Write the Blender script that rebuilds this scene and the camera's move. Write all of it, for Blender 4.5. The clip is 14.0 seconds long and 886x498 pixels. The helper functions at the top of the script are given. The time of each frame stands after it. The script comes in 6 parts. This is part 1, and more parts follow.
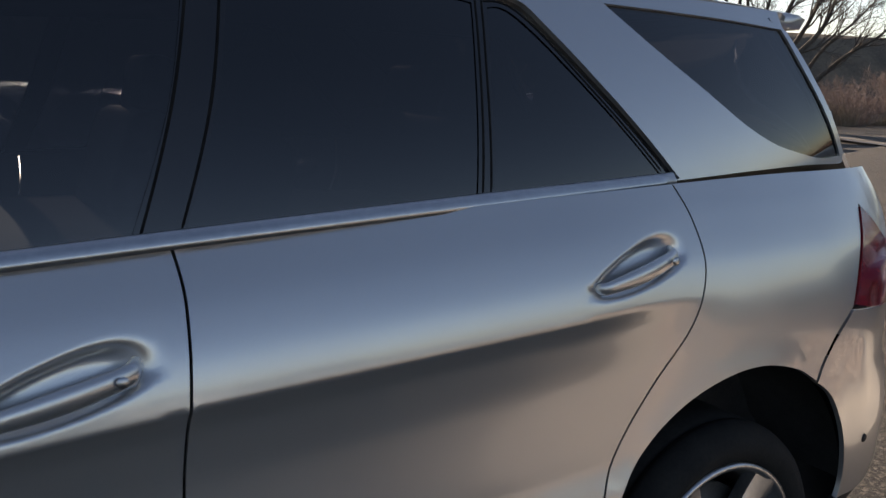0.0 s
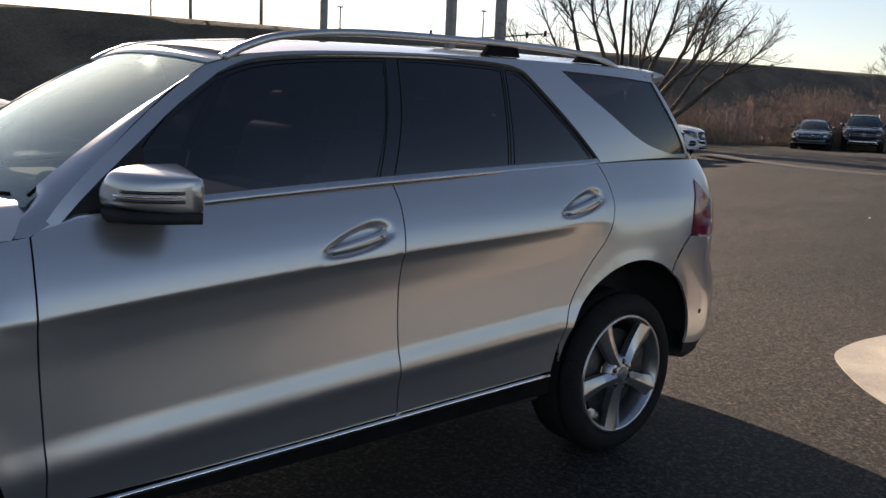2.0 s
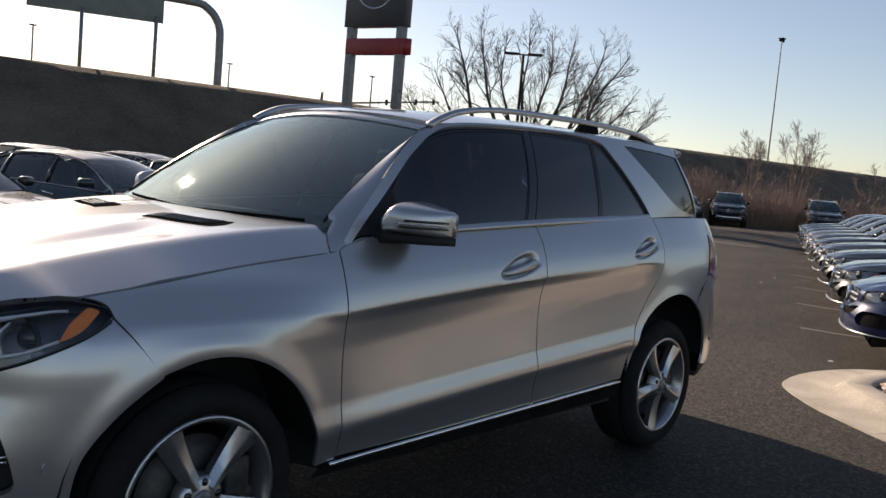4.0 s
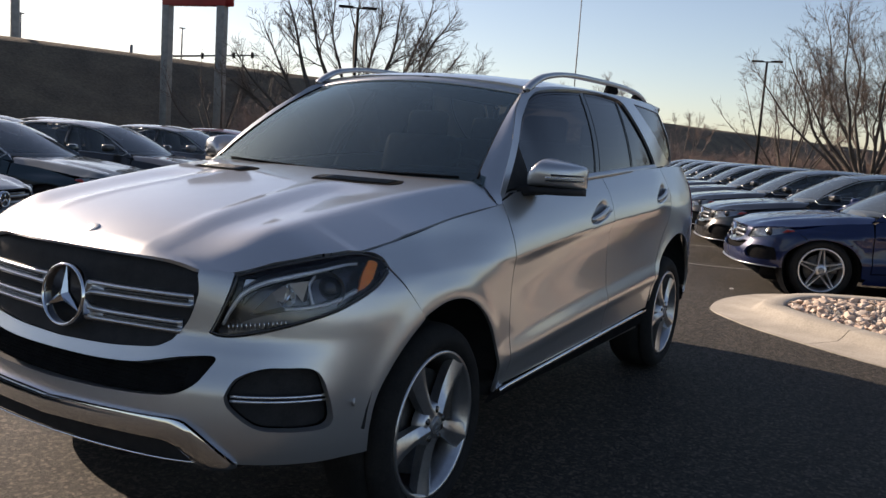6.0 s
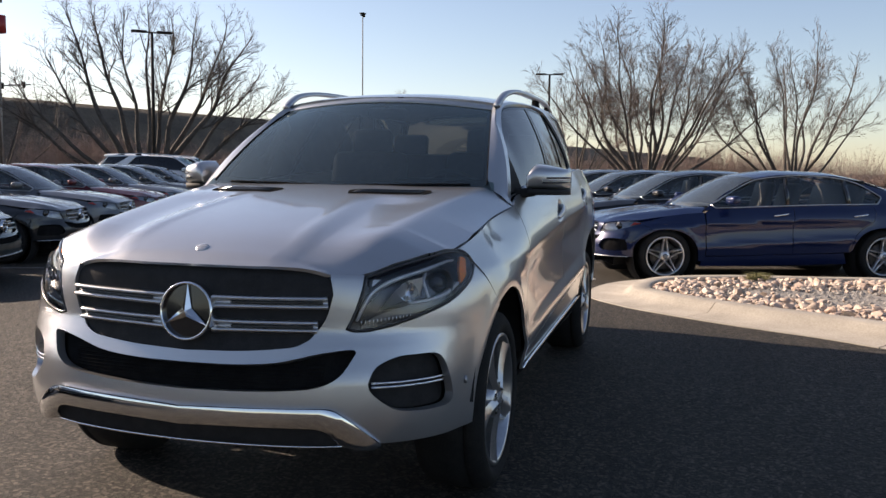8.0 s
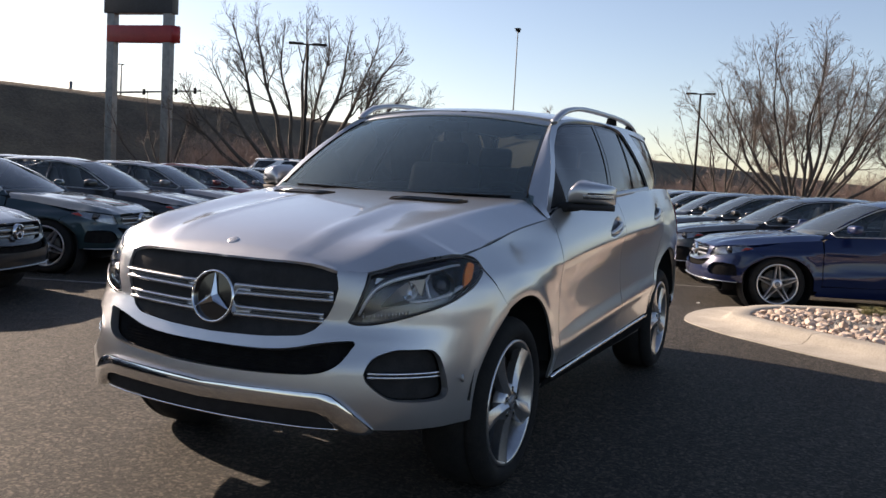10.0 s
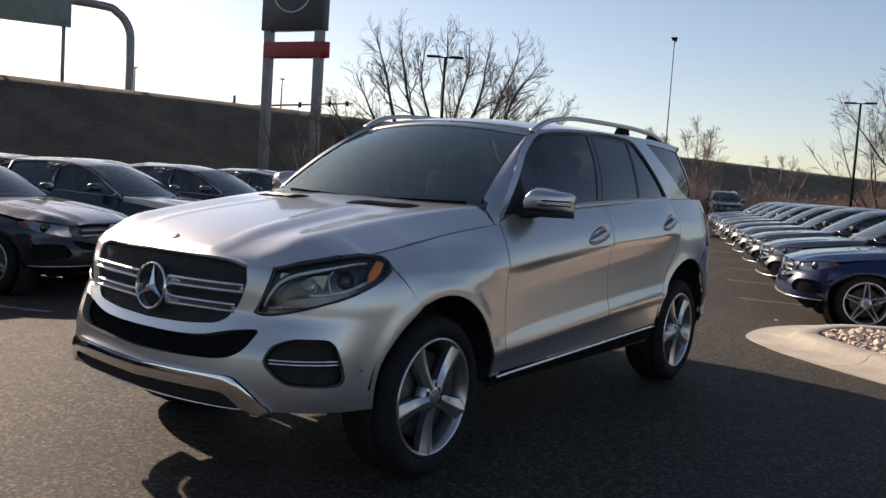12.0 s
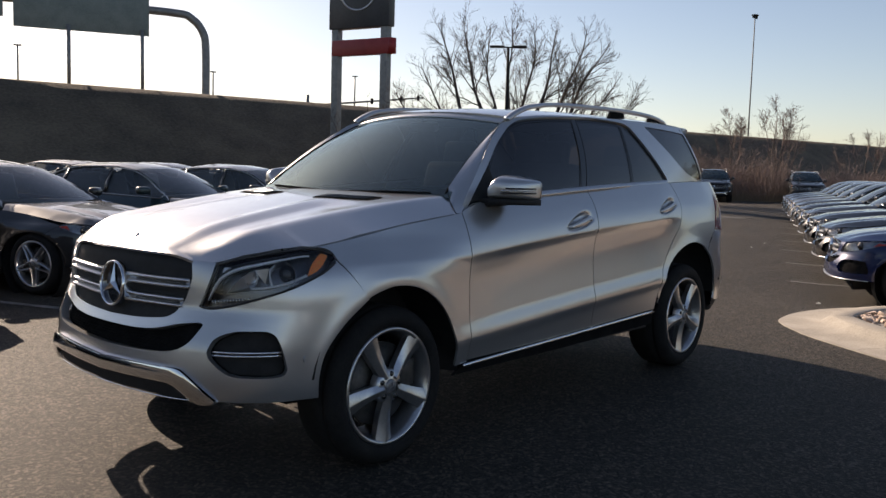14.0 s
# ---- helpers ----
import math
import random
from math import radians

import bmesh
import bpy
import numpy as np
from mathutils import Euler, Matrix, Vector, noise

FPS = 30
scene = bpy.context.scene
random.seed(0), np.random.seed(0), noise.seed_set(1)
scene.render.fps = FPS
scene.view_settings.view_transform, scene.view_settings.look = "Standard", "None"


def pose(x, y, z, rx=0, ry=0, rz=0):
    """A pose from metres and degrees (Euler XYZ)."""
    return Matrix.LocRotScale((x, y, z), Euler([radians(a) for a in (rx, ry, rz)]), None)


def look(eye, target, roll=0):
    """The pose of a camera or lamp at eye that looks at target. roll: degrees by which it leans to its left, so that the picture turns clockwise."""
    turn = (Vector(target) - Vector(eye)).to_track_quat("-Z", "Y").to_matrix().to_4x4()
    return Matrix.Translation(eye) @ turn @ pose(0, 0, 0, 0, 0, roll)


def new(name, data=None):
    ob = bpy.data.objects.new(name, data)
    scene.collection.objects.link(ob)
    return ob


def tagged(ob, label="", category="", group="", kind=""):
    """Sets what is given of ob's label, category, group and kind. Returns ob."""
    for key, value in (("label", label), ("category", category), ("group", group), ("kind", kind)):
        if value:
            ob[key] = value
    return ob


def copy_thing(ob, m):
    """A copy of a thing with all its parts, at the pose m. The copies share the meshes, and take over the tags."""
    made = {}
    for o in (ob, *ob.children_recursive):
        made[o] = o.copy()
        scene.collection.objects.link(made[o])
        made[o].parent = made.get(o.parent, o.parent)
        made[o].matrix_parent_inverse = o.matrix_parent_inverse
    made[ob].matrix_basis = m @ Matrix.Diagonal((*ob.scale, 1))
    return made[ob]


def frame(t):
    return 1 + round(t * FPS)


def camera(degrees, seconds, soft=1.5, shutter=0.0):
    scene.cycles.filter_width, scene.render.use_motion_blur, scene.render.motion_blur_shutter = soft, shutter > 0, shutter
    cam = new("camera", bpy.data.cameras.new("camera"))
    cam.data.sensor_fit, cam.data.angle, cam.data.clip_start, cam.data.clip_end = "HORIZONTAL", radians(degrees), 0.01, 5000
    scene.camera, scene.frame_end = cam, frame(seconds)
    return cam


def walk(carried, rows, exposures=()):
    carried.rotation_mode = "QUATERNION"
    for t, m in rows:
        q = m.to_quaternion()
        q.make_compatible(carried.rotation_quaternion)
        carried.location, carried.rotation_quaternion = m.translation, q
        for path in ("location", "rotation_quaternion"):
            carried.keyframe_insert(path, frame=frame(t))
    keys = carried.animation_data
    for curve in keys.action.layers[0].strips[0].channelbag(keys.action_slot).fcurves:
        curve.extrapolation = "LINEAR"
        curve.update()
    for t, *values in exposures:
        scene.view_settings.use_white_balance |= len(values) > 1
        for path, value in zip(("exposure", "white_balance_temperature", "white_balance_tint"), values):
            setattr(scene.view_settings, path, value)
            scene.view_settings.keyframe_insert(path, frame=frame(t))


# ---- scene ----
cam = camera(54.0, 14.0)
PATH = [
    (0, (-0.129, -2.11, 1.477), (0.938, -0.462, 1.097), 1.6),
    (0.5, (-0.435, -2.484, 1.513), (0.714, -0.895, 1.123), 1.8),
    (1, (-0.816, -2.754, 1.514), (0.409, -1.219, 1.138), 2.1),
    (1.5, (-1.176, -3.027, 1.501), (0.073, -1.506, 1.144), 1.9),
    (2, (-1.527, -3.199, 1.503), (-0.261, -1.688, 1.169), 2.4),
    (2.5, (-1.915, -3.308, 1.475), (-0.603, -1.829, 1.178), 3.5),
    (3, (-2.258, -3.229, 1.429), (-0.884, -1.794, 1.2), 4.6),
    (3.2, (-2.395, -3.218, 1.43), (-0.999, -1.8, 1.224), 4.7),
    (5.5, (-3.822, -2.592, 1.364), (-2.157, -1.508, 1.14), 4.7),
    (6, (-4.045, -2.333, 1.346), (-2.314, -1.361, 1.101), 3.9),
    (6.5, (-4.256, -2.105, 1.341), (-2.458, -1.262, 1.101), 2.2),
    (7, (-4.464, -1.879, 1.284), (-2.61, -1.159, 1.069), 0.9),
    (7.2, (-4.544, -1.804, 1.289), (-2.674, -1.125, 1.085), 0.7),
    (8.25, (-4.89, -1.60, 1.276), (-2.963, -1.066, 1.092), 0.7),
    (9.3, (-4.954, -1.801, 1.278), (-3.074, -1.138, 1.107), 1.3),
    (9.5, (-4.918, -1.886, 1.272), (-3.065, -1.152, 1.107), 2.0),
    (10, (-4.827, -2.148, 1.276), (-3.027, -1.29, 1.114), 3.1),
    (10.5, (-4.761, -2.421, 1.283), (-2.994, -1.498, 1.12), 3.2),
    (11, (-4.718, -2.628, 1.3), (-3.0, -1.616, 1.148), 3.5),
    (11.5, (-4.592, -2.852, 1.301), (-2.942, -1.73, 1.153), 4.1),
    (12, (-4.519, -3.083, 1.308), (-2.898, -1.922, 1.151), 3.7),
    (12.5, (-4.473, -3.293, 1.323), (-2.877, -2.098, 1.159), 3.2),
    (13, (-4.352, -3.424, 1.351), (-2.779, -2.198, 1.195), 2.3),
    (13.5, (-4.222, -3.518, 1.345), (-2.694, -2.237, 1.191), 1.8),
    (14, (-4.188, -3.557, 1.329), (-2.685, -2.251, 1.145), 1.6),
]
walk(cam, [(t, look(eye, target, roll)) for t, eye, target, roll in PATH], exposures=((0, 1.3, 7500, 17), (1, 1.2, 7500, 17), (2, 1.1, 7500, 17), (3, .96, 7500, 17), (5.5, .90, 7300, 17), (6.5, 1.12, 7200, 18), (9.5, 1.25, 7200, 18), (12.5, .92, 7350, 18), (14, .86, 7350, 18)))

# ---------- world, sun, exposure ----------
SUN_AZ, SUN_EL = 79.3, 25.4
world = bpy.data.worlds.new("world")
scene.world = world
world.use_nodes = True
wn = world.node_tree
sky = wn.nodes.new("ShaderNodeTexSky")
sky.sky_type, sky.sun_disc = "NISHITA", False
sky.sun_elevation, sky.sun_rotation = radians(SUN_EL), radians(90 - SUN_AZ)
sky.air_density, sky.dust_density, sky.ozone_density = 0.85, 0.6, 1.5
wn.nodes["Background"].inputs["Strength"].default_value = 0.072
wn.links.new(sky.outputs[0], wn.nodes["Background"].inputs["Color"])
sun_data = bpy.data.lights.new("sun", "SUN")
sun_data.energy, sun_data.angle, sun_data.color = 4.3, radians(0.6), (1.0, 0.88, 0.74)
sun = new("sun", sun_data)
_a, _e = radians(SUN_AZ), radians(SUN_EL)
sun.matrix_world = look((30 * math.cos(_a) * math.cos(_e), 30 * math.sin(_a) * math.cos(_e), 30 * math.sin(_e)), (0, 0, 0))


# ---------- materials ----------
def nodes_of(name):
    m = bpy.data.materials.new(name)
    m.use_nodes = True
    t = m.node_tree
    return m, t, t.nodes["Principled BSDF"]


def add(t, kind, **inputs):
    n = t.nodes.new("ShaderNode" + kind)
    for k, v in inputs.items():
        n.inputs[k.replace("_", " ")].default_value = v
    return n


def ramp(t, fac, *stops):
    n = t.nodes.new("ShaderNodeValToRGB")
    el = n.color_ramp.elements
    while len(el) < len(stops):
        el.new(0.5)
    for e, (p, c) in zip(el, stops):
        e.position, e.color = p, (*c, 1) if len(c) == 3 else c
    t.links.new(fac, n.inputs[0])
    return n


def coords(t):
    return t.nodes.new("ShaderNodeTexCoord").outputs["Object"]


def noise_tex(t, scale, detail=4.0, rough=0.55, vec=None):
    n = add(t, "TexNoise", Scale=scale, Detail=detail, Roughness=rough)
    t.links.new(vec or coords(t), n.inputs["Vector"])
    return n


def bump(t, bsdf, height, strength, distance=0.01):
    b = add(t, "Bump", Strength=strength, Distance=distance)
    t.links.new(height, b.inputs["Height"])
    t.links.new(b.outputs[0], bsdf.inputs["Normal"])


def mottled(name, a, b, scale, rough=0.6, metal=0.0, fine=None, bumps=0.2, dist=0.005, coat=0.0, spec=0.5):
    """Two tones mixed at two scales, with relief."""
    m, t, p = nodes_of(name)
    big, small = noise_tex(t, scale), noise_tex(t, fine or scale * 9)
    mix = add(t, "Math")
    mix.operation = "MULTIPLY_ADD"
    mix.inputs[1].default_value = 0.55
    t.links.new(big.outputs["Fac"], mix.inputs[0])
    half = add(t, "Math")
    half.operation = "MULTIPLY"
    half.inputs[1].default_value = 0.45
    t.links.new(small.outputs["Fac"], half.inputs[0])
    t.links.new(half.outputs[0], mix.inputs[2])
    c = ramp(t, mix.outputs[0], (0.36, a), (0.64, b))
    t.links.new(c.outputs[0], p.inputs["Base Color"])
    p.inputs["Roughness"].default_value, p.inputs["Metallic"].default_value = rough, metal
    p.inputs["Coat Weight"].default_value = coat
    p.inputs["Coat Roughness"].default_value = 0.04
    p.inputs["Specular IOR Level"].default_value = spec
    if bumps:
        bump(t, p, small.outputs["Fac"], bumps, dist)
    return m


def paint(name, color, metal=0.75, rough=0.34, film_amount=0.12):
    """Clear-coated car paint with flakes and a film of road dust."""
    m, t, p = nodes_of(name)
    flake = noise_tex(t, 2200, 1.0)
    film = noise_tex(t, 5.0, 6.0, 0.6)
    c = ramp(t, flake.outputs["Fac"], (0.3, tuple(v * 0.86 for v in color)), (0.7, tuple(min(1, v * 1.12) for v in color)))
    t.links.new(c.outputs[0], p.inputs["Base Color"])
    r = ramp(t, film.outputs["Fac"], (0.35, (rough,) * 3), (0.75, (rough + film_amount,) * 3))
    t.links.new(r.outputs[0], p.inputs["Roughness"])
    p.inputs["Metallic"].default_value = metal
    p.inputs["Specular IOR Level"].default_value = 0.15
    p.inputs["Coat Weight"].default_value = 1.0
    cr = ramp(t, film.outputs["Fac"], (0.3, (0.03,) * 3), (0.8, (0.09,) * 3))
    t.links.new(cr.outputs[0], p.inputs["Coat Roughness"])
    return m


def pane_glass(name, tint, gloss_rough=0.01, ior=1.75, sheen=(1, 1, 1), film_amount=0.0):
    """Thin tinted glass: mirror-like at grazing angles, tinted through, with a pale diffuse film."""
    m, t, p = nodes_of(name)
    t.nodes.remove(p)
    clear, gloss, mix = add(t, "BsdfTransparent", Color=(*tint, 1)), add(t, "BsdfGlossy", Roughness=gloss_rough, Color=(*sheen, 1)), add(t, "MixShader")
    fres = add(t, "Fresnel", IOR=ior)
    dirt = noise_tex(t, 9.0, 5.0)
    r = ramp(t, dirt.outputs["Fac"], (0.4, (gloss_rough,) * 3), (0.8, (gloss_rough + 0.05,) * 3))
    t.links.new(r.outputs[0], gloss.inputs["Roughness"])
    t.links.new(fres.outputs[0], mix.inputs[0])
    t.links.new(clear.outputs[0], mix.inputs[1])
    t.links.new(gloss.outputs[0], mix.inputs[2])
    top = mix
    if film_amount:
        # a blue-grey diffuse share, varied by noise, that makes the pane paler
        pale_film, top = add(t, "BsdfDiffuse", Color=(.40, .50, .55, 1)), add(t, "MixShader")
        smear = noise_tex(t, 2.5, 6.0, 0.65)
        k = ramp(t, smear.outputs["Fac"], (0.3, (film_amount * .7,) * 3), (0.7, (film_amount * 1.4,) * 3))
        t.links.new(k.outputs[0], top.inputs[0])
        t.links.new(mix.outputs[0], top.inputs[1])
        t.links.new(pale_film.outputs[0], top.inputs[2])
    t.links.new(top.outputs[0], t.nodes["Material Output"].inputs["Surface"])
    return m


SILVER = paint("silver_paint", (0.49, 0.495, 0.505), 0.80, 0.29, 0.04)
CHROME = mottled("chrome", (0.72, 0.73, 0.75), (0.80, 0.81, 0.82), 6, 0.07, 1.0, bumps=0.0)
SATIN = mottled("satin_metal", (0.46, 0.47, 0.49), (0.56, 0.57, 0.58), 8, 0.34, 1.0, bumps=0.02)
ALLOY = mottled("alloy_wheel", (0.40, 0.41, 0.43), (0.52, 0.53, 0.54), 10, 0.28, 0.9, bumps=0.02, coat=0.6)
RUBBER = mottled("tyre_rubber", (0.010, 0.010, 0.011), (0.020, 0.020, 0.019), 12, 0.85, bumps=0.3, dist=0.003, spec=0.2)
BLACK = mottled("black_plastic", (0.016, 0.016, 0.017), (0.028, 0.028, 0.029), 20, 0.7, bumps=0.15, dist=0.001, spec=0.2)
DULL = mottled("dull_black", (0.010, 0.010, 0.011), (0.018, 0.018, 0.018), 20, 0.9, bumps=0.1, dist=0.001, spec=0.0)
FACET = mottled("lamp_facets", (0.74, 0.75, 0.77), (0.90, 0.91, 0.92), 40, 0.3, 0.4, bumps=0.1)
LAMPGREY = mottled("lamp_grey", (0.14, 0.145, 0.155), (0.24, 0.245, 0.255), 30, 0.25, 0.4, bumps=0.1)
LAMPSILVER = mottled("lamp_silver", (0.30, 0.305, 0.31), (0.60, 0.605, 0.61), 25, 0.25, 0.7, bumps=0.2)
GLOSSBLACK = mottled("gloss_black", (0.008, 0.008, 0.009), (0.014, 0.014, 0.015), 10, 0.12, bumps=0.0, coat=0.5)
CABIN = mottled("cabin_trim", (0.05, 0.049, 0.046), (0.085, 0.082, 0.076), 15, 0.7, bumps=0.2, dist=0.002)
LEATHER = mottled("seat_leather", (0.025, 0.024, 0.023), (0.05, 0.047, 0.045), 25, 0.5, bumps=0.2, dist=0.002)
GLASS = pane_glass("screen_glass", (0.58, 0.68, 0.63), 0.012, 1.80, (0.80, 1.0, 1.0), 0.03)
TINT = pane_glass("privacy_glass", (0.03, 0.03, 0.034), 0.01, 1.72)
DOORGLASS = pane_glass("door_glass", (0.16, 0.17, 0.18), 0.01, 1.72)
FRAMEBLACK = mottled("gloss_window_frame", (0.006, 0.006, 0.007), (0.010, 0.010, 0.011), 10, 0.02, bumps=0.0)
FRAMEBLACK.node_tree.nodes["Principled BSDF"].inputs["IOR"].default_value = 1.65
LENS = pane_glass("lamp_lens", (0.93, 0.94, 0.95), 0.008, 1.42)
REFLECTOR = mottled("lamp_reflector", (0.06, 0.061, 0.066), (0.13, 0.132, 0.14), 25, 0.25, 0.7, bumps=0.1)
AMBER = mottled("amber_reflector", (1.0, 0.22, 0.03), (1.0, 0.38, 0.07), 60, 0.25, bumps=0.3, dist=0.002, coat=0.5)
REDLENS = mottled("red_lamp_lens", (0.13, 0.005, 0.012), (0.24, 0.012, 0.02), 40, 0.1, bumps=0.05, coat=0.8)
CALIPER = mottled("brake_metal", (0.05, 0.05, 0.05), (0.11, 0.105, 0.10), 30, 0.5, 0.7, bumps=0.1)


# ---------- mesh tools ----------
def link_mesh(name, verts, faces, mat, parent=None, label="", normals=None, smooth=True):
    me = bpy.data.meshes.new(name)
    me.from_pydata([tuple(v) for v in verts], [], faces)
    me.materials.append(mat)
    if smooth:
        me.shade_smooth()
    if normals is not None:
        me.normals_split_custom_set_from_vertices([tuple(n) for n in normals])
    ob = new(name, me)
    ob.parent = parent
    return tagged(ob, label)


def part(name, bm, mat, parent=None, label="", smooth=True):
    me = bpy.data.meshes.new(name)
    bmesh.ops.recalc_face_normals(bm, faces=bm.faces)
    bm.to_mesh(me)
    bm.free()
    me.materials.append(mat)
    if smooth:
        me.shade_smooth()
    ob = new(name, me)
    ob.parent = parent
    return tagged(ob, label)


def thing(name, label, category, group="", kind="", m=None):
    ob = new(name)
    if m is not None:
        ob.matrix_basis = m
    return tagged(ob, label, category, group, kind)


def box(bm, size, m=None, bevel=0.0, segs=2):
    r = bmesh.ops.create_cube(bm, size=1, matrix=(m or Matrix()) @ Matrix.Diagonal((*size, 1)))
    if bevel:
        edges = list({e for v in r["verts"] for e in v.link_edges})
        bmesh.ops.bevel(bm, geom=edges, offset=bevel, segments=segs, affect="EDGES", profile=0.5)
    return bm


def rod(bm, a, b, r0, r1=None, n=10):
    a, b = Vector(a), Vector(b)
    m = Matrix.Translation((a + b) / 2) @ (b - a).to_track_quat("Z", "Y").to_matrix().to_4x4()
    bmesh.ops.create_cone(bm, cap_ends=True, segments=n, radius1=r0, radius2=r0 if r1 is None else r1, depth=(b - a).length, matrix=m)
    return bm


def lathe(bm, prof, n=48, m=None):
    """Turns (radius, along) pairs round the local z axis."""
    m = m or Matrix()
    rings = []
    for r, h in prof:
        rings.append([bm.verts.new(m @ Vector((r * math.cos(2 * math.pi * i / n), r * math.sin(2 * math.pi * i / n), h))) for i in range(n)])
    for a, b in zip(rings, rings[1:]):
        for i in range(n):
            bm.faces.new((a[i], a[(i + 1) % n], b[(i + 1) % n], b[i]))
    return bm


def sweep(bm, pts, sect, up=(0, 0, 1), closed=False, scale=None):
    """Sweeps a closed section [(side, up)] along points."""
    pts = [Vector(p) for p in pts]
    rings = []
    n = len(pts)
    for i, p in enumerate(pts):
        d = (pts[(i + 1) % n if closed else min(i + 1, n - 1)] - pts[i - 1 if closed else max(i - 1, 0)]).normalized()
        s = d.cross(Vector(up)).normalized()
        u = s.cross(d)
        k = scale(i / (n - 1)) if scale else 1.0
        rings.append([bm.verts.new(p + s * (a * k) + u * (b * k)) for a, b in sect])
    m = len(sect)
    for i in range(n if closed else n - 1):
        a, b = rings[i], rings[(i + 1) % n]
        for j in range(m):
            bm.faces.new((a[j], a[(j + 1) % m], b[(j + 1) % m], b[j]))
    if not closed:
        bm.faces.new(rings[0])
        bm.faces.new(rings[-1][::-1])
    return bm


def circle_section(r, n=8, flat=1.0):
    return [(r * math.cos(2 * math.pi * i / n), r * flat * math.sin(2 * math.pi * i / n)) for i in range(n)]


def inside(poly, pts):
    p = np.asarray(pts, float)
    q = np.asarray(poly, float)
    a, b = q, np.roll(q, -1, 0)
    x, y = p[:, :1], p[:, 1:]
    cross = (a[:, 1] > y) != (b[:, 1] > y)
    with np.errstate(divide="ignore", invalid="ignore"):
        at = (b[:, 0] - a[:, 0]) * (y - a[:, 1]) / (b[:, 1] - a[:, 1]) + a[:, 0]
    return (cross & (x < at)).sum(1) % 2 == 1


def gap_to(poly, pts):
    p = np.asarray(pts, float)[:, None]
    a = np.asarray(poly, float)
    b = np.roll(a, -1, 0)
    d = b - a
    t = np.clip(((p - a) * d).sum(-1) / np.maximum((d * d).sum(-1), 1e-12), 0, 1)
    return np.sqrt(((p - a - t[..., None] * d) ** 2).sum(-1)).min(1)


def loop(*runs):
    """A closed outline out of runs of control points: smooth within a run, a corner between runs."""
    out = []
    for run in runs:
        pts = spline(run, 6) if len(run) > 2 else list(run)
        for p in pts:
            if not out or math.hypot(p[0] - out[-1][0], p[1] - out[-1][1]) > 1e-4:
                out.append(tuple(p))
    if math.hypot(out[0][0] - out[-1][0], out[0][1] - out[-1][1]) < 1e-4:
        out.pop()
    return out


def dense(poly, gap):
    out = []
    for p, q in zip(poly, poly[1:] + poly[:1]):
        n = max(1, math.ceil(math.hypot(q[0] - p[0], q[1] - p[1]) / gap))
        out += [(p[0] + (q[0] - p[0]) * i / n, p[1] + (q[1] - p[1]) * i / n) for i in range(n)]
    return out


def shrink(poly, d):
    """Moves a closed outline inwards by d."""
    n = len(poly)
    area = sum(poly[i][0] * poly[(i + 1) % n][1] - poly[(i + 1) % n][0] * poly[i][1] for i in range(n))
    sgn = 1 if area > 0 else -1
    out = []
    for i in range(n):
        a, b, c = poly[i - 1], poly[i], poly[(i + 1) % n]
        t = Vector((c[0] - a[0], c[1] - a[1]))
        if t.length < 1e-9:
            out.append(b)
            continue
        t.normalize()
        out.append((b[0] - sgn * t.y * d, b[1] + sgn * t.x * d))
    return out


def normal_of(surf, a, b, flip, e=2e-3):
    p = Vector(surf(a + e, b)) - Vector(surf(a - e, b))
    q = Vector(surf(a, b + e)) - Vector(surf(a, b - e))
    n = p.cross(q)
    n.normalize()
    return -n if flip else n


def raised(surf, d, flip=False):
    return lambda a, b: tuple(Vector(surf(a, b)) + normal_of(surf, a, b, flip) * d)


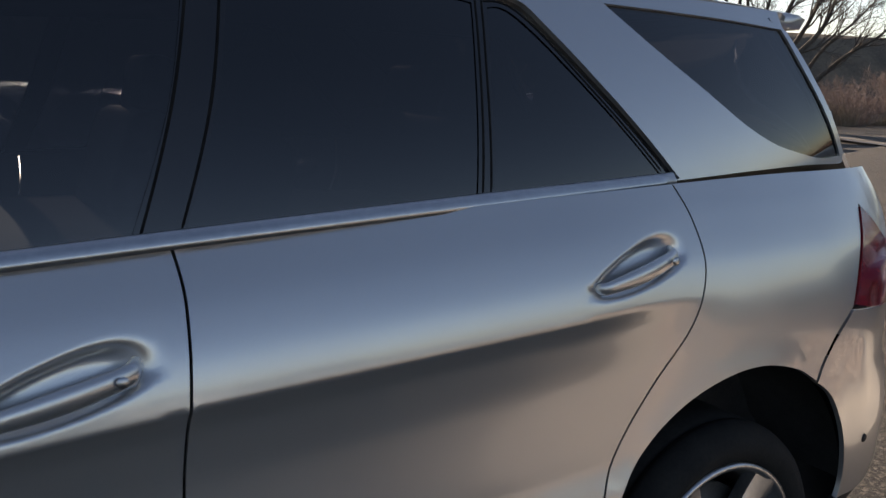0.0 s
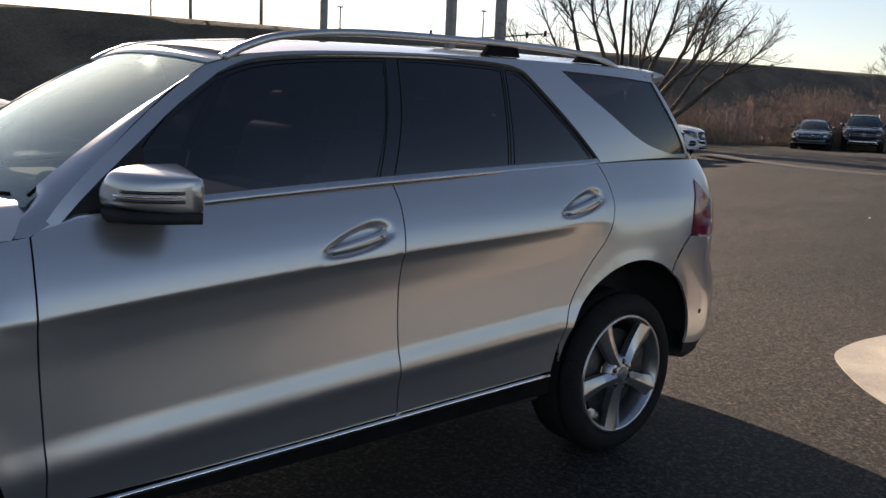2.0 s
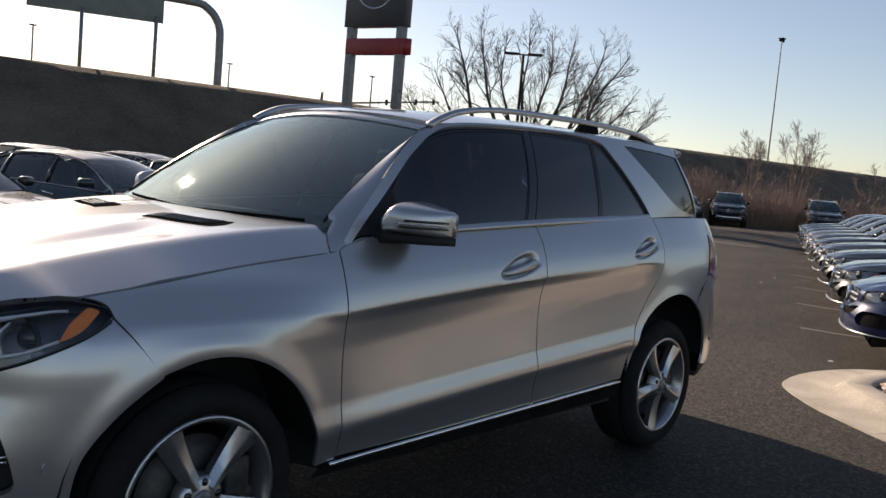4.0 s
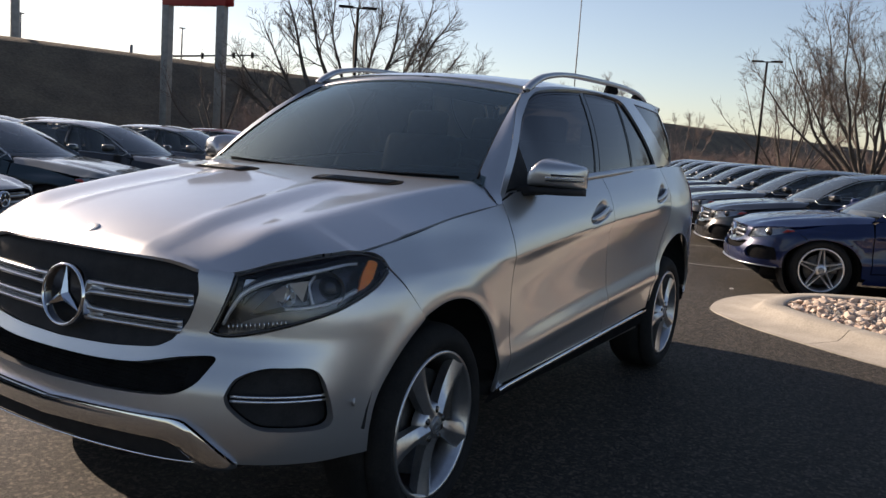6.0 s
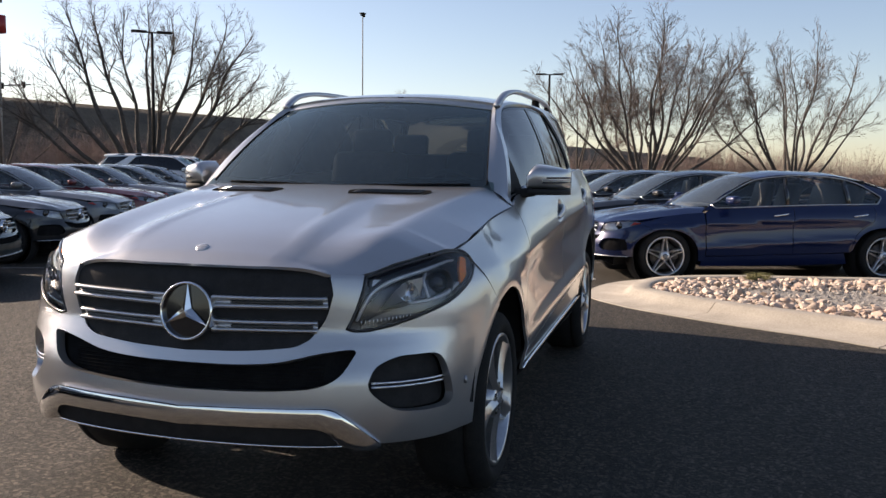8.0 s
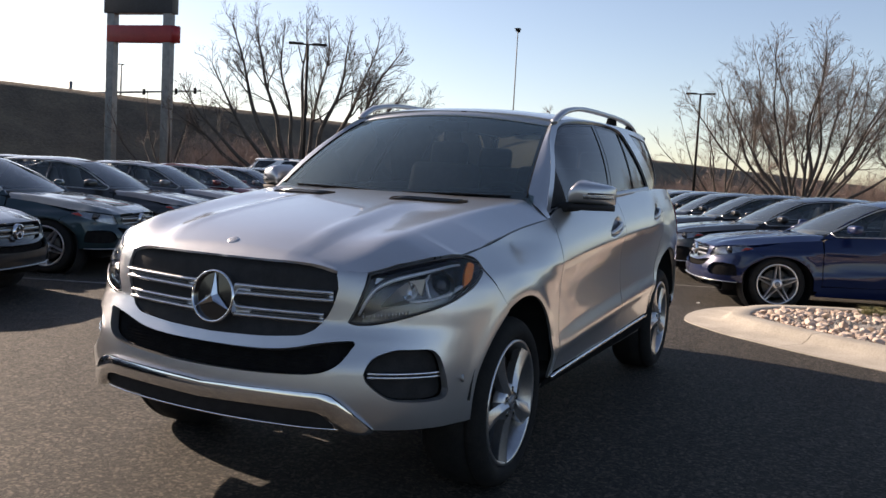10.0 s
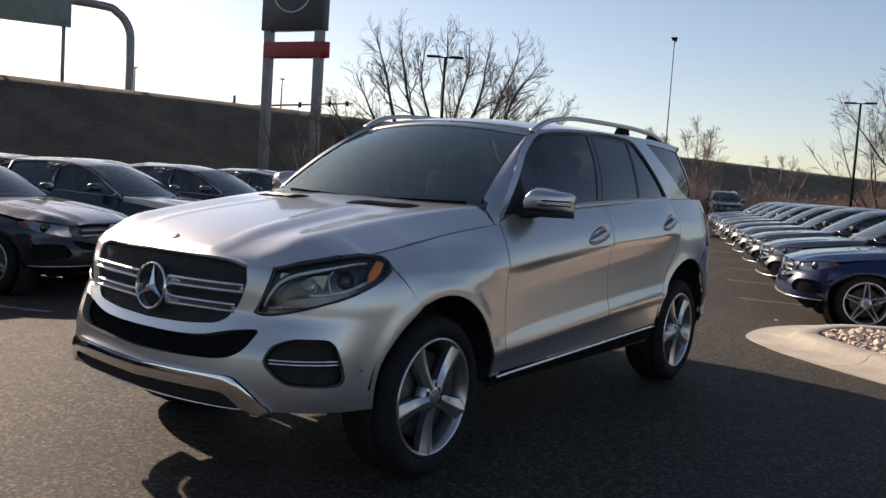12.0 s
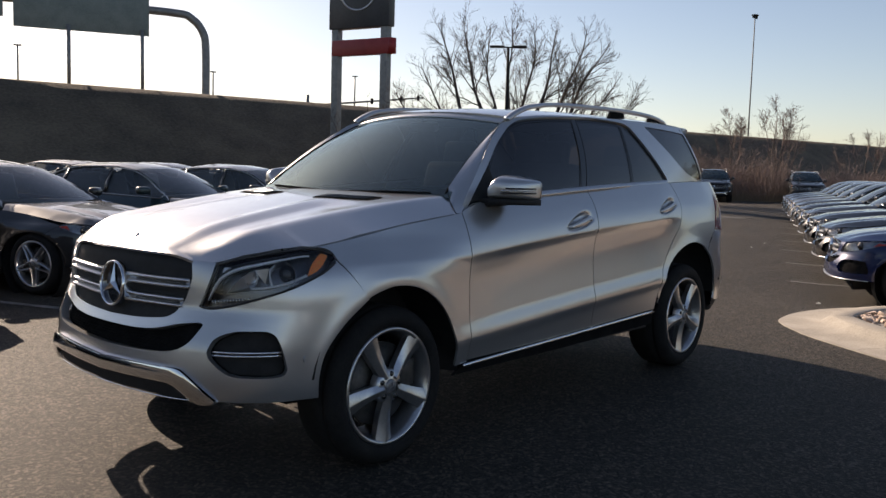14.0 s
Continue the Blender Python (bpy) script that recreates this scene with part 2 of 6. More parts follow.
def skin(name, outline, surf, mat, parent, holes=(), gap=0.035, depth=0.012, flip=False, label="", mirror=False, seam=0.0025, fine=()):
    """A sheet of bodywork or glass: the outline, less its holes, laid on a surface, with turned-in edges."""
    from mathutils.geometry import delaunay_2d_cdt
    loops = [dense(shrink(outline, seam) if seam else outline, gap * 0.6)] + [dense(h, gap * 0.6) for h in holes]
    pts, edges = [], []
    for lp in loops:
        k = len(pts)
        pts += lp
        edges += [(k + i, k + (i + 1) % len(lp)) for i in range(len(lp))]
    arr = np.array(loops[0])
    lo, hi = arr.min(0), arr.max(0)
    gx, gy = np.meshgrid(np.arange(lo[0] + gap * .5, hi[0], gap), np.arange(lo[1] + gap * .5, hi[1], gap))
    grid = np.stack([gx.ravel(), gy.ravel()], 1)
    keep = inside(loops[0], grid) & (gap_to(loops[0], grid) > gap * .45)
    for h in loops[1:]:
        keep &= ~inside(h, grid) & (gap_to(h, grid) > gap * .45)
    for fx, fy, fw, fh in fine:
        keep &= (abs(grid[:, 0] - fx) > fw) | (abs(grid[:, 1] - fy) > fh)
    pts += [tuple(p) for p in grid[keep]]
    jit = random.Random(3)
    for fx, fy, fw, fh in fine:
        d = .0042
        pts += [(fx - fw + i * d + jit.uniform(-.15, .15) * d, fy - fh + j * d + jit.uniform(-.15, .15) * d) for i in range(1, int(2 * fw / d)) for j in range(1, int(2 * fh / d))]
    v2, _, f2, *_ = delaunay_2d_cdt([Vector(p) for p in pts], edges, [], 0, 1e-6)
    v2 = [tuple(v) for v in v2]
    mid = np.array([np.mean([v2[i] for i in f], 0) for f in f2])
    ok = inside(loops[0], mid)
    for h in loops[1:]:
        ok &= ~inside(h, mid)
    faces = [f for f, k in zip(f2, ok) if k]
    verts = [Vector(surf(*p)) for p in v2]
    norms = [normal_of(surf, *p, flip) for p in v2]
    good = []
    for f in faces:
        g = (verts[f[1]] - verts[f[0]]).cross(verts[f[2]] - verts[f[0]])
        good.append(tuple(f) if g.dot(norms[f[0]] + norms[f[1]] + norms[f[2]]) > 0 else tuple(f)[::-1])
    faces = good
    if depth:
        count = {}
        for f in faces:
            for a, b in zip(f, f[1:] + f[:1]):
                count[(a, b)] = 1
        rim = [(a, b) for a, b in count if (b, a) not in count]
        dup = {}
        for a, b in rim:
            out = ((verts[b] - verts[a]).cross(norms[a])).normalized()
            for i in (a, b):
                if i not in dup:
                    dup[i] = len(verts)
                    verts += [verts[i].copy(), verts[i] - norms[i] * depth]
                    norms += [out, out]
        faces = [tuple(f) for f in faces] + [(dup[b], dup[a], dup[a] + 1, dup[b] + 1) for a, b in rim]
    used = sorted({i for f in faces for i in f})
    new_i = {i: k for k, i in enumerate(used)}
    faces = [tuple(new_i[i] for i in f) for f in faces]
    verts, norms = [verts[i] for i in used], [norms[i] for i in used]
    ob = link_mesh(name, verts, faces, mat, parent, label, norms)
    if mirror:
        mv = [(v.x, -v.y, v.z) for v in verts]
        mn = [(n.x, -n.y, n.z) for n in norms]
        return ob, link_mesh(name, mv, [f[::-1] for f in faces], mat, parent, label, mn)
    return ob


def flipped(poly):
    return [(-a, b) for a, b in poly][::-1]


# ---------- shape of the SUV ----------
def pw(x, *k):
    """Smooth curve through (x, value) knots given flat."""
    xs, ys = k[::2], k[1::2]
    if x <= xs[0]:
        return ys[0]
    if x >= xs[-1]:
        return ys[-1]
    n = len(xs)
    i = 0
    while x > xs[i + 1]:
        i += 1
    d = [(ys[j + 1] - ys[j]) / (xs[j + 1] - xs[j]) for j in range(n - 1)]

    def slope(j):
        if j == 0 or j == n - 1 or d[j - 1] * d[j] <= 0:
            return d[0] * (j == 0) + d[-1] * (j == n - 1)
        return 2 * d[j - 1] * d[j] / (d[j - 1] + d[j])
    h = xs[i + 1] - xs[i]
    t = (x - xs[i]) / h
    return ((1 + 2 * t) * (1 - t) ** 2 * ys[i] + t * (1 - t) ** 2 * h * slope(i)
            + t * t * (3 - 2 * t) * ys[i + 1] + t * t * (t - 1) * h * slope(i + 1))


def step(a, b, x):
    t = min(1, max(0, (x - a) / (b - a)))
    return t * t * (3 - 2 * t)


# plan outline of the car's left half: nose centre at c = 0, arc length c grows rearward
PLAN = [(-2.335, 0), (-2.325, .25), (-2.29, .5), (-2.205, .69), (-2.08, .815), (-1.95, .875), (-1.75, .915), (-1.4575, .935),
        (-1.0, .925), (-.4, .927), (.3, .93), (.9, .932), (1.4575, .935), (1.75, .925), (1.92, .905), (2.12, .86), (2.3, .77),
        (2.41, .6), (2.46, .35), (2.475, 0)]


def spline(pts, n):
    out = []
    for i in range(len(pts) - 1):
        a, b, c, d = pts[max(i - 1, 0)], pts[i], pts[i + 1], pts[min(i + 2, len(pts) - 1)]
        for j in range(n):
            t = j / n
            out.append(tuple(.5 * (2 * q + (r - p) * t + (2 * p - 5 * q + 4 * r - s) * t * t + (3 * q - p - 3 * r + s) * t ** 3)
                             for p, q, r, s in zip(a, b, c, d)))
    out.append(tuple(pts[-1]))
    return out


RIM = spline(PLAN, 12)
ARC = [0.0]
for p, q in zip(RIM, RIM[1:]):
    ARC.append(ARC[-1] + math.hypot(q[0] - p[0], q[1] - p[1]))


def at_arc(c):
    c = min(max(c, 0), ARC[-1])
    i = min(max(int(np.searchsorted(ARC, c)) - 1, 0), len(ARC) - 2)
    t = (c - ARC[i]) / (ARC[i + 1] - ARC[i])
    return RIM[i][0] + t * (RIM[i + 1][0] - RIM[i][0]), RIM[i][1] + t * (RIM[i + 1][1] - RIM[i][1])


def at_x(x):
    return pw(x, -2.335, 0, -2.29, .5, -2.205, .69, -2.08, .815, -1.95, .875, -1.75, .915, -1.4575, .935, -1.0, .925, .9, .932,
              1.4575, .935, 1.75, .925, 1.92, .905, 2.12, .86, 2.3, .77, 2.41, .6, 2.475, 0)


def belt(x):
    return 1.218 + .062 * x - .012 * x * x


def crease(x):
    return pw(x, -1.3, .885, -.9, .915, -.5, .95, .2, 1.0, .64, 1.02, 1.1, 1.042)


def low_crease(x):
    return pw(x, -1.0, .505, .2, .59, 1.0, .64)


def profile(x, z):
    """How far the side stands in or out from the plan outline at height z."""
    k, l, b = crease(x), low_crease(x), belt(x)
    c = .04 + .96 * step(-1.25, -.60, x)
    door = pw(z, .24, -.07, .33, -.045, l - .06, -.012, l, .004, l + .09, -.014 * (.3 + .7 * c), k - .14, -.025 * (.15 + .85 * c), k - .045, -.0155 * c, k - .012, -.0055 * c, k, 0,
              k + .012, -.0015, k + .06, -.012, k + .13, -.040, b, -.10)
    front = pw(z, .22, -.06, .3, -.03, .45, -.005, .6, 0, .78, -.006, .88, -.026, .953, -.066, 1.02, -.105, 1.10, -.135, 1.2, -.20)
    rear = pw(z, .3, -.06, .42, -.012, .6, 0, .85, 0, .98, -.008, 1.1, -.03, 1.2, -.07, 1.31, -.125, 1.5, -.2)
    flank = pw(z, .22, -.06, .3, -.03, .45, -.005, .6, 0, .84, -.004, .90, -.018, .96, -.058, 1.02, -.10, 1.10, -.135, 1.2, -.20)
    front += step(-1.85, -1.5, x) * (flank - front)
    f = 1 - step(-1.42, -.86, x)
    r = step(.95, 1.4, x)
    lip = 0
    for hx, hz in ((-1.4575, .40), (1.4575, .425)):
        d = math.hypot(x - hx, z - hz)
        lip += .008 * math.exp(-((d - .43) / .045) ** 2) * (z > .3)
    return f * front + r * rear + (1 - f - r) * door + lip


def front_set(z):
    return pw(z, .2, .13, .3, .06, .40, .01, .48, 0, .58, .008, .69, .045, .76, .068, .85, .072, .92, .08, .97, .11, 1.03, .19)


def rear_set(z):
    return pw(z, .25, .16, .36, .05, .45, 0, .62, 0, .74, .03, .8, .06, .95, .055, 1.15, .055, 1.3, .10, 1.67, .48)


def body(xr, yr, z):
    wf = 1 - step(-2.25, -1.75, xr)
    wr = step(1.85, 2.35, xr)
    y = yr * (1 + profile(xr, z) / .93)
    return xr + wf * front_set(z) - wr * rear_set(z), -y, z


def side(x, z):
    return body(x, at_x(x), z)


def nose(c, z):
    """Front end: c is the signed distance along the outline from the nose centre, negative on the car's left."""
    x, y, z = body(*at_arc(abs(c)), z)
    return x, y if c < 0 else -y, z - .008


def tail(c, z):
    x, y, z = body(*at_arc(ARC[-1] - abs(c)), z)
    return x, y if c < 0 else -y, z


def roof_z(x):
    return pw(x, -.45, 1.655, -.2, 1.705, .2, 1.738, .7, 1.753, 1.3, 1.760, 1.65, 1.762, 1.92, 1.752)


def roof_y(x):
    return pw(x, -.5, .59, -.2, .615, .3, .64, .9, .635, 1.3, .625, 1.92, .59)


def belt_y(x):
    return pw(x, -.9, .80, -.4, .825, .3, .832, .9, .815, 1.35, .785, 1.7, .74, 2.1, .67, 2.3, .62)


def settle(z):
    return z - .02 * min(1, max(0, (z - 1.2) / .45))


def cabin(x, z):
    """Side of the cabin above the belt."""
    b, t = belt(x), roof_z(x) - .055
    f = (z - b) / (t - b)
    y = belt_y(x) + (roof_y(x) - belt_y(x)) * f + .022 * (1 - (2 * f - 1) ** 2)
    return x, -y, settle(z)


def screen(u, v):
    """Windscreen: u from side to side, v from cowl to roof."""
    a = u * u
    x = (-1.045 + .16 * a) * (1 - v) + (-.33 + .09 * a) * v
    y = u * (.735 * (1 - v) + .60 * v)
    z = (1.188 + .022 * a) * (1 - v) + (1.668 - .045 * a) * v + .035 * (1 - (2 * v - 1) ** 2)
    return x, y, settle(z)


def fender_top(x):
    return pw(x, -1.775, .952, -1.70, 1.012, -1.36, 1.062, -1.05, 1.102, -.93, 1.12)


# rim of the hood, from the grille's corner along the headlamp and the fender to the cowl
HOOD_RIM = [nose(a, b) for a, b in ((-.52, .932), (-.58, .933), (-.637, .934), (-.755, .966), (-.91, .992), (-1.06, 1.003), (-1.13, 1.0))]
HOOD_RIM += [side(x, fender_top(x)) for x in (-1.70, -1.6, -1.45, -1.3, -1.15, -1.0, -.90)]
RIM_X, RIM_Y, RIM_Z = ([p[0] for p in HOOD_RIM], [-p[1] for p in HOOD_RIM], [p[2] for p in HOOD_RIM])


def hood(x, y):
    e, w = float(np.interp(x, RIM_X, RIM_Z)), float(np.interp(x, RIM_X, RIM_Y))
    c = pw(x, -2.30, .915, -2.262, .940, -2.2, .990, -2.0, 1.056, -1.6, 1.128, -1.05, 1.198, -.8, 1.215)
    a = abs(y)
    fade = step(-2.25, -1.95, x) * (1 - .85 * step(-1.48, -1.29, x))
    r1 = pw(x, -2.2, .335, -1.8, .322, -1.42, .29, -1.2, .26)
    r2 = min(w - .09, pw(x, -2.25, .49, -2.08, .56, -1.9, .605, -1.5, .635, -.9, .70))
    v = (a - r1) / (r2 - r1)
    ridge = fade * (.004 * math.exp(-((a - r1 + .02) / .03) ** 2) - .014 * step(0, .32, v) * (1 - step(.4, 1.0, v)))
    flat = .15
    past = .010 * math.log1p(math.exp(min(60, (a - r2) / .010)))
    fall = flat * (a / r2) ** 2 + (1 - flat * (w / r2) ** 2) * past / (w - r2)
    r0 = pw(x, -2.2, .27, -1.1, .49)
    t = min(1.05, max(0, (a - r0) / (w - r0)))
    tip = .10 * min(1, a / r0) ** 2 + .90 * t ** 1.3
    fall = tip + (fall - tip) * step(-2.22, -1.95, x)
    return x, y, c - (c - e) * fall + ridge * (1 - t ** 3)


def roof(x, u):
    return x, u * roof_y(x), settle(roof_z(x) - .055 * abs(u) ** 2.4)


# ---------- the silver SUV ----------
def wheel_set(parent, hub, out, rim_r, tyre_r, tyre_w, mat_rim, spokes=5, twin=False, names=True, dark=None):
    """Alloy wheel, tyre and brake at a hub; out is -1 on the car's left, +1 on its right."""
    base = Matrix.Translation(hub) @ (pose(0, 0, 0, 90) if out < 0 else pose(0, 0, 0, -90))
    bm = bmesh.new()
    lathe(bm, [(rim_r + .006, -.012), (rim_r + .006, .004), (rim_r - .004, .006), (rim_r - .012, 0), (rim_r - .016, -.03), (rim_r - .03, -.05),
               (rim_r - .032, -.19), (rim_r - .01, -.2)], 56)
    lathe(bm, [(.001, .004), (.062, .002), (.076, -.008), (.080, -.05)] if not twin else [(.001, .004), (.05, .002), (.062, -.008), (.066, -.05)], 30)
    wheel = part("wheel", bm, mat_rim, parent)
    wheel.data.transform(base)
    for s in range(spokes):
        a0 = 2 * math.pi * s / spokes + math.pi / 2 + (0 if twin else radians(30))
        for k in ((-1, 1) if twin else (0,)):
            bm = bmesh.new()
            rows = []
            for i in range(9):
                f = i / 8
                r = .045 + (rim_r - .05) * f
                w = (.010 + .001 * f) if twin else (.027 + .024 * f ** 1.5)
                off = k * (.034 - .021 * f) if twin else 0
                ca, sa = math.cos(a0), math.sin(a0)
                h = .004 - .016 * math.sin(math.pi * f) * .6 - .006 * f

                def at(side, z):
                    return bm.verts.new((r * ca - (side + off) * sa, r * sa + (side + off) * ca, z))
                rows.append([at(-w * .86, h - .045), at(-w, h - .008), at(-w * .1, h + .008), at(w * .1, h + .008), at(w, h - .008), at(w * .86, h - .045)])
            for p, q in zip(rows, rows[1:]):
                for j in range(5):
                    bm.faces.new((p[j], p[j + 1], q[j + 1], q[j]))
            o = part("spoke", bm, mat_rim, wheel)
            o.data.transform(base)
            o.data.set_sharp_from_angle(angle=radians(28))
    bm = bmesh.new()
    T = tyre_r
    lathe(bm, [(rim_r + .004, -.02), (rim_r + .012, .004), (rim_r + .03, .010), ((rim_r + T) / 2, .016), (T - .03, .006), (T - .010, -.012), (T - .001, -.035),
               (T, -.05), (T - .008, -.053), (T - .008, -.058), (T, -.061), (T + .001, -tyre_w / 2), (T, -tyre_w + .04), (T - .03, -tyre_w), (rim_r, -tyre_w)], 64)
    tyre = part("tyre", bm, RUBBER, wheel, "black rubber tyre")
    tyre.data.transform(base)
    bm = bmesh.new()
    lathe(bm, [(.06, -.07), (rim_r - .07, -.07), (rim_r - .07, -.085), (.06, -.085)], 40)
    box(bm, (.09, .13, .07), Matrix.Translation((rim_r - .10, .03, -.075)), .012)
    d = part("brake_disc", bm, CALIPER, wheel, "grey steel brake disc and caliper")
    d.data.transform(base)
    bm = bmesh.new()
    lathe(bm, [(.0005, .012), (.02, .012), (.03, .009), (.033, .002)], 24)
    for i in range(3):
        a = math.pi / 2 + 2 * math.pi * i / 3
        rod(bm, (0, 0, .013), (.024 * math.cos(a), .024 * math.sin(a), .012), .004, .0015, 6)
    c = part("centre_cap", bm, LAMPGREY, wheel, "dark grey hub cap")
    c.data.transform(base)
    # bolt pockets as flush discs, the shade of the recess put in as black
    for i in range(0 if twin else spokes):
        a = 2 * math.pi * (i + .5) / spokes + math.pi / 2 + radians(30)
        bm = rod(bmesh.new(), (.056 * math.cos(a), .056 * math.sin(a), -.02), (.056 * math.cos(a), .056 * math.sin(a), .0042), .0125, .0120, 12)
        b = part("wheel_bolt", bm, GLOSSBLACK, wheel)
        b.data.transform(base)
    return wheel


def door_dent(x, z):
    """The scooped bowls behind the door handles."""
    s = 0
    for hx, hz in ((.035, 1.056), (1.115, 1.126)):
        u, w = (x - hx - .002) / .124, z - hz - (x - hx) * .18 + .012
        v = w / (.043 * (1 + .35 * u) if w > 0 else .029)
        s += .025 * math.exp(-(abs(u) ** 2.2 + v * v) ** 3.2)
    return s


def door_side(x, z):
    p = side(x, z)
    return p[0], p[1] + door_dent(x, z), p[2]


def sheared(poly):
    """Door outlines in heights above the crease, so that the mesh runs along it."""
    return [(x, z - crease(x) + 1.0) for x, z in dense(poly, .02)]


def door_face(x, w):
    return door_side(x, w + crease(x) - 1.0)


suv = thing("suv", "silver SUV with tinted windows parked alone on the asphalt", "car")
ARCH_F = [(-1.4575 + .426 * math.cos(a), .39 + .42 * math.sin(a)) for a in (2.02, 1.7, 1.4, 1.1, .8, .5, .2, 0)]
ARCH_R = [(1.4575 + .445 * math.cos(a), .425 + .445 * math.sin(a)) for a in (3.0, 2.7, 2.4, 2.1, 1.8, 1.5, 1.2, .98)]


def strip_z(x):
    return .372 + (x + .96) * .033


# front fender
skin("front_fender", loop([(-1.641, .777), (-1.70, .862), (-1.757, .937)], [(-1.757, .937), (-1.768, .967), (-1.80, .984), (-1.852, .990)], [(-1.852, .992), (-1.70, fender_top(-1.70)), (-1.36, fender_top(-1.36)), (-1.05, fender_top(-1.05)), (-.93, fender_top(-.93))],
     [(-.93, 1.118), (-.94, .9), (-.935, .6), (-.93, .40)], [(-.93, .385), (-1.02, .38)], [(-1.02, .38)] + ARCH_F[::-1]), side, SILVER, suv, mirror=True, gap=.022)
# doors
B_LINE = [(.222, .42), (.207, .62), (.208, .9), (.222, 1.1), (.225, 1.17), (.218, belt(.218))]
FD = loop([(-.93, .395), (-.4, strip_z(-.4) + .012), (.24, strip_z(.24) + .012)], B_LINE, [(.195, belt(.195)), (-.3, belt(-.3)), (-.80, belt(-.8))],
          [(-.80, belt(-.8)), (-.9, 1.135), (-.93, 1.118)], [(-.93, 1.118), (-.94, .9), (-.935, .6), (-.93, .395)])
front_doors = skin("front_door", sheared(FD), door_face, SILVER, suv, mirror=True, gap=.0125, fine=[(.035, 1.056 - crease(.035) + 1.0, .14, .075)])
R_EDGE = [(.985, .45), (1.005, .56), (1.055, .72), (1.16, .87), (1.265, .99), (1.312, 1.10), (1.305, 1.2), (1.275, belt(1.275))]
RD = loop([(.24, strip_z(.24) + .012), (.6, strip_z(.6) + .012), (.985, .45)], R_EDGE, [(1.275, belt(1.275)), (.8, belt(.8)), (.195, belt(.195))], B_LINE[::-1])
rear_doors = skin("rear_door", sheared(RD), door_face, SILVER, suv, mirror=True, gap=.0125, fine=[(1.115, 1.126 - crease(1.1) + 1.0, .14, .075)])
# quarter panels
skin("quarter_panel", loop(R_EDGE[1:], [(1.275, belt(1.275)), (1.6, belt(1.6)), (1.9, 1.287), (2.15, 1.285)],
     [(2.15, 1.285), (2.19, 1.20), (2.19, 1.092), (2.12, 1.106), (2.02, 1.166), (1.967, 1.196)], [(1.965, 1.19), (1.90, 1.05), (1.868, .955)], [(1.868, .955), (1.78, .89), (1.705, .795)], ARCH_R[::-1]), side, SILVER, suv, mirror=True)
# sills
skin("sill", loop([(-1.0, .318), (0, .325), (1.0, .345)], [(1.0, .345), (.995, .44)], [(.98, strip_z(.98) - .008), (0, strip_z(0) - .008), (-.95, strip_z(-.95) - .008)],
     [(-.95, .36), (-1.0, .318)]), raised(side, -.012), DULL, suv, mirror=True, label="black plastic sill")
for out in (-1, 1):
    bm = bmesh.new()
    pts = [side(-.955 + 1.93 * i / 30, strip_z(-.955 + 1.93 * i / 30)) for i in range(31)]
    sweep(bm, [(p[0], (p[1] - .004) * -out, p[2]) for p in pts], [(-.007, -.009), (.007, -.009), (.009, 0), (.007, .009), (-.007, .009)])
    part("sill_strip", bm, CHROME, suv, "bright chrome sill strip")
    bm = bmesh.new()
    pts = [cabin(-.62 + 1.94 * i / 40, belt(-.62 + 1.94 * i / 40) + .006) for i in range(41)]
    sweep(bm, [(p[0], (p[1] - .004) * -out, p[2]) for p in pts], [(-.008, -.013), (.011, -.013), (.009, -.003), (-.002, .013), (-.008, .013)])
    part("belt_trim", bm, SATIN, suv, "satin metal strip below the windows")

# handles
for doors, hx, hz in ((front_doors, .035, 1.056), (rear_doors, 1.115, 1.126)):
    for d, out in zip(doors, (-1, 1)):
        bm = bmesh.new()
        pts, n = [], 16
        for i in range(n + 1):
            f = i / n
            x = hx - .115 + .23 * f
            z = hz - .012 + (x - hx) * .20
            lift = .010 * math.sin(math.pi * min(1, max(0, (f - .02) / .96))) - (.024 if f < .04 or f > .985 else 0)
            y = side(x, z)[1] - lift
            pts.append((x, y * -out, z))
        sweep(bm, pts, [(.011 * math.cos(a), .019 * math.sin(a)) for a in [2 * math.pi * k / 12 for k in range(12)]],
              scale=lambda f: .35 + .65 * math.sin(math.pi * min(1, .12 + f * .62)) if f < .9 else 1.0)
        part("door_handle", bm, SILVER, d, "silver door handle")
        bm = bmesh.new()
        lathe(bm, [(.0005, .001), (.007, .001), (.009, -.002)], 14, Matrix.Translation((hx + .085, (side(hx + .085, hz)[1] - .022) * -out, hz + .006)) @ pose(0, 0, 0, 90 * -out))
        part("door_lock", bm, SATIN, d)

# hood with its two vents
VENT = loop([(-1.25, -.515), (-1.288, -.35), (-1.318, -.185)], [(-1.318, -.185), (-1.215, -.172), (-1.183, -.34), (-1.142, -.505)], [(-1.142, -.505), (-1.195, -.527), (-1.25, -.515)])
half = [[(-1.05, 0), (-1.01, -.36), (-.918, -.66), (-.89, -.726)], [(-.972, RIM_Y[-1] * -.998)] + [(x, -y + .002) for x, y in list(zip(RIM_X, RIM_Y))[-3:6:-1]],
        [(x, -y + .001) for x, y in list(zip(RIM_X, RIM_Y))[6::-1]], [(RIM_X[0], -RIM_Y[0]), (-2.246, -.3), (-2.254, 0)]]
HOOD = loop(*half)
HOOD_FULL = HOOD + [(x, -y) for x, y in HOOD[::-1] if y < -1e-3]
hood_ob = skin("hood", HOOD_FULL, hood, SILVER, suv, gap=.017, depth=.012)
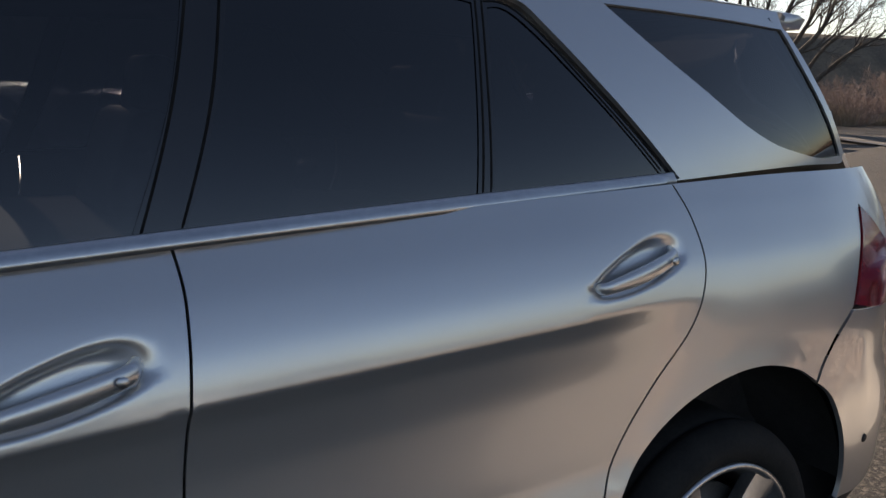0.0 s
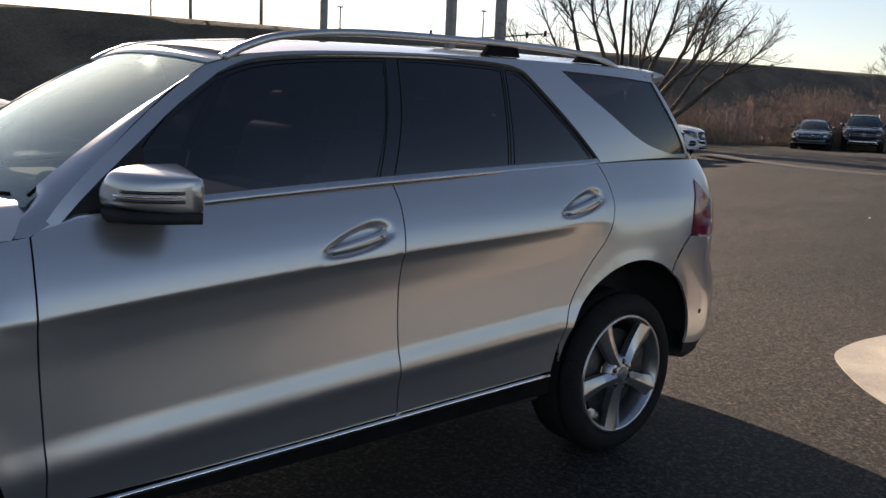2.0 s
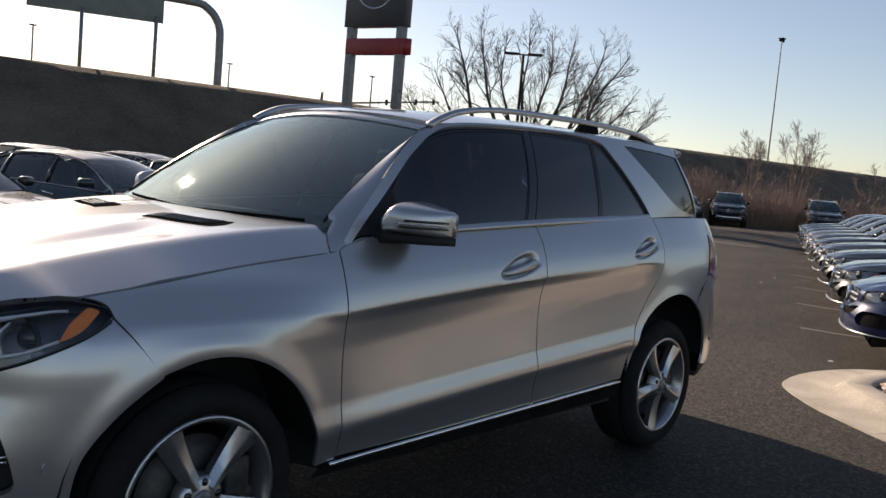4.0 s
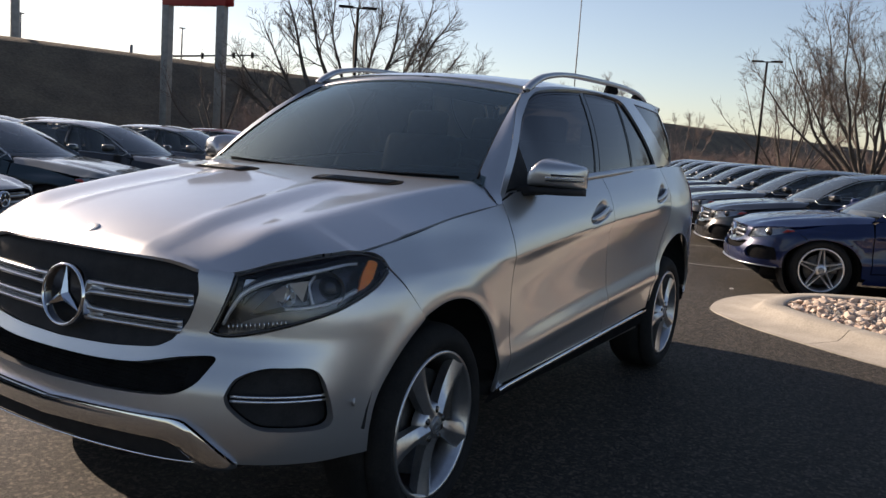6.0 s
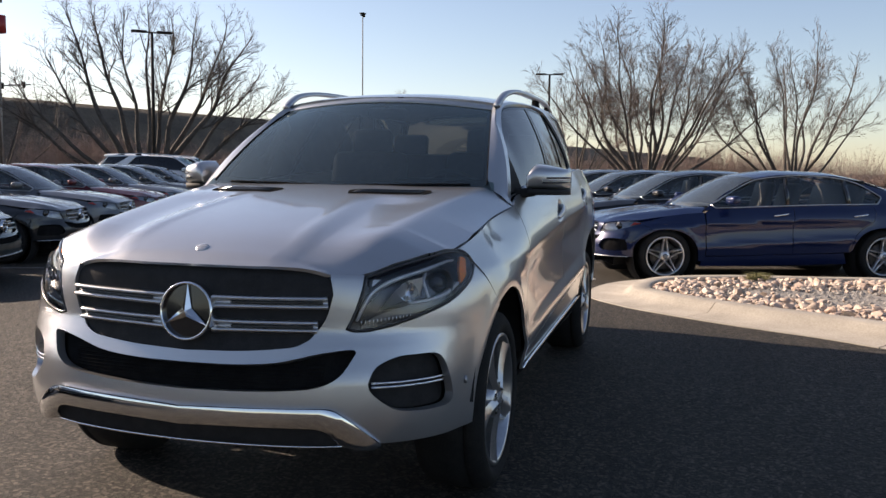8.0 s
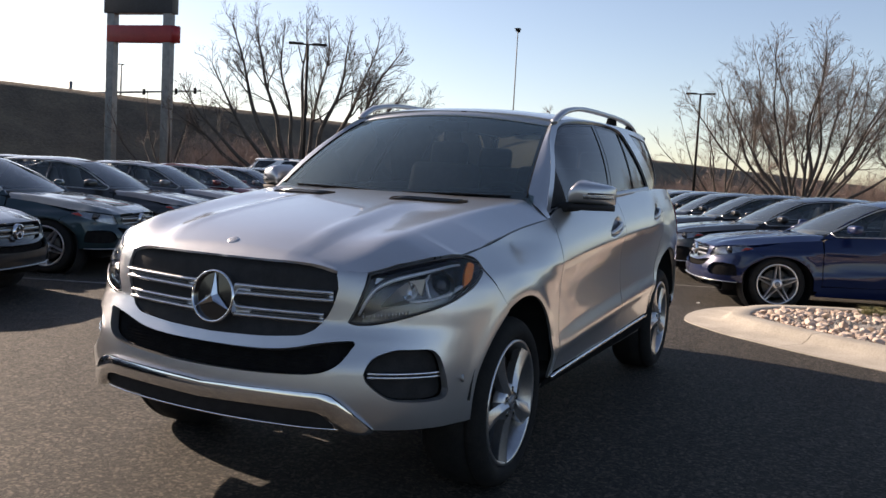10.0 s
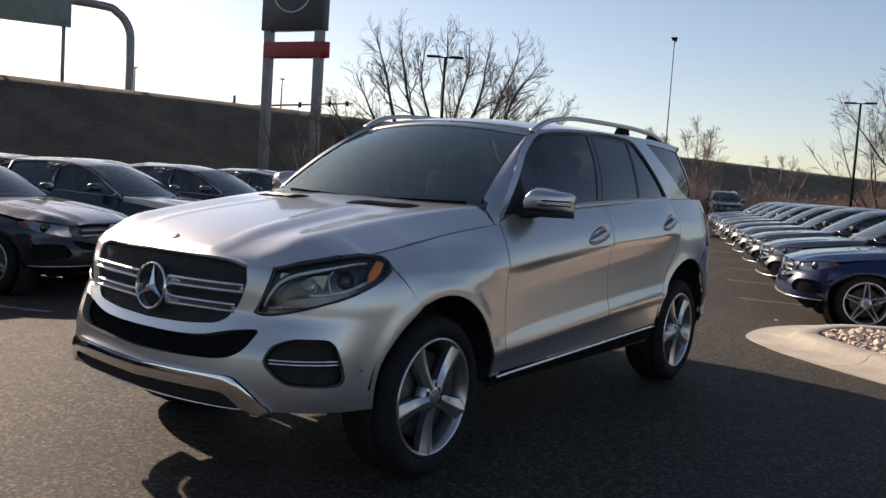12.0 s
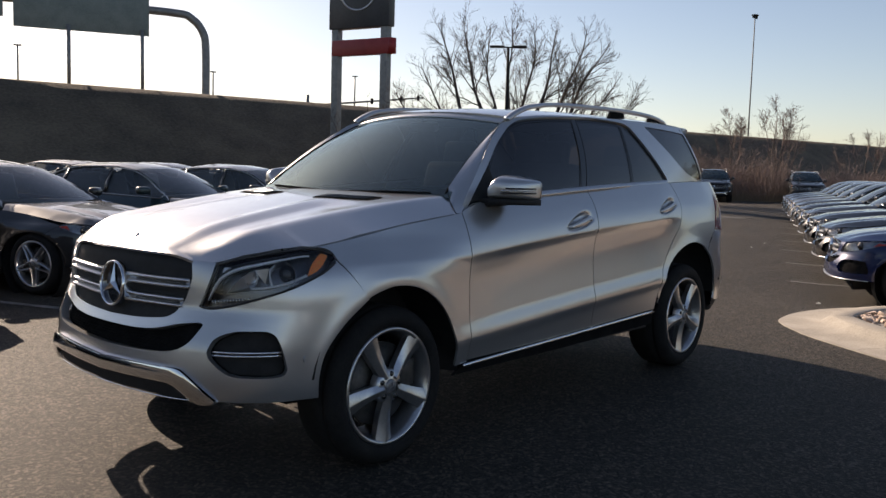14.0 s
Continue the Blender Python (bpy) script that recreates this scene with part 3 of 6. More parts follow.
for sgn in (1, -1):
    v = [(x, y * sgn) for x, y in VENT]
    skin("hood_vent", v, lambda x, y: (x, y, hood(x, y)[2] + .0025), DULL, hood_ob, gap=.03, depth=.006, label="black slotted hood vent", seam=0)
    for k in range(4):
        bm = bmesh.new()
        pts = []
        for i in range(7):
            y = -.20 - .29 * i / 6
            x = -1.235 - .022 * k + .067 * (i / 6)
            pts.append((x, y * sgn, hood(x, y)[2] + .005))
        sweep(bm, pts, [(-.004, -.003), (.004, -.003), (.004, .003), (-.004, .003)])
        part("vent_slat", bm, GLOSSBLACK, hood_ob)
    bm = bmesh.new()
    lathe(bm, [(.0005, .003), (.015, .003), (.021, .001), (.023, -.004)], 24)
    bm.transform(Matrix.Translation((-2.185, 0, hood(-2.185, 0)[2] + .002)) @ pose(0, 0, 0, 0, -32) @ Matrix.Diagonal((1, 1.15, 1, 1)))
    if sgn == 1:
        part("hood_badge", bm, LAMPSILVER, hood_ob, "small round silver badge")
    else:
        bm.free()

# front bumper, with openings
HL = loop([(-.552, .757), (-.585, .822), (-.637, .930)], [(-.637, .930), (-.755, .962), (-.91, .988), (-1.06, .999), (-1.155, .994)], [(-1.155, .994), (-1.225, .975), (-1.242, .955), (-1.225, .935)],
          [(-1.225, .935), (-1.14, .895), (-.98, .843), (-.80, .793), (-.70, .766)], [(-.70, .766), (-.63, .752), (-.58, .750), (-.552, .757)])
GR_HALF = [[(0, .951), (-.29, .952), (-.45, .948)], [(-.45, .948), (-.495, .940), (-.513, .910), (-.513, .87)], [(-.513, .87), (-.49, .81), (-.47, .775), (-.43, .725)],
           [(-.43, .725), (-.39, .703), (-.33, .693), (-.2, .681), (0, .674)]]
GRH = loop(*GR_HALF)
GRILLE = GRH + [(-a, b) for a, b in GRH[::-1] if a < -1e-6]
LOW_HALF = loop([(0, .634), (-.18, .636), (-.33, .648), (-.46, .678), (-.53, .690)], [(-.53, .690), (-.575, .694), (-.59, .685), (-.583, .668)],
                [(-.583, .668), (-.55, .615), (-.50, .583), (-.44, .568)], [(-.44, .568), (-.35, .559), (-.2, .551), (0, .547)])
LOWGR = LOW_HALF + [(-a, b) for a, b in LOW_HALF[::-1] if a < -1e-6]
FOG = loop([(-.64, .585), (-.662, .638), (-.73, .668), (-.80, .672)], [(-.80, .672), (-.875, .670), (-.92, .642), (-.955, .58), (-.974, .52)],
           [(-.974, .52), (-.965, .498), (-.93, .487), (-.85, .485)], [(-.85, .485), (-.76, .492), (-.71, .513), (-.655, .555), (-.64, .585)])
FOG_R = flipped(FOG)
bh = loop([(0, .490), (-.1, .495), (-.36, .503), (-.50, .508), (-.54, .50)], [(-.54, .50), (-.585, .47), (-.64, .425), (-.69, .385)], [(-.69, .385), (-.85, .384), (-1.10, .387)],
          [(-1.112, .387), (-1.110, .470), (-1.138, .576), (-1.228, .680), (-1.358, .777)], [(-1.358, .777), (-1.30, .855), (-1.225, .948)],
          [(-1.225, .932), (-1.14, .892), (-.98, .840), (-.80, .790), (-.70, .763)], [(-.70, .763), (-.63, .749), (-.58, .747), (-.552, .754)],
          [(-.548, .757), (-.582, .822), (-.634, .932)], [(-.634, .934), (-.52, .936)], [(-.516, .92), (-.516, .87)], [(-.516, .87), (-.493, .81), (-.473, .772), (-.433, .722)],
          [(-.433, .722), (-.39, .70), (-.33, .69), (-.2, .678), (0, .671)])
BUMPER = bh + [(-a, b) for a, b in bh[::-1] if a < -1e-6]
bumper = skin("front_bumper", BUMPER, nose, SILVER, suv, holes=[LOWGR, FOG, FOG_R], gap=.026, flip=True, depth=.035, seam=0)


def nose_in(d):
    return raised(nose, -d, True)


grille = skin("radiator_grille", GRILLE, nose_in(.010), BLACK, suv, flip=True, depth=0, seam=0, label="black radiator grille with silver louvres")
low = skin("lower_grille", LOWGR, nose_in(.045), DULL, bumper, flip=True, depth=0, seam=0, label="black mesh air intake")
for k in range(8):
    bm = bmesh.new()
    z = .562 + .013 * k
    w = .49
    sweep(bm, [nose_in(.040)(-w + 2 * w * i / 40, z) for i in range(41)], [(-.002, -.0015), (.002, -.0015), (.002, .0015), (-.002, .0015)])
    part("mesh_bar", bm, DULL, low)
# louvres: a broad satin wing with a dark slot, two a side
for sgn in (-1, 1):
    for z0, z1, w0, w1 in ((.815, .855, .088, .493), (.735, .775, .088, .455)):
        bm = bmesh.new()
        rows = []
        n = 24
        for i in range(n + 1):
            f = i / n
            c = w0 + (w1 - w0) * f
            h = (z1 - z0) / 2 * (1.1 - .1 * min(1, f * 3))
            zm = (z0 + z1) / 2 + .008 * f
            rows.append([bm.verts.new(nose_in(dd - .016)(sgn * c, zm + hh * h)) for dd, hh in ((.034, -1.05), (.008, -1), (.002, -.75), (.004, -.45), (.020, -.34), (.020, .34), (.004, .45), (.002, .75), (.008, 1), (.034, 1.05))])
        for p, q in zip(rows, rows[1:]):
            for j in range(9):
                bm.faces.new((p[j], p[j + 1], q[j + 1], q[j]))
        bm.faces.new(rows[-1])
        part("louvre", bm, SATIN, grille, "satin silver louvre")
        bm = bmesh.new()
        pts = [nose_in(.002)(sgn * (w0 + .065 + (w1 - w0 - .08) * i / 20), (z0 + z1) / 2 + .008 * (i / 20)) for i in range(21)]
        sweep(bm, pts, [(-.004, -.0045), (.004, -.0045), (.004, .0045), (-.004, .0045)])
        part("louvre_slot", bm, GLOSSBLACK, grille)
STAR = Matrix.Translation((nose(0, .800)[0] - .022, 0, .793)) @ pose(0, 0, 0, 0, -90) @ pose(0, 0, 0, 0, 6)
bm = bmesh.new()
R = .098
lathe(bm, [(R - .008, -.01), (R - .008, .006), (R - .005, .011), (R - .001, .010), (R + .002, .003), (R + .002, -.04)], 48)
bm.transform(STAR)
ring = part("star_ring", bm, CHROME, grille, "round chrome emblem ring")
bm = bmesh.new()
lathe(bm, [(.0005, -.004), (R - .008, -.006)], 40)
bm.transform(STAR)
part("emblem_disc", bm, GLOSSBLACK, ring)
bm = bmesh.new()
for i in range(3):
    a = 2 * math.pi * i / 3
    d, s = Vector((math.cos(a), math.sin(a), 0)), Vector((-math.sin(a), math.cos(a), 0))
    tip, top = d * (R - .006), Vector((0, 0, .014))
    l, r_ = d * .010 + s * .017, d * .010 - s * .017
    vs = [bm.verts.new(v) for v in (tip + Vector((0, 0, .002)), l, top, r_)]
    bm.faces.new((vs[0], vs[1], vs[2]))
    bm.faces.new((vs[0], vs[2], vs[3]))
bm.transform(STAR)
part("emblem_star", bm, CHROME, ring, smooth=False)
# fog recesses with chrome bars
for poly, sgn in ((FOG, -1), (FOG_R, 1)):
    fog = skin("fog_recess", poly, nose_in(.05), BLACK, bumper, flip=True, depth=0, seam=0, gap=.03, label="black air inlet with chrome bars")
    for z in (.572, .586):
        bm = bmesh.new()
        sweep(bm, [nose_in(.018 + .02 * (i / 16 - .5) ** 2)(sgn * (.655 + .295 * i / 16), z) for i in range(17)], circle_section(.0045, 6))
        part("chrome_bar", bm, CHROME, fog, "thin chrome bar")
    bm = bmesh.new()
    p = nose(sgn * 1.045, .555)
    lathe(bm, [(.0005, .003), (.012, .003), (.014, -.004)], 16, Matrix.Translation(p) @ pose(0, 0, 0, 0, -90) @ pose(0, 0, 0, 60 * sgn))
    part("parking_sensor", bm, SATIN, bumper)

# skid plate: chrome upper lip, black middle, bright lower edge
SK = loop([(0, .493), (-.1, .497), (-.36, .506), (-.495, .510), (-.54, .502)], [(-.54, .502), (-.59, .470), (-.645, .425), (-.695, .381)], [(-.695, .381), (-.60, .379), (-.555, .383)],
          [(-.555, .383), (-.53, .418), (-.505, .440), (-.465, .449)], [(-.465, .449), (-.36, .447), (-.1, .440), (0, .436)])
SK_MID = [(.0, .468), (.36, .479), (.49, .482), (.545, .462), (.60, .418), (.64, .375)]


def skid(a, b):
    """The trim is rounded across its own run."""
    d = min((Vector((abs(a), b)) - Vector(p).lerp(Vector(q), min(1, max(0, (Vector((abs(a), b)) - Vector(p)).dot(Vector(q) - Vector(p)) / (Vector(q) - Vector(p)).length_squared)))).length for p, q in zip(SK_MID, SK_MID[1:]))
    return raised(nose, .005 + .020 * math.sqrt(max(0, 1 - (d / .05) ** 2)), True)(a, b)


skin("skid_trim", SK + [(-a, b) for a, b in SK[::-1] if a < -1e-6], skid, CHROME, bumper, flip=True, depth=.05, seam=0, gap=.018, label="polished chrome skid trim")
SKB = loop([(0, .450), (-.36, .460), (-.49, .460), (-.58, .402)], [(-.58, .402), (-.60, .388), (-.585, .380)], [(-.585, .380), (-.3, .374), (0, .368)])
skin("skid_plate", SKB + [(-a, b) for a, b in SKB[::-1] if a < -1e-6], raised(nose, -.004, True), BLACK, bumper, flip=True, depth=.03, seam=0, label="black lower bumper")
bm = bmesh.new()
sweep(bm, [raised(nose, .003, True)(-.57 + 1.14 * i / 40, .382 - .012 * (1 - (i / 20 - 1) ** 2)) for i in range(41)], circle_section(.004, 6))
part("skid_edge", bm, CHROME, bumper)
bm = bmesh.new()
box(bm, (4.0, 1.3, .05), Matrix.Translation((.15, 0, .315)), .02)
part("underbody", bm, DULL, suv, "black underbody")

# headlamps
for sgn in (-1, 1):
    poly = HL if sgn < 0 else flipped(HL)
    lamp = skin("headlight", poly, nose_in(.002), LENS, suv, flip=True, depth=.01, seam=.003, gap=.03, label="clear headlamp with amber side marker")
    skin("lamp_housing", poly, nose_in(.055), REFLECTOR, lamp, flip=True, depth=0, seam=0, gap=.04)
    rimpoly = shrink(poly, .004)
    bm = bmesh.new()
    pts = [nose_in(.004)(a, b) for a, b in dense(rimpoly, .02)]
    sweep(bm, pts, [(-.005, -.003), (.005, -.003), (.005, .003), (-.005, .003)], closed=True)
    part("lamp_rim", bm, GLOSSBLACK, lamp)
    brow = loop([(-.652, .925), (-.76, .954), (-.91, .980), (-1.06, .991), (-1.135, .987)], [(-1.135, .987), (-1.15, .980), (-1.14, .972)], [(-1.14, .972), (-1.05, .968), (-.91, .950), (-.78, .922), (-.69, .885), (-.64, .84)])
    skin("lamp_brow", brow if sgn < 0 else flipped(brow), nose_in(.030), GLOSSBLACK, lamp, flip=True, depth=.006, gap=.03, seam=0)
    bm = bmesh.new()
    tri = [nose_in(.018)(sgn * c, z) for c, z in ((.652, .898), (.690, .922), (.664, .922))]
    vs = [bm.verts.new(q) for q in tri] + [bm.verts.new((q[0] + .012, q[1], q[2])) for q in tri]
    for f in ((0, 1, 2), (3, 5, 4), (0, 3, 4, 1), (1, 4, 5, 2), (2, 5, 3, 0)):
        bm.faces.new([vs[i] for i in f])
    part("brow_mark", bm, FACET, lamp, smooth=False)
    # main beam: a dark bowl with a projector, and a bright faceted cup inboard of it
    p = Vector(nose_in(.045)(sgn * .950, .908))
    m = Matrix.Translation(p) @ pose(0, 0, 0, 0, -90) @ pose(0, 0, 0, 22 * sgn * -1)
    bm = bmesh.new()
    lathe(bm, [(.058, .016), (.053, .012), (.047, -.006), (.036, -.02)], 28, m)
    part("projector_ring", bm, SATIN, lamp)
    bm = bmesh.new()
    lathe(bm, [(.0005, .014), (.016, .011), (.030, .0), (.040, -.018)], 28, m)
    part("projector_lens", bm, GLOSSBLACK, lamp)
    p = Vector(nose_in(.030)(sgn * .790, .880))
    m = Matrix.Translation(p) @ pose(0, 0, 0, 0, -90) @ pose(0, 0, 0, 12 * sgn * -1)
    bm = bmesh.new()
    lathe(bm, [(.034, .012), (.030, .004), (.018, -.012), (.0005, -.018)], 9, m)
    part("reflector_cup", bm, CHROME, lamp, smooth=False)
    for (c0, z0), (c1, z1), (c2, z2) in (((.665, .815), (.735, .885), (.765, .845)), ((.735, .885), (.80, .918), (.765, .845)), ((.80, .918), (.872, .928), (.84, .862)), ((.665, .815), (.765, .845), (.84, .832))):
        bm = bmesh.new()
        tri = [nose_in(d)(sgn * c, z) for d, c, z in ((.026, c0, z0), (.022, c1, z1), (.044, c2, z2))]
        vs = [bm.verts.new(q) for q in tri] + [bm.verts.new((q[0] + .02, q[1], q[2])) for q in tri]
        for f in ((0, 1, 2), (3, 5, 4), (0, 3, 4, 1), (1, 4, 5, 2), (2, 5, 3, 0)):
            bm.faces.new([vs[i] for i in f])
        part("reflector_facet", bm, SATIN, lamp, smooth=False)
    bm = bmesh.new()
    sweep(bm, [nose_in(.03)(sgn * c, z) for c, z in spline([(.875, .848), (.868, .875), (.872, .915), (.90, .945)], 5)], [(-.003, -.004), (.003, -.004), (.003, .004), (-.003, .004)])
    part("reflector_divider", bm, FACET, lamp)
    bm = bmesh.new()
    top = [(-.585, .782), (-.612, .83), (-.66, .884), (-.75, .922), (-.90, .952), (-1.03, .968), (-1.10, .970)]
    sweep(bm, [nose_in(.014)(-sgn * a, b) for a, b in spline(top, 5)], [(-.006, -.007), (.006, -.007), (.006, .007), (-.006, .007)], scale=lambda f: .55 + .45 * math.sin(math.pi * min(1, f * 1.2)))
    part("light_guide", bm, FACET, lamp, "pale daytime light strip")
    bm = bmesh.new()
    low_l = [(-.775, .838), (-.86, .846), (-.97, .868), (-1.06, .896)]
    sweep(bm, [nose_in(.020)(-sgn * a, b) for a, b in spline(low_l, 5)], [(-.008, -.0045), (.008, -.0045), (.008, .0045), (-.008, .0045)])
    part("reflector_bar", bm, FACET, lamp)
    lens_low = loop([(-.598, .764), (-.66, .800), (-.775, .830), (-.86, .838), (-1.0, .868)], [(-1.0, .868), (-1.02, .862)], [(-1.02, .862), (-.98, .849), (-.80, .799), (-.70, .772), (-.60, .758)])
    skin("lower_lens", lens_low if sgn < 0 else flipped(lens_low), nose_in(.026), LAMPGREY, lamp, flip=True, depth=.006, gap=.03, seam=0)
    for k in range(14):
        bm = bmesh.new()
        box(bm, (.006, .0045, .020), Matrix.Translation(nose_in(.018)(sgn * (.602 + .0135 * k), .774 + .0016 * k)), .0015, 1)
        part("lamp_led", bm, CHROME, lamp)
    am = loop([(-1.058, .890), (-1.10, .935), (-1.162, .975)], [(-1.162, .975), (-1.18, .974), (-1.197, .968)], [(-1.197, .962), (-1.145, .922), (-1.095, .900), (-1.058, .890)])
    skin("side_marker", am if sgn < 0 else flipped(am), nose_in(.007), AMBER, lamp, flip=True, depth=.01, gap=.02, seam=0, label="amber side marker")

# cabin sides: silver pillars round the glass
G_OUT = loop([(-.845, 1.144), (-.724, 1.262), (-.500, 1.45), (-.318, 1.582)], [(-.318, 1.582), (-.2, 1.632), (.02, 1.662), (.35, 1.681), (.56, 1.687), (.82, 1.683), (.93, 1.674)],
             [(.93, 1.674), (.985, 1.655), (1.015, 1.626)], [(1.015, 1.626), (1.148, 1.485), (1.345, belt(1.345) + .004)], [(1.335, belt(1.335) + .002), (.8, belt(.8) + .002), (.2, belt(.2) + .002), (-.4, belt(-.4) + .002), (-.80, belt(-.8))])
Q_OUT = loop([(1.215, 1.672), (1.42, 1.668), (1.65, 1.662), (1.870, 1.652)], [(1.870, 1.652), (1.955, 1.51), (2.105, 1.312)], [(2.105, 1.306), (1.98, 1.306), (1.877, 1.322)],
             [(1.877, 1.322), (1.75, 1.35), (1.62, 1.402), (1.475, 1.487), (1.34, 1.575), (1.215, 1.672)])


def roof_edge(x):
    return roof_z(x) - .055


S_REAR = [(1.878, 1.656), (1.963, 1.51), (2.113, 1.312), (2.115, 1.30)]
S_OUT = loop([(-.90, 1.125), (-.80, 1.24), (-.6, 1.42), (-.42, 1.555), (-.36, 1.597)], [(-.36, 1.60), (-.15, roof_edge(-.15)), (.2, roof_edge(.2)), (.7, roof_edge(.7)), (1.3, roof_edge(1.3)), (1.875, roof_edge(1.875))],
             S_REAR, [(2.115, 1.30), (2.11, 1.285), (1.9, 1.29), (1.6, belt(1.6)), (1.34, belt(1.34))],
             [(1.33, belt(1.33)), (.8, belt(.8) - .004), (.2, belt(.2) - .004), (-.4, belt(-.4) - .004), (-.80, belt(-.8) - .006)], [(-.80, belt(-.8) - .006), (-.9, 1.12)])
skin("pillar_panel", S_OUT, cabin, SILVER, suv, holes=[G_OUT, Q_OUT], mirror=True, gap=.03, seam=0, depth=.03)
skin("corner_trim", [(1.878, 1.66), (1.90, 1.645), (1.98, 1.52), (2.130, 1.318), (2.135, 1.288), (2.115, 1.288)] + S_REAR[:0:-1], raised(cabin, -.002), SILVER, suv, mirror=True, seam=0, depth=.01, gap=.03, label="silver edge between side and rear glass")
skin("window_frame", G_OUT, raised(cabin, -.012), FRAMEBLACK, suv, mirror=True, seam=0, depth=0, label="gloss black window frame", gap=.03, holes=[
    loop([(-.60, belt(-.6) + .012), (-.615, 1.30), (-.50, 1.43), (-.33, 1.56)], [(-.33, 1.56), (-.19, 1.612), (.02, 1.642), (.30, 1.660)], [(.30, 1.660), (.245, 1.45), (.165, belt(.165) + .014)], [(.165, belt(.165) + .014), (-.2, belt(-.2) + .012), (-.60, belt(-.6) + .012)]),
    loop([(.245, belt(.245) + .014), (.32, 1.45), (.375, 1.662)], [(.375, 1.664), (.56, 1.667), (.80, 1.662), (.865, 1.655)], [(.865, 1.655), (.83, 1.5), (.79, belt(.79) + .014)], [(.79, belt(.79) + .014), (.5, belt(.5) + .013), (.245, belt(.245) + .014)]),
    loop([(.83, belt(.83) + .014), (.865, 1.5), (.90, 1.648)], [(.90, 1.648), (.965, 1.634), (1.115, 1.482), (1.30, belt(1.30) + .014)], [(1.30, belt(1.30) + .014), (.83, belt(.83) + .014)])])
for nm, poly in (("front_door_glass", loop([(-.61, belt(-.6) + .006), (-.63, 1.30), (-.5, 1.45), (-.33, 1.575)], [(-.33, 1.575), (-.19, 1.625), (.02, 1.652), (.31, 1.670)], [(.31, 1.67), (.25, 1.45), (.175, belt(.175) + .006)])),
                 ("rear_door_glass", loop([(.235, belt(.235) + .006), (.31, 1.45), (.365, 1.671)], [(.365, 1.673), (.56, 1.676), (.80, 1.671), (.875, 1.662)], [(.875, 1.662), (.84, 1.5), (.80, belt(.8) + .006)])),
                 ("corner_glass", loop([(.82, belt(.82) + .006), (.855, 1.5), (.89, 1.66)], [(.89, 1.66), (.975, 1.642), (1.125, 1.482), (1.315, belt(1.315) + .008)])),
                 ("quarter_glass", Q_OUT)):
    skin(nm, poly, raised(cabin, -.0145 if nm != "quarter_glass" else -.006), DOORGLASS if nm == "front_door_glass" else TINT, suv, mirror=True, seam=0, depth=0, gap=.05, label="dark tinted window glass")
    for out in (-1, 1):
        bm = bmesh.new()
        sweep(bm, [(p[0], p[1] * -out, p[2]) for p in (raised(cabin, -.0135)(a, b) for a, b in dense(poly, .04))], circle_section(.0032, 6), closed=True)
        part("glass_seal", bm, DULL, suv, "thin black window seal")
SAIL = [(-.838, 1.152), (-.720, 1.262), (-.60, 1.366), (-.60, belt(-.6) + .012), (-.80, belt(-.8) + .008)]
skin("mirror_sail", SAIL, raised(cabin, -.004), BLACK, suv, mirror=True, seam=0, depth=0, gap=.03, label="black plastic mirror triangle")
# windscreen, roof
SCR = [(-1, -.05), (1, -.05), (.99, 1), (-.99, 1)]
skin("windscreen", dense(SCR, .1), screen, GLASS, suv, flip=True, depth=.006, seam=0, gap=.08, label="clear laminated windscreen")
bm = bmesh.new()
rows = []
for i in range(33):
    u = (-1 + i / 16) * .99
    low_, high = Vector(screen(u, .945 - .02 * u * u)), Vector(screen(u, 1.0))
    back_ = Vector(roof(-.30 + .09 * u * u, u * .985))
    n_ = Vector((-.55, 0, .83)) * .006
    rows.append([bm.verts.new(p) for p in (low_, low_ + n_, (low_ + high) / 2 + n_ * 1.6, high + n_ * 1.3 + Vector((0, 0, .002)), back_ + Vector((.02, 0, .001)))])
for p, q in zip(rows, rows[1:]):
    for j in range(4):
        bm.faces.new((p[j], p[j + 1], q[j + 1], q[j]))
part("roof_header", bm, SILVER, suv)
for sgn in (-1, 1):
    bm = bmesh.new()
    sweep(bm, [screen(.960 * sgn, i / 20) for i in range(21)], [(-.004, -.003), (.004, -.003), (.004, .004), (-.004, .004)], up=(-.55, 0, .83))
    part("screen_seal", bm, DULL, suv, "black windscreen seal")
BORDER = dense([(-.985, .004), (.985, .004), (.975, .985), (-.975, .985)], .08)
BORDER_IN = dense([(-.935, .05), (.935, .05), (.925, .915), (-.925, .915)], .08)
skin("screen_border", BORDER, raised(screen, -.007, True), DULL, suv, holes=[BORDER_IN], flip=True, depth=0, seam=0, gap=.05, label="black ceramic band round the windscreen")
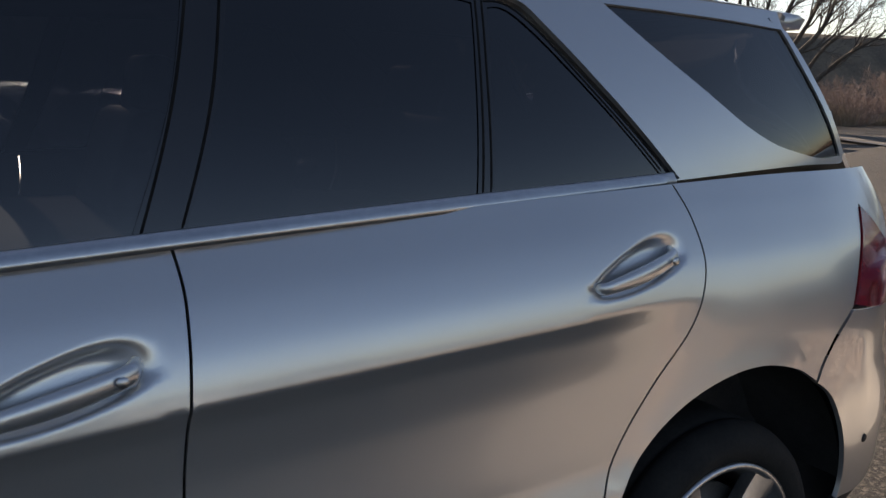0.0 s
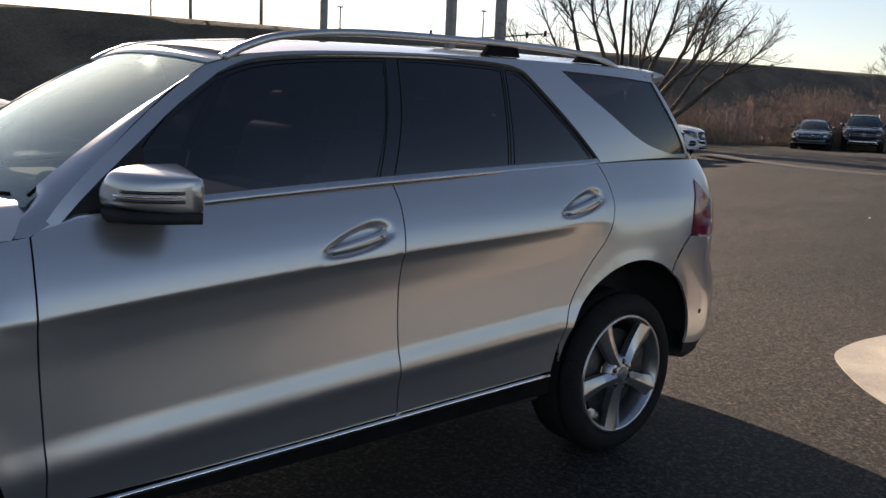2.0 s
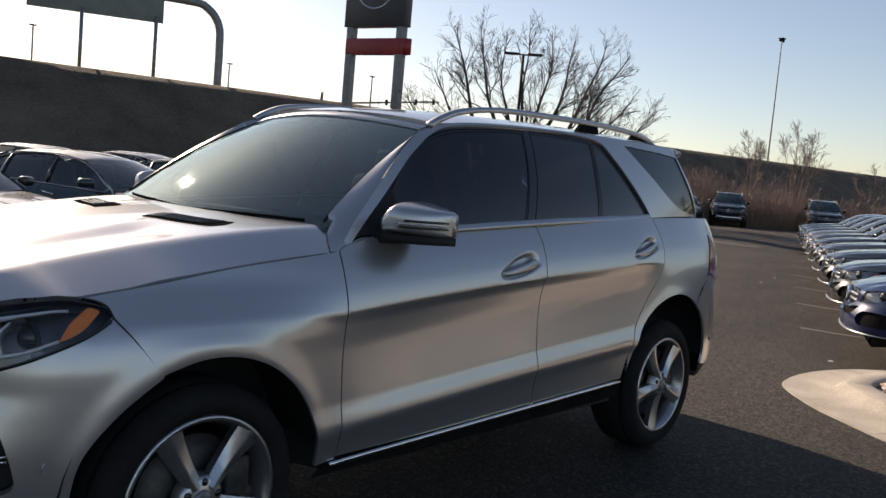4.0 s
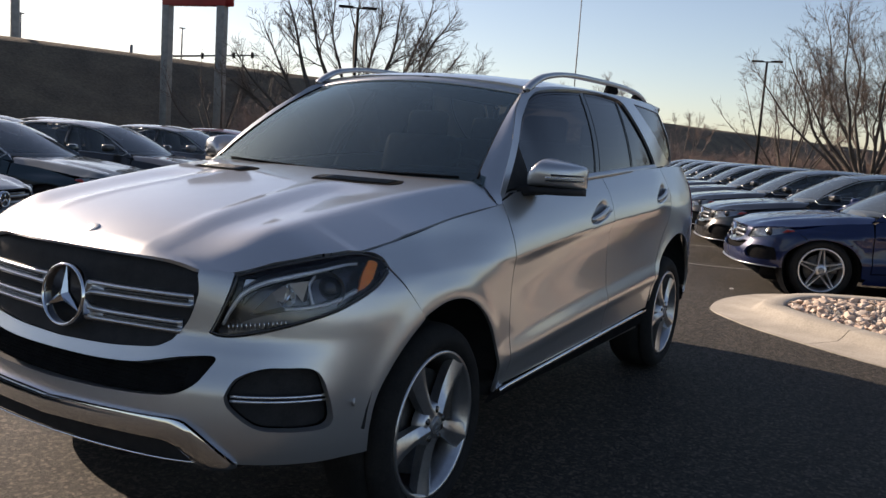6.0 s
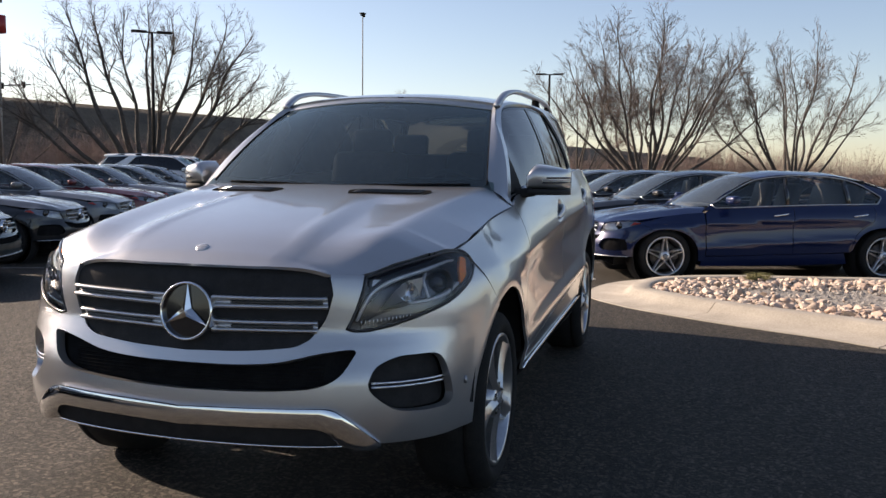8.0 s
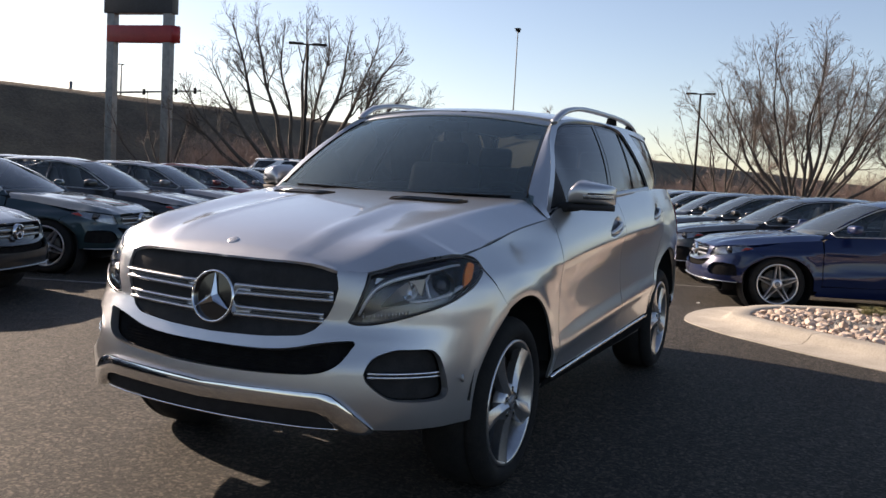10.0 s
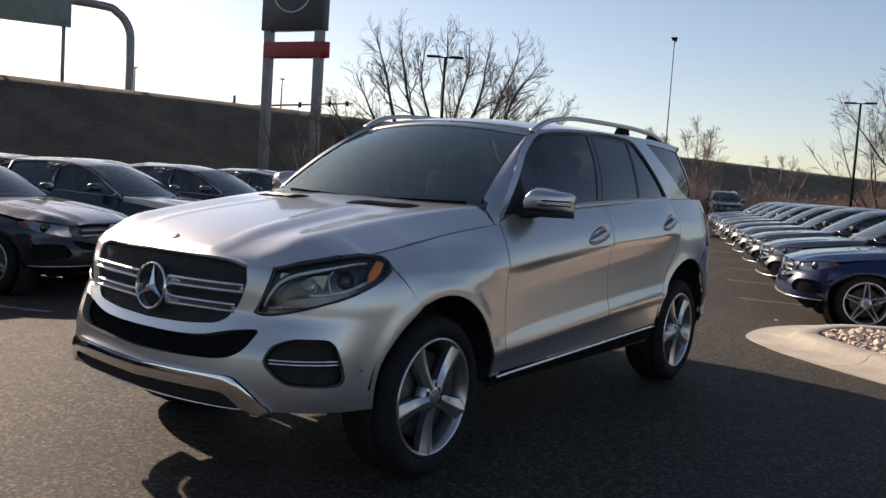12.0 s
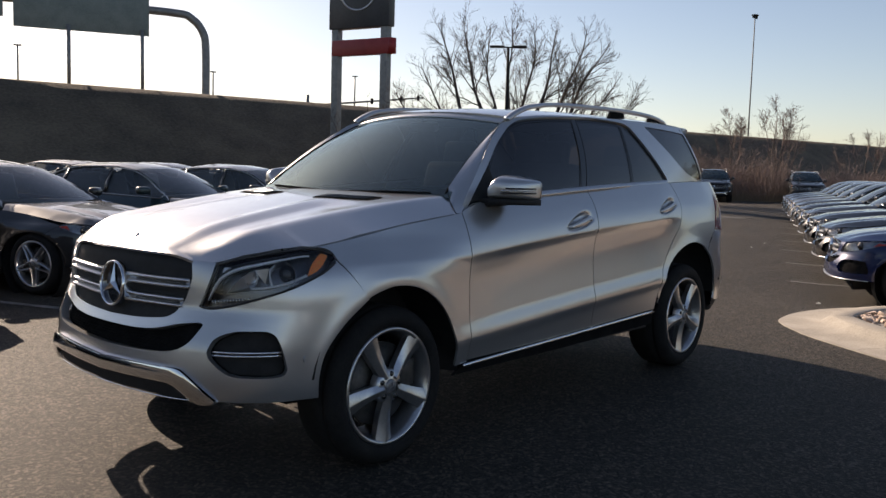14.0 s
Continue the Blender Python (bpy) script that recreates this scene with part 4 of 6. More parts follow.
for sgn in (-1, 1):
    bm = bmesh.new()
    rows = []
    n = 24
    for i in range(1, n + 1):
        v = i / n
        a = Vector(screen(.962 * sgn, v)) + Vector((-.0035, 0, .005))
        # outer edge of the pillar follows the cabin side
        xs = -.90 + (.54) * v
        zc = 1.125 + (1.60 - 1.125) * v + .035 * math.sin(math.pi * v)
        b = Vector(cabin(xs, zc))
        b.y *= -sgn
        rows.append([bm.verts.new(a + (b - a) * f + Vector((-.005, sgn * .005, .005)) * math.sin(math.pi * f)) for f in (0, .25, .5, .75, 1)])
        if i == 1:
            # foot of the pillar, down to the hood and the fender
            p0, p1, p2, p3 = Vector((-.892, sgn * .722, hood(-.892, .722)[2])), Vector(side(-.968, fender_top(-.968))), Vector(side(-.932, 1.117)), Vector(cabin(-.872, 1.142))
            for p in (p1, p2, p3):
                p.y *= -sgn
            rows[-1].append(bm.verts.new(p3))
            rows.insert(0, [bm.verts.new(p0 + (p1 - p0) * f + Vector((-.006, 0, .008)) * math.sin(math.pi * f)) for f in (0, .25, .5, .75, 1)] + [bm.verts.new(p2)])
    for p, q in zip(rows, rows[1:]):
        for j in range(min(len(p), len(q)) - 1):
            bm.faces.new((p[j], p[j + 1], q[j + 1], q[j]))
    part("windscreen_pillar", bm, SILVER, suv)
    bm = bmesh.new()
    rows = []
    for i in range(13):
        v = i / 12
        a = Vector(screen(.97 * sgn, v)) + Vector((.025, -.02 * sgn, -.012))
        b = Vector(cabin(-.86 + .52 * v, 1.13 + .46 * v + .035 * math.sin(math.pi * v)))
        b.y = -sgn * b.y - sgn * .035
        b.x += .03
        rows.append([bm.verts.new(a), bm.verts.new((a + b) / 2 + Vector((.02, -.01 * sgn, 0))), bm.verts.new(b)])
    for p, q in zip(rows, rows[1:]):
        for j in range(2):
            bm.faces.new((p[j], p[j + 1], q[j + 1], q[j]))
    part("pillar_trim", bm, CABIN, suv, "dark pillar trim inside the cabin")
RO = loop([(-.335, -.0), (-.315, -.5), (-.25, -.97)], [(-.25, -1.0), (.3, -1), (1.0, -1), (1.92, -1)], [(1.92, -1), (1.96, -.5), (1.965, 0)], [(1.965, 0), (1.96, .5), (1.92, 1)], [(1.92, 1), (1.0, 1), (.3, 1), (-.25, 1)], [(-.25, .97), (-.315, .5), (-.335, 0)])
SUNROOF = loop([(-.02, -.66), (-.04, 0), (-.02, .66)], [(-.02, .66), (.75, .70)], [(.75, .70), (.75, -.70)])
roof_ob = skin("roof", RO, roof, SILVER, suv, holes=[SUNROOF], gap=.06, depth=.02, seam=0)
skin("sunroof", SUNROOF, lambda a, b: (roof(a, b)[0], roof(a, b)[1], roof(a, b)[2] - .004), TINT, roof_ob, gap=.08, depth=0, seam=.006, label="dark glass sunroof")
for sgn in (-1, 1):
    bm = bmesh.new()
    ctl = [(-.29, .605, roof_edge(-.29) + .010), (-.21, .608, roof_edge(-.21) + .038), (-.08, .612, roof_edge(-.08) + .064), (.2, .612, roof_edge(.2) + .076), (.7, .602, roof_edge(.7) + .074), (1.1, .585, roof_edge(1.1) + .070),
           (1.4, .565, roof_edge(1.4) + .056), (1.58, .555, roof_edge(1.58) + .028), (1.64, .552, roof_edge(1.64))]
    sweep(bm, spline([(x, (y + .004 + .03 * step(.5, 1.6, x)) * sgn, z - .034) for x, y, z in ctl], 6), [(-.014, -.012), (.016, -.012), (.020, .0), (.012, .013), (-.012, .013), (-.020, 0)])
    rail = part("roof_rail", bm, SATIN, suv, "satin silver roof rail")
    for x0, x1, x2, x3 in ((.80, .84, .98, 1.00), (1.34, 1.38, 1.56, 1.60)):
        bm = bmesh.new()
        rows = []
        for e in (-.011, .011):
            y_ = [(float(np.interp(x, [c[0] for c in ctl], [c[1] for c in ctl])) + .004 + .03 * step(.5, 1.6, x) + e) * sgn for x in (x0, x1, x2, x3)]
            h_ = [float(np.interp(x, [c[0] for c in ctl], [c[2] for c in ctl])) - .038 for x in (x1, x2)]
            rows.append([bm.verts.new(v) for v in ((x0, y_[0], roof_edge(x0) - .012), (x1, y_[1], h_[0]), (x2, y_[2], h_[1]), (x3, y_[3], roof_edge(x3) - .012))])
        p, q = rows
        for j in range(4):
            bm.faces.new((p[j], p[(j + 1) % 4], q[(j + 1) % 4], q[j]))
        bm.faces.new(p)
        bm.faces.new(q[::-1])
        part("rail_foot", bm, DULL, rail, "black rail foot", smooth=False)

# tail: hatch, lamps, bumper, spoiler
HATCH = loop([(-.66, 1.30), (-.60, .95), (-.58, .80)], [(-.58, .80), (0, .80), (.58, .80)], [(.58, .80), (.60, .95), (.66, 1.30)], [(.66, 1.30), (0, 1.31), (-.66, 1.30)])
hatch = skin("tailgate", HATCH, tail, SILVER, suv, gap=.05)
skin("rear_window", loop([(0, 1.30), (-.70, 1.295), (-.875, 1.29)], [(-.875, 1.29), (-.86, 1.48), (-.83, 1.66)], [(-.83, 1.66), (0, 1.69), (.83, 1.66)], [(.83, 1.66), (.86, 1.48), (.875, 1.29)], [(.875, 1.29), (.70, 1.295), (0, 1.30)]), lambda c, z: (2.475 - rear_set(z) - .05 * (c / .8) ** 2 - .11 * (c / .8) ** 4, c * .735, z), TINT, hatch, gap=.06, seam=0, label="dark rear window")
bm = bmesh.new()
rows = []
for i in range(21):
    u = -1 + 2 * i / 20
    x, y, z = roof(1.90, u)
    rows.append([bm.verts.new((x - .02, y, z)), bm.verts.new((x + .10 - .03 * abs(u) ** 3, y * 1.0, z - .002)), bm.verts.new((x + .165 - .055 * abs(u) ** 3, y * .99, z - .012)), bm.verts.new((x + .15 - .055 * abs(u) ** 3, y * .98, z - .040)), bm.verts.new((x - .02, y * .97, z - .05))])
for p, q in zip(rows, rows[1:]):
    for j in range(4):
        bm.faces.new((p[j], p[j + 1], q[j + 1], q[j]))
bm.faces.new(rows[0])
bm.faces.new(rows[-1][::-1])
part("roof_spoiler", bm, SILVER, suv)
TL = loop([(1.872, .960), (1.905, 1.05), (1.965, 1.19)], [(1.965, 1.19), (2.02, 1.16), (2.12, 1.10), (2.22, 1.08)], [(2.22, 1.08), (2.30, .99), (2.29, .93)], [(2.29, .93), (2.1, .93), (1.95, .945), (1.872, .960)])
skin("tail_light", TL, raised(side, .004), REDLENS, suv, mirror=True, label="dark red tail light", gap=.03, seam=0)
RBH = loop([(1.71, .79), (1.785, .885), (1.87, .948)], [(1.87, .948), (2.0, .935), (2.15, .925), (2.28, .92)], [(2.28, .92), (2.29, .6), (2.28, .42)], [(2.28, .42), (2.05, .41), (1.89, .435)],
           [(1.89, .435), (1.90, .50), (1.87, .62), (1.79, .735), (1.71, .79)])
skin("rear_bumper", RBH, side, SILVER, suv, mirror=True, gap=.03)
skin("rear_bumper_middle", loop([(-.80, .42), (0, .42), (.80, .42)], [(.80, .42), (.78, .92)], [(.66, .80), (0, .79), (-.66, .80)], [(-.78, .92), (-.80, .42)]), tail, SILVER, suv, gap=.05)
skin("rear_apron", loop([(1.90, .375), (2.1, .35), (2.28, .35)], [(2.28, .35), (2.28, .425)], [(2.28, .425), (2.05, .415), (1.885, .44)]), raised(side, -.006), BLACK, suv, mirror=True, label="black plastic bumper apron")
for sgn in (-1, 1):
    bm = bmesh.new()
    lathe(bm, [(.0005, .003), (.011, .003), (.013, -.003)], 14, Matrix.Translation((2.02, sgn * -(side(2.02, .57)[1]), .57)) @ pose(0, 0, 0, 90 * -sgn))
    part("rear_sensor", bm, BLACK, suv)

# wheels and wheel housings
for hx, arch_z in ((-1.4575, .40), (1.4575, .425)):
    for out in (-1, 1):
        wheel_set(suv, (hx, .895 * out, .357), out, .259, .357, .255, ALLOY)
        bm = bmesh.new()
        m = Matrix.Translation((hx, out * .60, arch_z)) @ (pose(0, 0, 0, 90) if out < 0 else pose(0, 0, 0, -90))
        lathe(bm, [(.452, .30), (.46, .26), (.46, 0), (.02, -.01)], 48, m)
        bmesh.ops.delete(bm, geom=[v for v in bm.verts if v.co.z < .43], context="VERTS")
        part("wheel_housing", bm, BLACK, suv, "black wheel arch liner")

# added black shell, no real part, keeps daylight out of the joints
bm = bmesh.new()
rows = []
for i in range(41):
    x = -1.95 + 4.15 * i / 40
    y = min(at_x(max(min(x, 2.3), -2.2)), .93) - .06
    if abs(abs(x) - 1.4575) < .5:
        y = min(y, .62)
    top = (hood(max(x, -2.2), 0)[2] - .11 if x < -.95 else min(1.12, belt(x) - .09))
    if x < -2.0:
        y *= .8
    rows.append([bm.verts.new(p) for p in ((x, -y, .33), (x, -y * .985, min(top, .86)), (x, -y * .70, top), (x, y * .70, top), (x, y * .985, min(top, .86)), (x, y, .33))])
for p, q in zip(rows, rows[1:]):
    for j in range(5):
        bm.faces.new((p[j], p[j + 1], q[j + 1], q[j]))
# two added boxes stop light leaking through the tail and the nose
box(bm, (.30, 1.30, .62), Matrix.Translation((2.10, 0, .72)), .05)
box(bm, (.26, 1.04, .46), Matrix.Translation((-2.04, 0, .65)), .05)
part("inner_shell", bm, BLACK, suv, "black light-blocking shell added inside the body")

# door mirrors
def mirror_shape(f):
    """Centre and half sizes of the mirror case at f from the door outwards."""
    z0, z1 = 1.185, 1.311 - .034 * f ** 1.5 - .05 * max(0, .22 - f) ** 1.5 / .103
    return .862 + .186 * f, -.575 + .012 * f, .165 * (1 - f ** 2.6) ** .62 + .022, (z0 + z1) / 2, (z1 - z0) / 2 * (1 - .12 * max(0, (f - .9) / .1) ** 2)


for sgn in (-1, 1):
    bm = bmesh.new()
    rows = []
    n, m_ = 20, 28
    for i in range(n + 1):
        y, back_x, deep, cz, hz = mirror_shape(i / n)
        ring_ = []
        for j in range(m_):
            a = 2 * math.pi * j / m_
            ca, sa = math.cos(a), math.sin(a)
            x = back_x - deep * abs(ca) ** .55 if ca > 0 else back_x + .012 * abs(ca) ** .5
            ring_.append(bm.verts.new((x, sgn * y, cz + hz * math.copysign(abs(sa) ** (.6 if sa > 0 else .35), sa))))
        rows.append(ring_)
    for p, q in zip(rows, rows[1:]):
        for j in range(m_):
            bm.faces.new((p[j], p[(j + 1) % m_], q[(j + 1) % m_], q[j]))
    bm.faces.new(rows[0])
    bm.faces.new(rows[-1])
    mir = part("door_mirror", bm, SILVER, suv, "silver door mirror with indicator strip")
    bm = bmesh.new()
    rows = []
    for i in range(13):
        y, back_x, deep, cz, hz = mirror_shape(.02 + .97 * i / 12)
        rows.append([bm.verts.new((x, sgn * y, z)) for x, z in ((back_x + .008, 1.156), (back_x - deep * .97, 1.158), (back_x - deep * .99, 1.186), (back_x + .010, 1.186))])
    for p, q in zip(rows, rows[1:]):
        for j in range(4):
            bm.faces.new((p[j], p[(j + 1) % 4], q[(j + 1) % 4], q[j]))
    bm.faces.new(rows[0])
    bm.faces.new(rows[-1])
    box(bm, (.13, .12, .045), Matrix.Translation((-.675, sgn * .83, 1.165)) @ pose(0, 0, 0, 8 * sgn), .012)
    part("mirror_foot", bm, BLACK, mir, "black mirror base")
    for z, mt in ((1.240, GLOSSBLACK), (1.229, CHROME), (1.218, GLOSSBLACK)):
        bm = bmesh.new()
        pts = []
        for i in range(13):
            y, back_x, deep, cz, hz = mirror_shape((.50 if z > 1.235 else .40) + (.49 if z > 1.235 else .59) * i / 12)
            k = min(.98, abs(z - cz) / hz) ** (1 / (.6 if z > cz else .35))
            pts.append((back_x - deep * math.sqrt(1 - k * k) ** .55 - .0005, sgn * y, z))
        sweep(bm, pts, circle_section(.0050 if mt == GLOSSBLACK else .003, 6))
        part("indicator_strip", bm, mt, mir)
    bm = bmesh.new()
    box(bm, (.006, .15, .085), Matrix.Translation((-.562, sgn * .955, 1.236)), .02, 3)
    part("mirror_glass", bm, CHROME, mir, "mirror glass")

# cabin fittings
bm = bmesh.new()
rows = []
for i in range(15):
    x = -.24 + 2.05 * i / 14
    rows.append([bm.verts.new((x + (.09 * u * u if i == 0 else 0), u * roof_y(x) * .93, roof(x, u)[2] - .035 - .01 * abs(u))) for u in (-1, -.6, -.2, .2, .6, 1)])
for p, q in zip(rows, rows[1:]):
    for j in range(5):
        bm.faces.new((p[j], p[j + 1], q[j + 1], q[j]))
part("headliner", bm, CABIN, suv, "dark cloth headliner")
bm = bmesh.new()
box(bm, (.42, 1.34, .22), Matrix.Translation((-.62, 0, 1.06)), .06, 3)
box(bm, (.30, .40, .08), Matrix.Translation((-.60, -.38, 1.19)), .035, 3)
part("dashboard", bm, CABIN, suv, "dark grey dashboard")
bm = bmesh.new()
lathe(bm, [(.185 + .014 * math.cos(a), .014 * math.sin(a)) for a in [2 * math.pi * k / 8 for k in range(9)]], 32)
rod(bm, (-.17, 0, 0), (.17, 0, 0), .014)
rod(bm, (0, 0, 0), (0, -.17, 0), .014)
bm.transform(Matrix.Translation((-.33, -.38, 1.10)) @ pose(0, 0, 0, 0, 62) @ pose(0, 0, 0, 0, 0, 90))
part("steering_wheel", bm, CABIN, suv, "black steering wheel")
for x, y, w in ((.12, -.38, .50), (.12, .38, .50), (.98, 0, 1.30)):
    bm = bmesh.new()
    box(bm, (.50, w, .16), Matrix.Translation((x, y, .78)), .05, 3)
    box(bm, (.14, w, .62), Matrix.Translation((x + .27, y, 1.08)) @ pose(0, 0, 0, 0, 16), .06, 3)
    for k in ((0,) if w < 1 else (-.4, .4)):
        box(bm, (.09, .26, .17), Matrix.Translation((x + .38, y + k, 1.44)) @ pose(0, 0, 0, 0, 10), .035, 3)
    part("seat", bm, LEATHER, suv, "dark leather seat")
bm = bmesh.new()
box(bm, (.05, .22, .06), Matrix.Translation((-.30, 0, 1.575)) @ pose(0, 0, 0, 0, -20), .02, 3)
rod(bm, (-.30, 0, 1.59), (-.30, 0, 1.66), .012)
part("rear_view_mirror", bm, BLACK, suv, "black rear-view mirror")
for y0, y1 in ((.58, -.05), (.02, -.62)):
    bm = bmesh.new()
    pts = [Vector(screen((y0 + (y1 - y0) * i / 12) / .72, .004 + .012 * math.sin(math.pi * i / 12))) + Vector((-.003, 0, .002)) for i in range(13)]
    sweep(bm, pts, [(-.005, -.003), (.005, -.003), (.002, .003), (-.002, .003)])
    part("wiper", bm, DULL, suv, "black wiper blade")
bm = bmesh.new()
rows = []
for i in range(31):
    u = -.93 + 1.86 * i / 30
    a = Vector(screen(u, .0))
    b = Vector((-1.085 + .185 * u * u, u * .735, hood(-1.08 + .185 * u * u, u * .735)[2] - .012))
    rows.append([bm.verts.new(a + Vector((.03, 0, .004))), bm.verts.new(a + (b - a) * .5 + Vector((0, 0, -.015))), bm.verts.new(b + Vector((-.04, 0, -.01)))])
for p, q in zip(rows, rows[1:]):
    for j in range(2):
        bm.faces.new((p[j], p[j + 1], q[j + 1], q[j]))
part("cowl", bm, BLACK, suv, "black scuttle panel")



# ---------- ground, markings, island ----------
def asphalt_material():
    m, t, p = nodes_of("asphalt")
    v = coords(t)
    fine, grit, wide = noise_tex(t, 130, 3, .7, v), noise_tex(t, 55, 5, .75, v), noise_tex(t, .35, 5, .6, v)
    stretch = t.nodes.new("ShaderNodeMapping")
    stretch.inputs["Rotation"].default_value = (0, 0, radians(-21))
    stretch.inputs["Scale"].default_value = (.18, 1.1, 1)
    t.links.new(v, stretch.inputs["Vector"])
    wear = noise_tex(t, 1.3, 5, .6, stretch.outputs[0])
    mixed = t.nodes.new("ShaderNodeMix")
    mixed.data_type = "RGBA"
    a = ramp(t, grit.outputs["Fac"], (.40, (.0153, .0142, .0126)), (.62, (.064, .058, .050)))
    b = ramp(t, grit.outputs["Fac"], (.40, (.036, .0325, .028)), (.62, (.086, .077, .066)))
    f = ramp(t, wear.outputs["Fac"], (.42, (0, 0, 0)), (.68, (.75, .75, .75)))
    t.links.new(f.outputs[0], mixed.inputs["Factor"])
    t.links.new(a.outputs[0], mixed.inputs["A"])
    t.links.new(b.outputs[0], mixed.inputs["B"])
    big = t.nodes.new("ShaderNodeMix")
    big.data_type, big.blend_type = "RGBA", "MULTIPLY"
    big.inputs["Factor"].default_value = 1
    s = ramp(t, wide.outputs["Fac"], (.3, (.75, .75, .76)), (.7, (1.1, 1.08, 1.05)))
    t.links.new(mixed.outputs["Result"], big.inputs["A"])
    t.links.new(s.outputs[0], big.inputs["B"])
    speck = ramp(t, fine.outputs["Fac"], (.58, (0, 0, 0)), (.68, (1, 1, 1)))
    last = t.nodes.new("ShaderNodeMix")
    last.data_type = "RGBA"
    last.inputs["B"].default_value = (.17, .155, .135, 1)
    chip = add(t, "TexVoronoi", Scale=68.0)
    t.links.new(v, chip.inputs["Vector"])
    cell = ramp(t, chip.outputs["Color"], (.22, (.26, .25, .24)), (.58, (.78, .77, .75)), (.84, (2.7, 2.58, 2.35)))
    chips = t.nodes.new("ShaderNodeMix")
    chips.data_type, chips.blend_type = "RGBA", "MULTIPLY"
    chips.inputs["Factor"].default_value = .9
    t.links.new(big.outputs["Result"], chips.inputs["A"])
    t.links.new(cell.outputs[0], chips.inputs["B"])
    t.links.new(speck.outputs[0], last.inputs["Factor"])
    t.links.new(chips.outputs["Result"], last.inputs["A"])
    t.links.new(last.outputs["Result"], p.inputs["Base Color"])
    p.inputs["Roughness"].default_value = .72
    p.inputs["Specular IOR Level"].default_value = .25
    bump(t, p, fine.outputs["Fac"], 1.0, .017)
    return m


ASPHALT = asphalt_material()
CONCRETE = mottled("kerb_concrete", (.27, .247, .208), (.41, .375, .32), 3.0, .85, fine=60, bumps=.35, dist=.004)
STRIPE = mottled("worn_white_paint", (.05, .047, .043), (.22, .212, .20), 9, .7, fine=80, bumps=.3, dist=.002)


def ground_z(x, y):
    """The lot falls gently towards the rows on both sides of the aisle."""
    dx, dy = x - .86, y - 5.0
    r, s = dx * .9336 + dy * .3584, -dx * .3584 + dy * .9336
    a, b = (x - 6.58) * .9336 + (y + .262) * .3584, (x - 6.58) * .3584 - (y + .262) * .9336
    near = -.08 * step(-1.7, -.8, a) * (1 - step(27, 33, a)) * step(-1.6, .2, b) * (1 - step(14, 18, b))
    return near - .09 * step(-2.6, -.1, s) * (1 - step(15, 18, s)) * step(-13, -9, r) * (1 - step(26, 32, r))


bm = bmesh.new()
bmesh.ops.create_grid(bm, x_segments=300, y_segments=300, size=1)
for v in bm.verts:
    v.co.x, v.co.y = [math.copysign(abs(k) ** 3 * 900 + abs(k) * 30, k) for k in v.co.xy]
    v.co.z = ground_z(v.co.x, v.co.y)
tagged(part("ground", bm, ASPHALT, None, smooth=False), "dark grey asphalt car park surface with worn streaks", "ground", kind="structure")

ISLE = loop([(3.76, -.76), (3.98, -.65), (4.43, -.61), (4.9, -.68), (5.35, -.88), (5.72, -1.25), (6.1, -2.0), (6.35, -3.2), (6.9, -5.2), (7.4, -7.6), (7.2, -8.8), (6.2, -9.3), (3.4, -9.3), (1.9, -8.8),
             (1.45, -7.4), (1.5, -5.6), (1.72, -4.2), (1.98, -3.2), (2.36, -2.62), (2.77, -1.90), (3.27, -1.21), (3.55, -.93), (3.76, -.76)])
ISLE = dense(ISLE, .12)


def isle_ring(d):
    return shrink(ISLE, d)


def band(rings, heights, a, b):
    """A closed strip of the island's rim between two places along it, swept over offset rings."""
    n = len(ISLE)
    bm = bmesh.new()
    rows = []
    for i in range(a, b + 1):
        # open joints between one section and the next
        j, w = (i + 1, .05) if i == a else (i - 1, .05) if i == b else (i, 0)
        rows.append([bm.verts.new((rings[k][i % n][0] * (1 - w) + rings[k][j % n][0] * w, rings[k][i % n][1] * (1 - w) + rings[k][j % n][1] * w, heights[k])) for k in range(len(rings))])
    for p, q in zip(rows, rows[1:]):
        for j in range(len(rings) - 1):
            bm.faces.new((p[j], p[j + 1], q[j + 1], q[j]))
    bm.faces.new(rows[0])
    bm.faces.new(rows[-1])
    return bm


isle = thing("kerbed_island", "kerbed island with a pale concrete gutter and a bed of stones", "traffic island", kind="structure")
offs, hs = (0, .004, .34, .40, .44, .46, .62, .635, .64), (-.12, .008, .018, .052, .088, .099, .103, .093, -.02)
rings = [isle_ring(d) for d in offs]
i, n = 0, len(ISLE)
while i < n:
    j = min(n, i + 21)
    ob = part("kerb_section", band(rings, hs, i, j), CONCRETE, isle, smooth=False)
    for f in ob.data.polygons:
        f.use_smooth = True
    ob.data.set_sharp_from_angle(angle=radians(40))
    i = j
GRAVEL = mottled("fine_gravel", (.16, .15, .14), (.36, .34, .31), 30, .9, fine=140, bumps=.9, dist=.012)
bm = bmesh.new()
face = bm.faces.new([bm.verts.new((*p, .062)) for p in isle_ring(.60)])
part("gravel_bed", bm, GRAVEL, isle, "grey gravel bed", smooth=False)


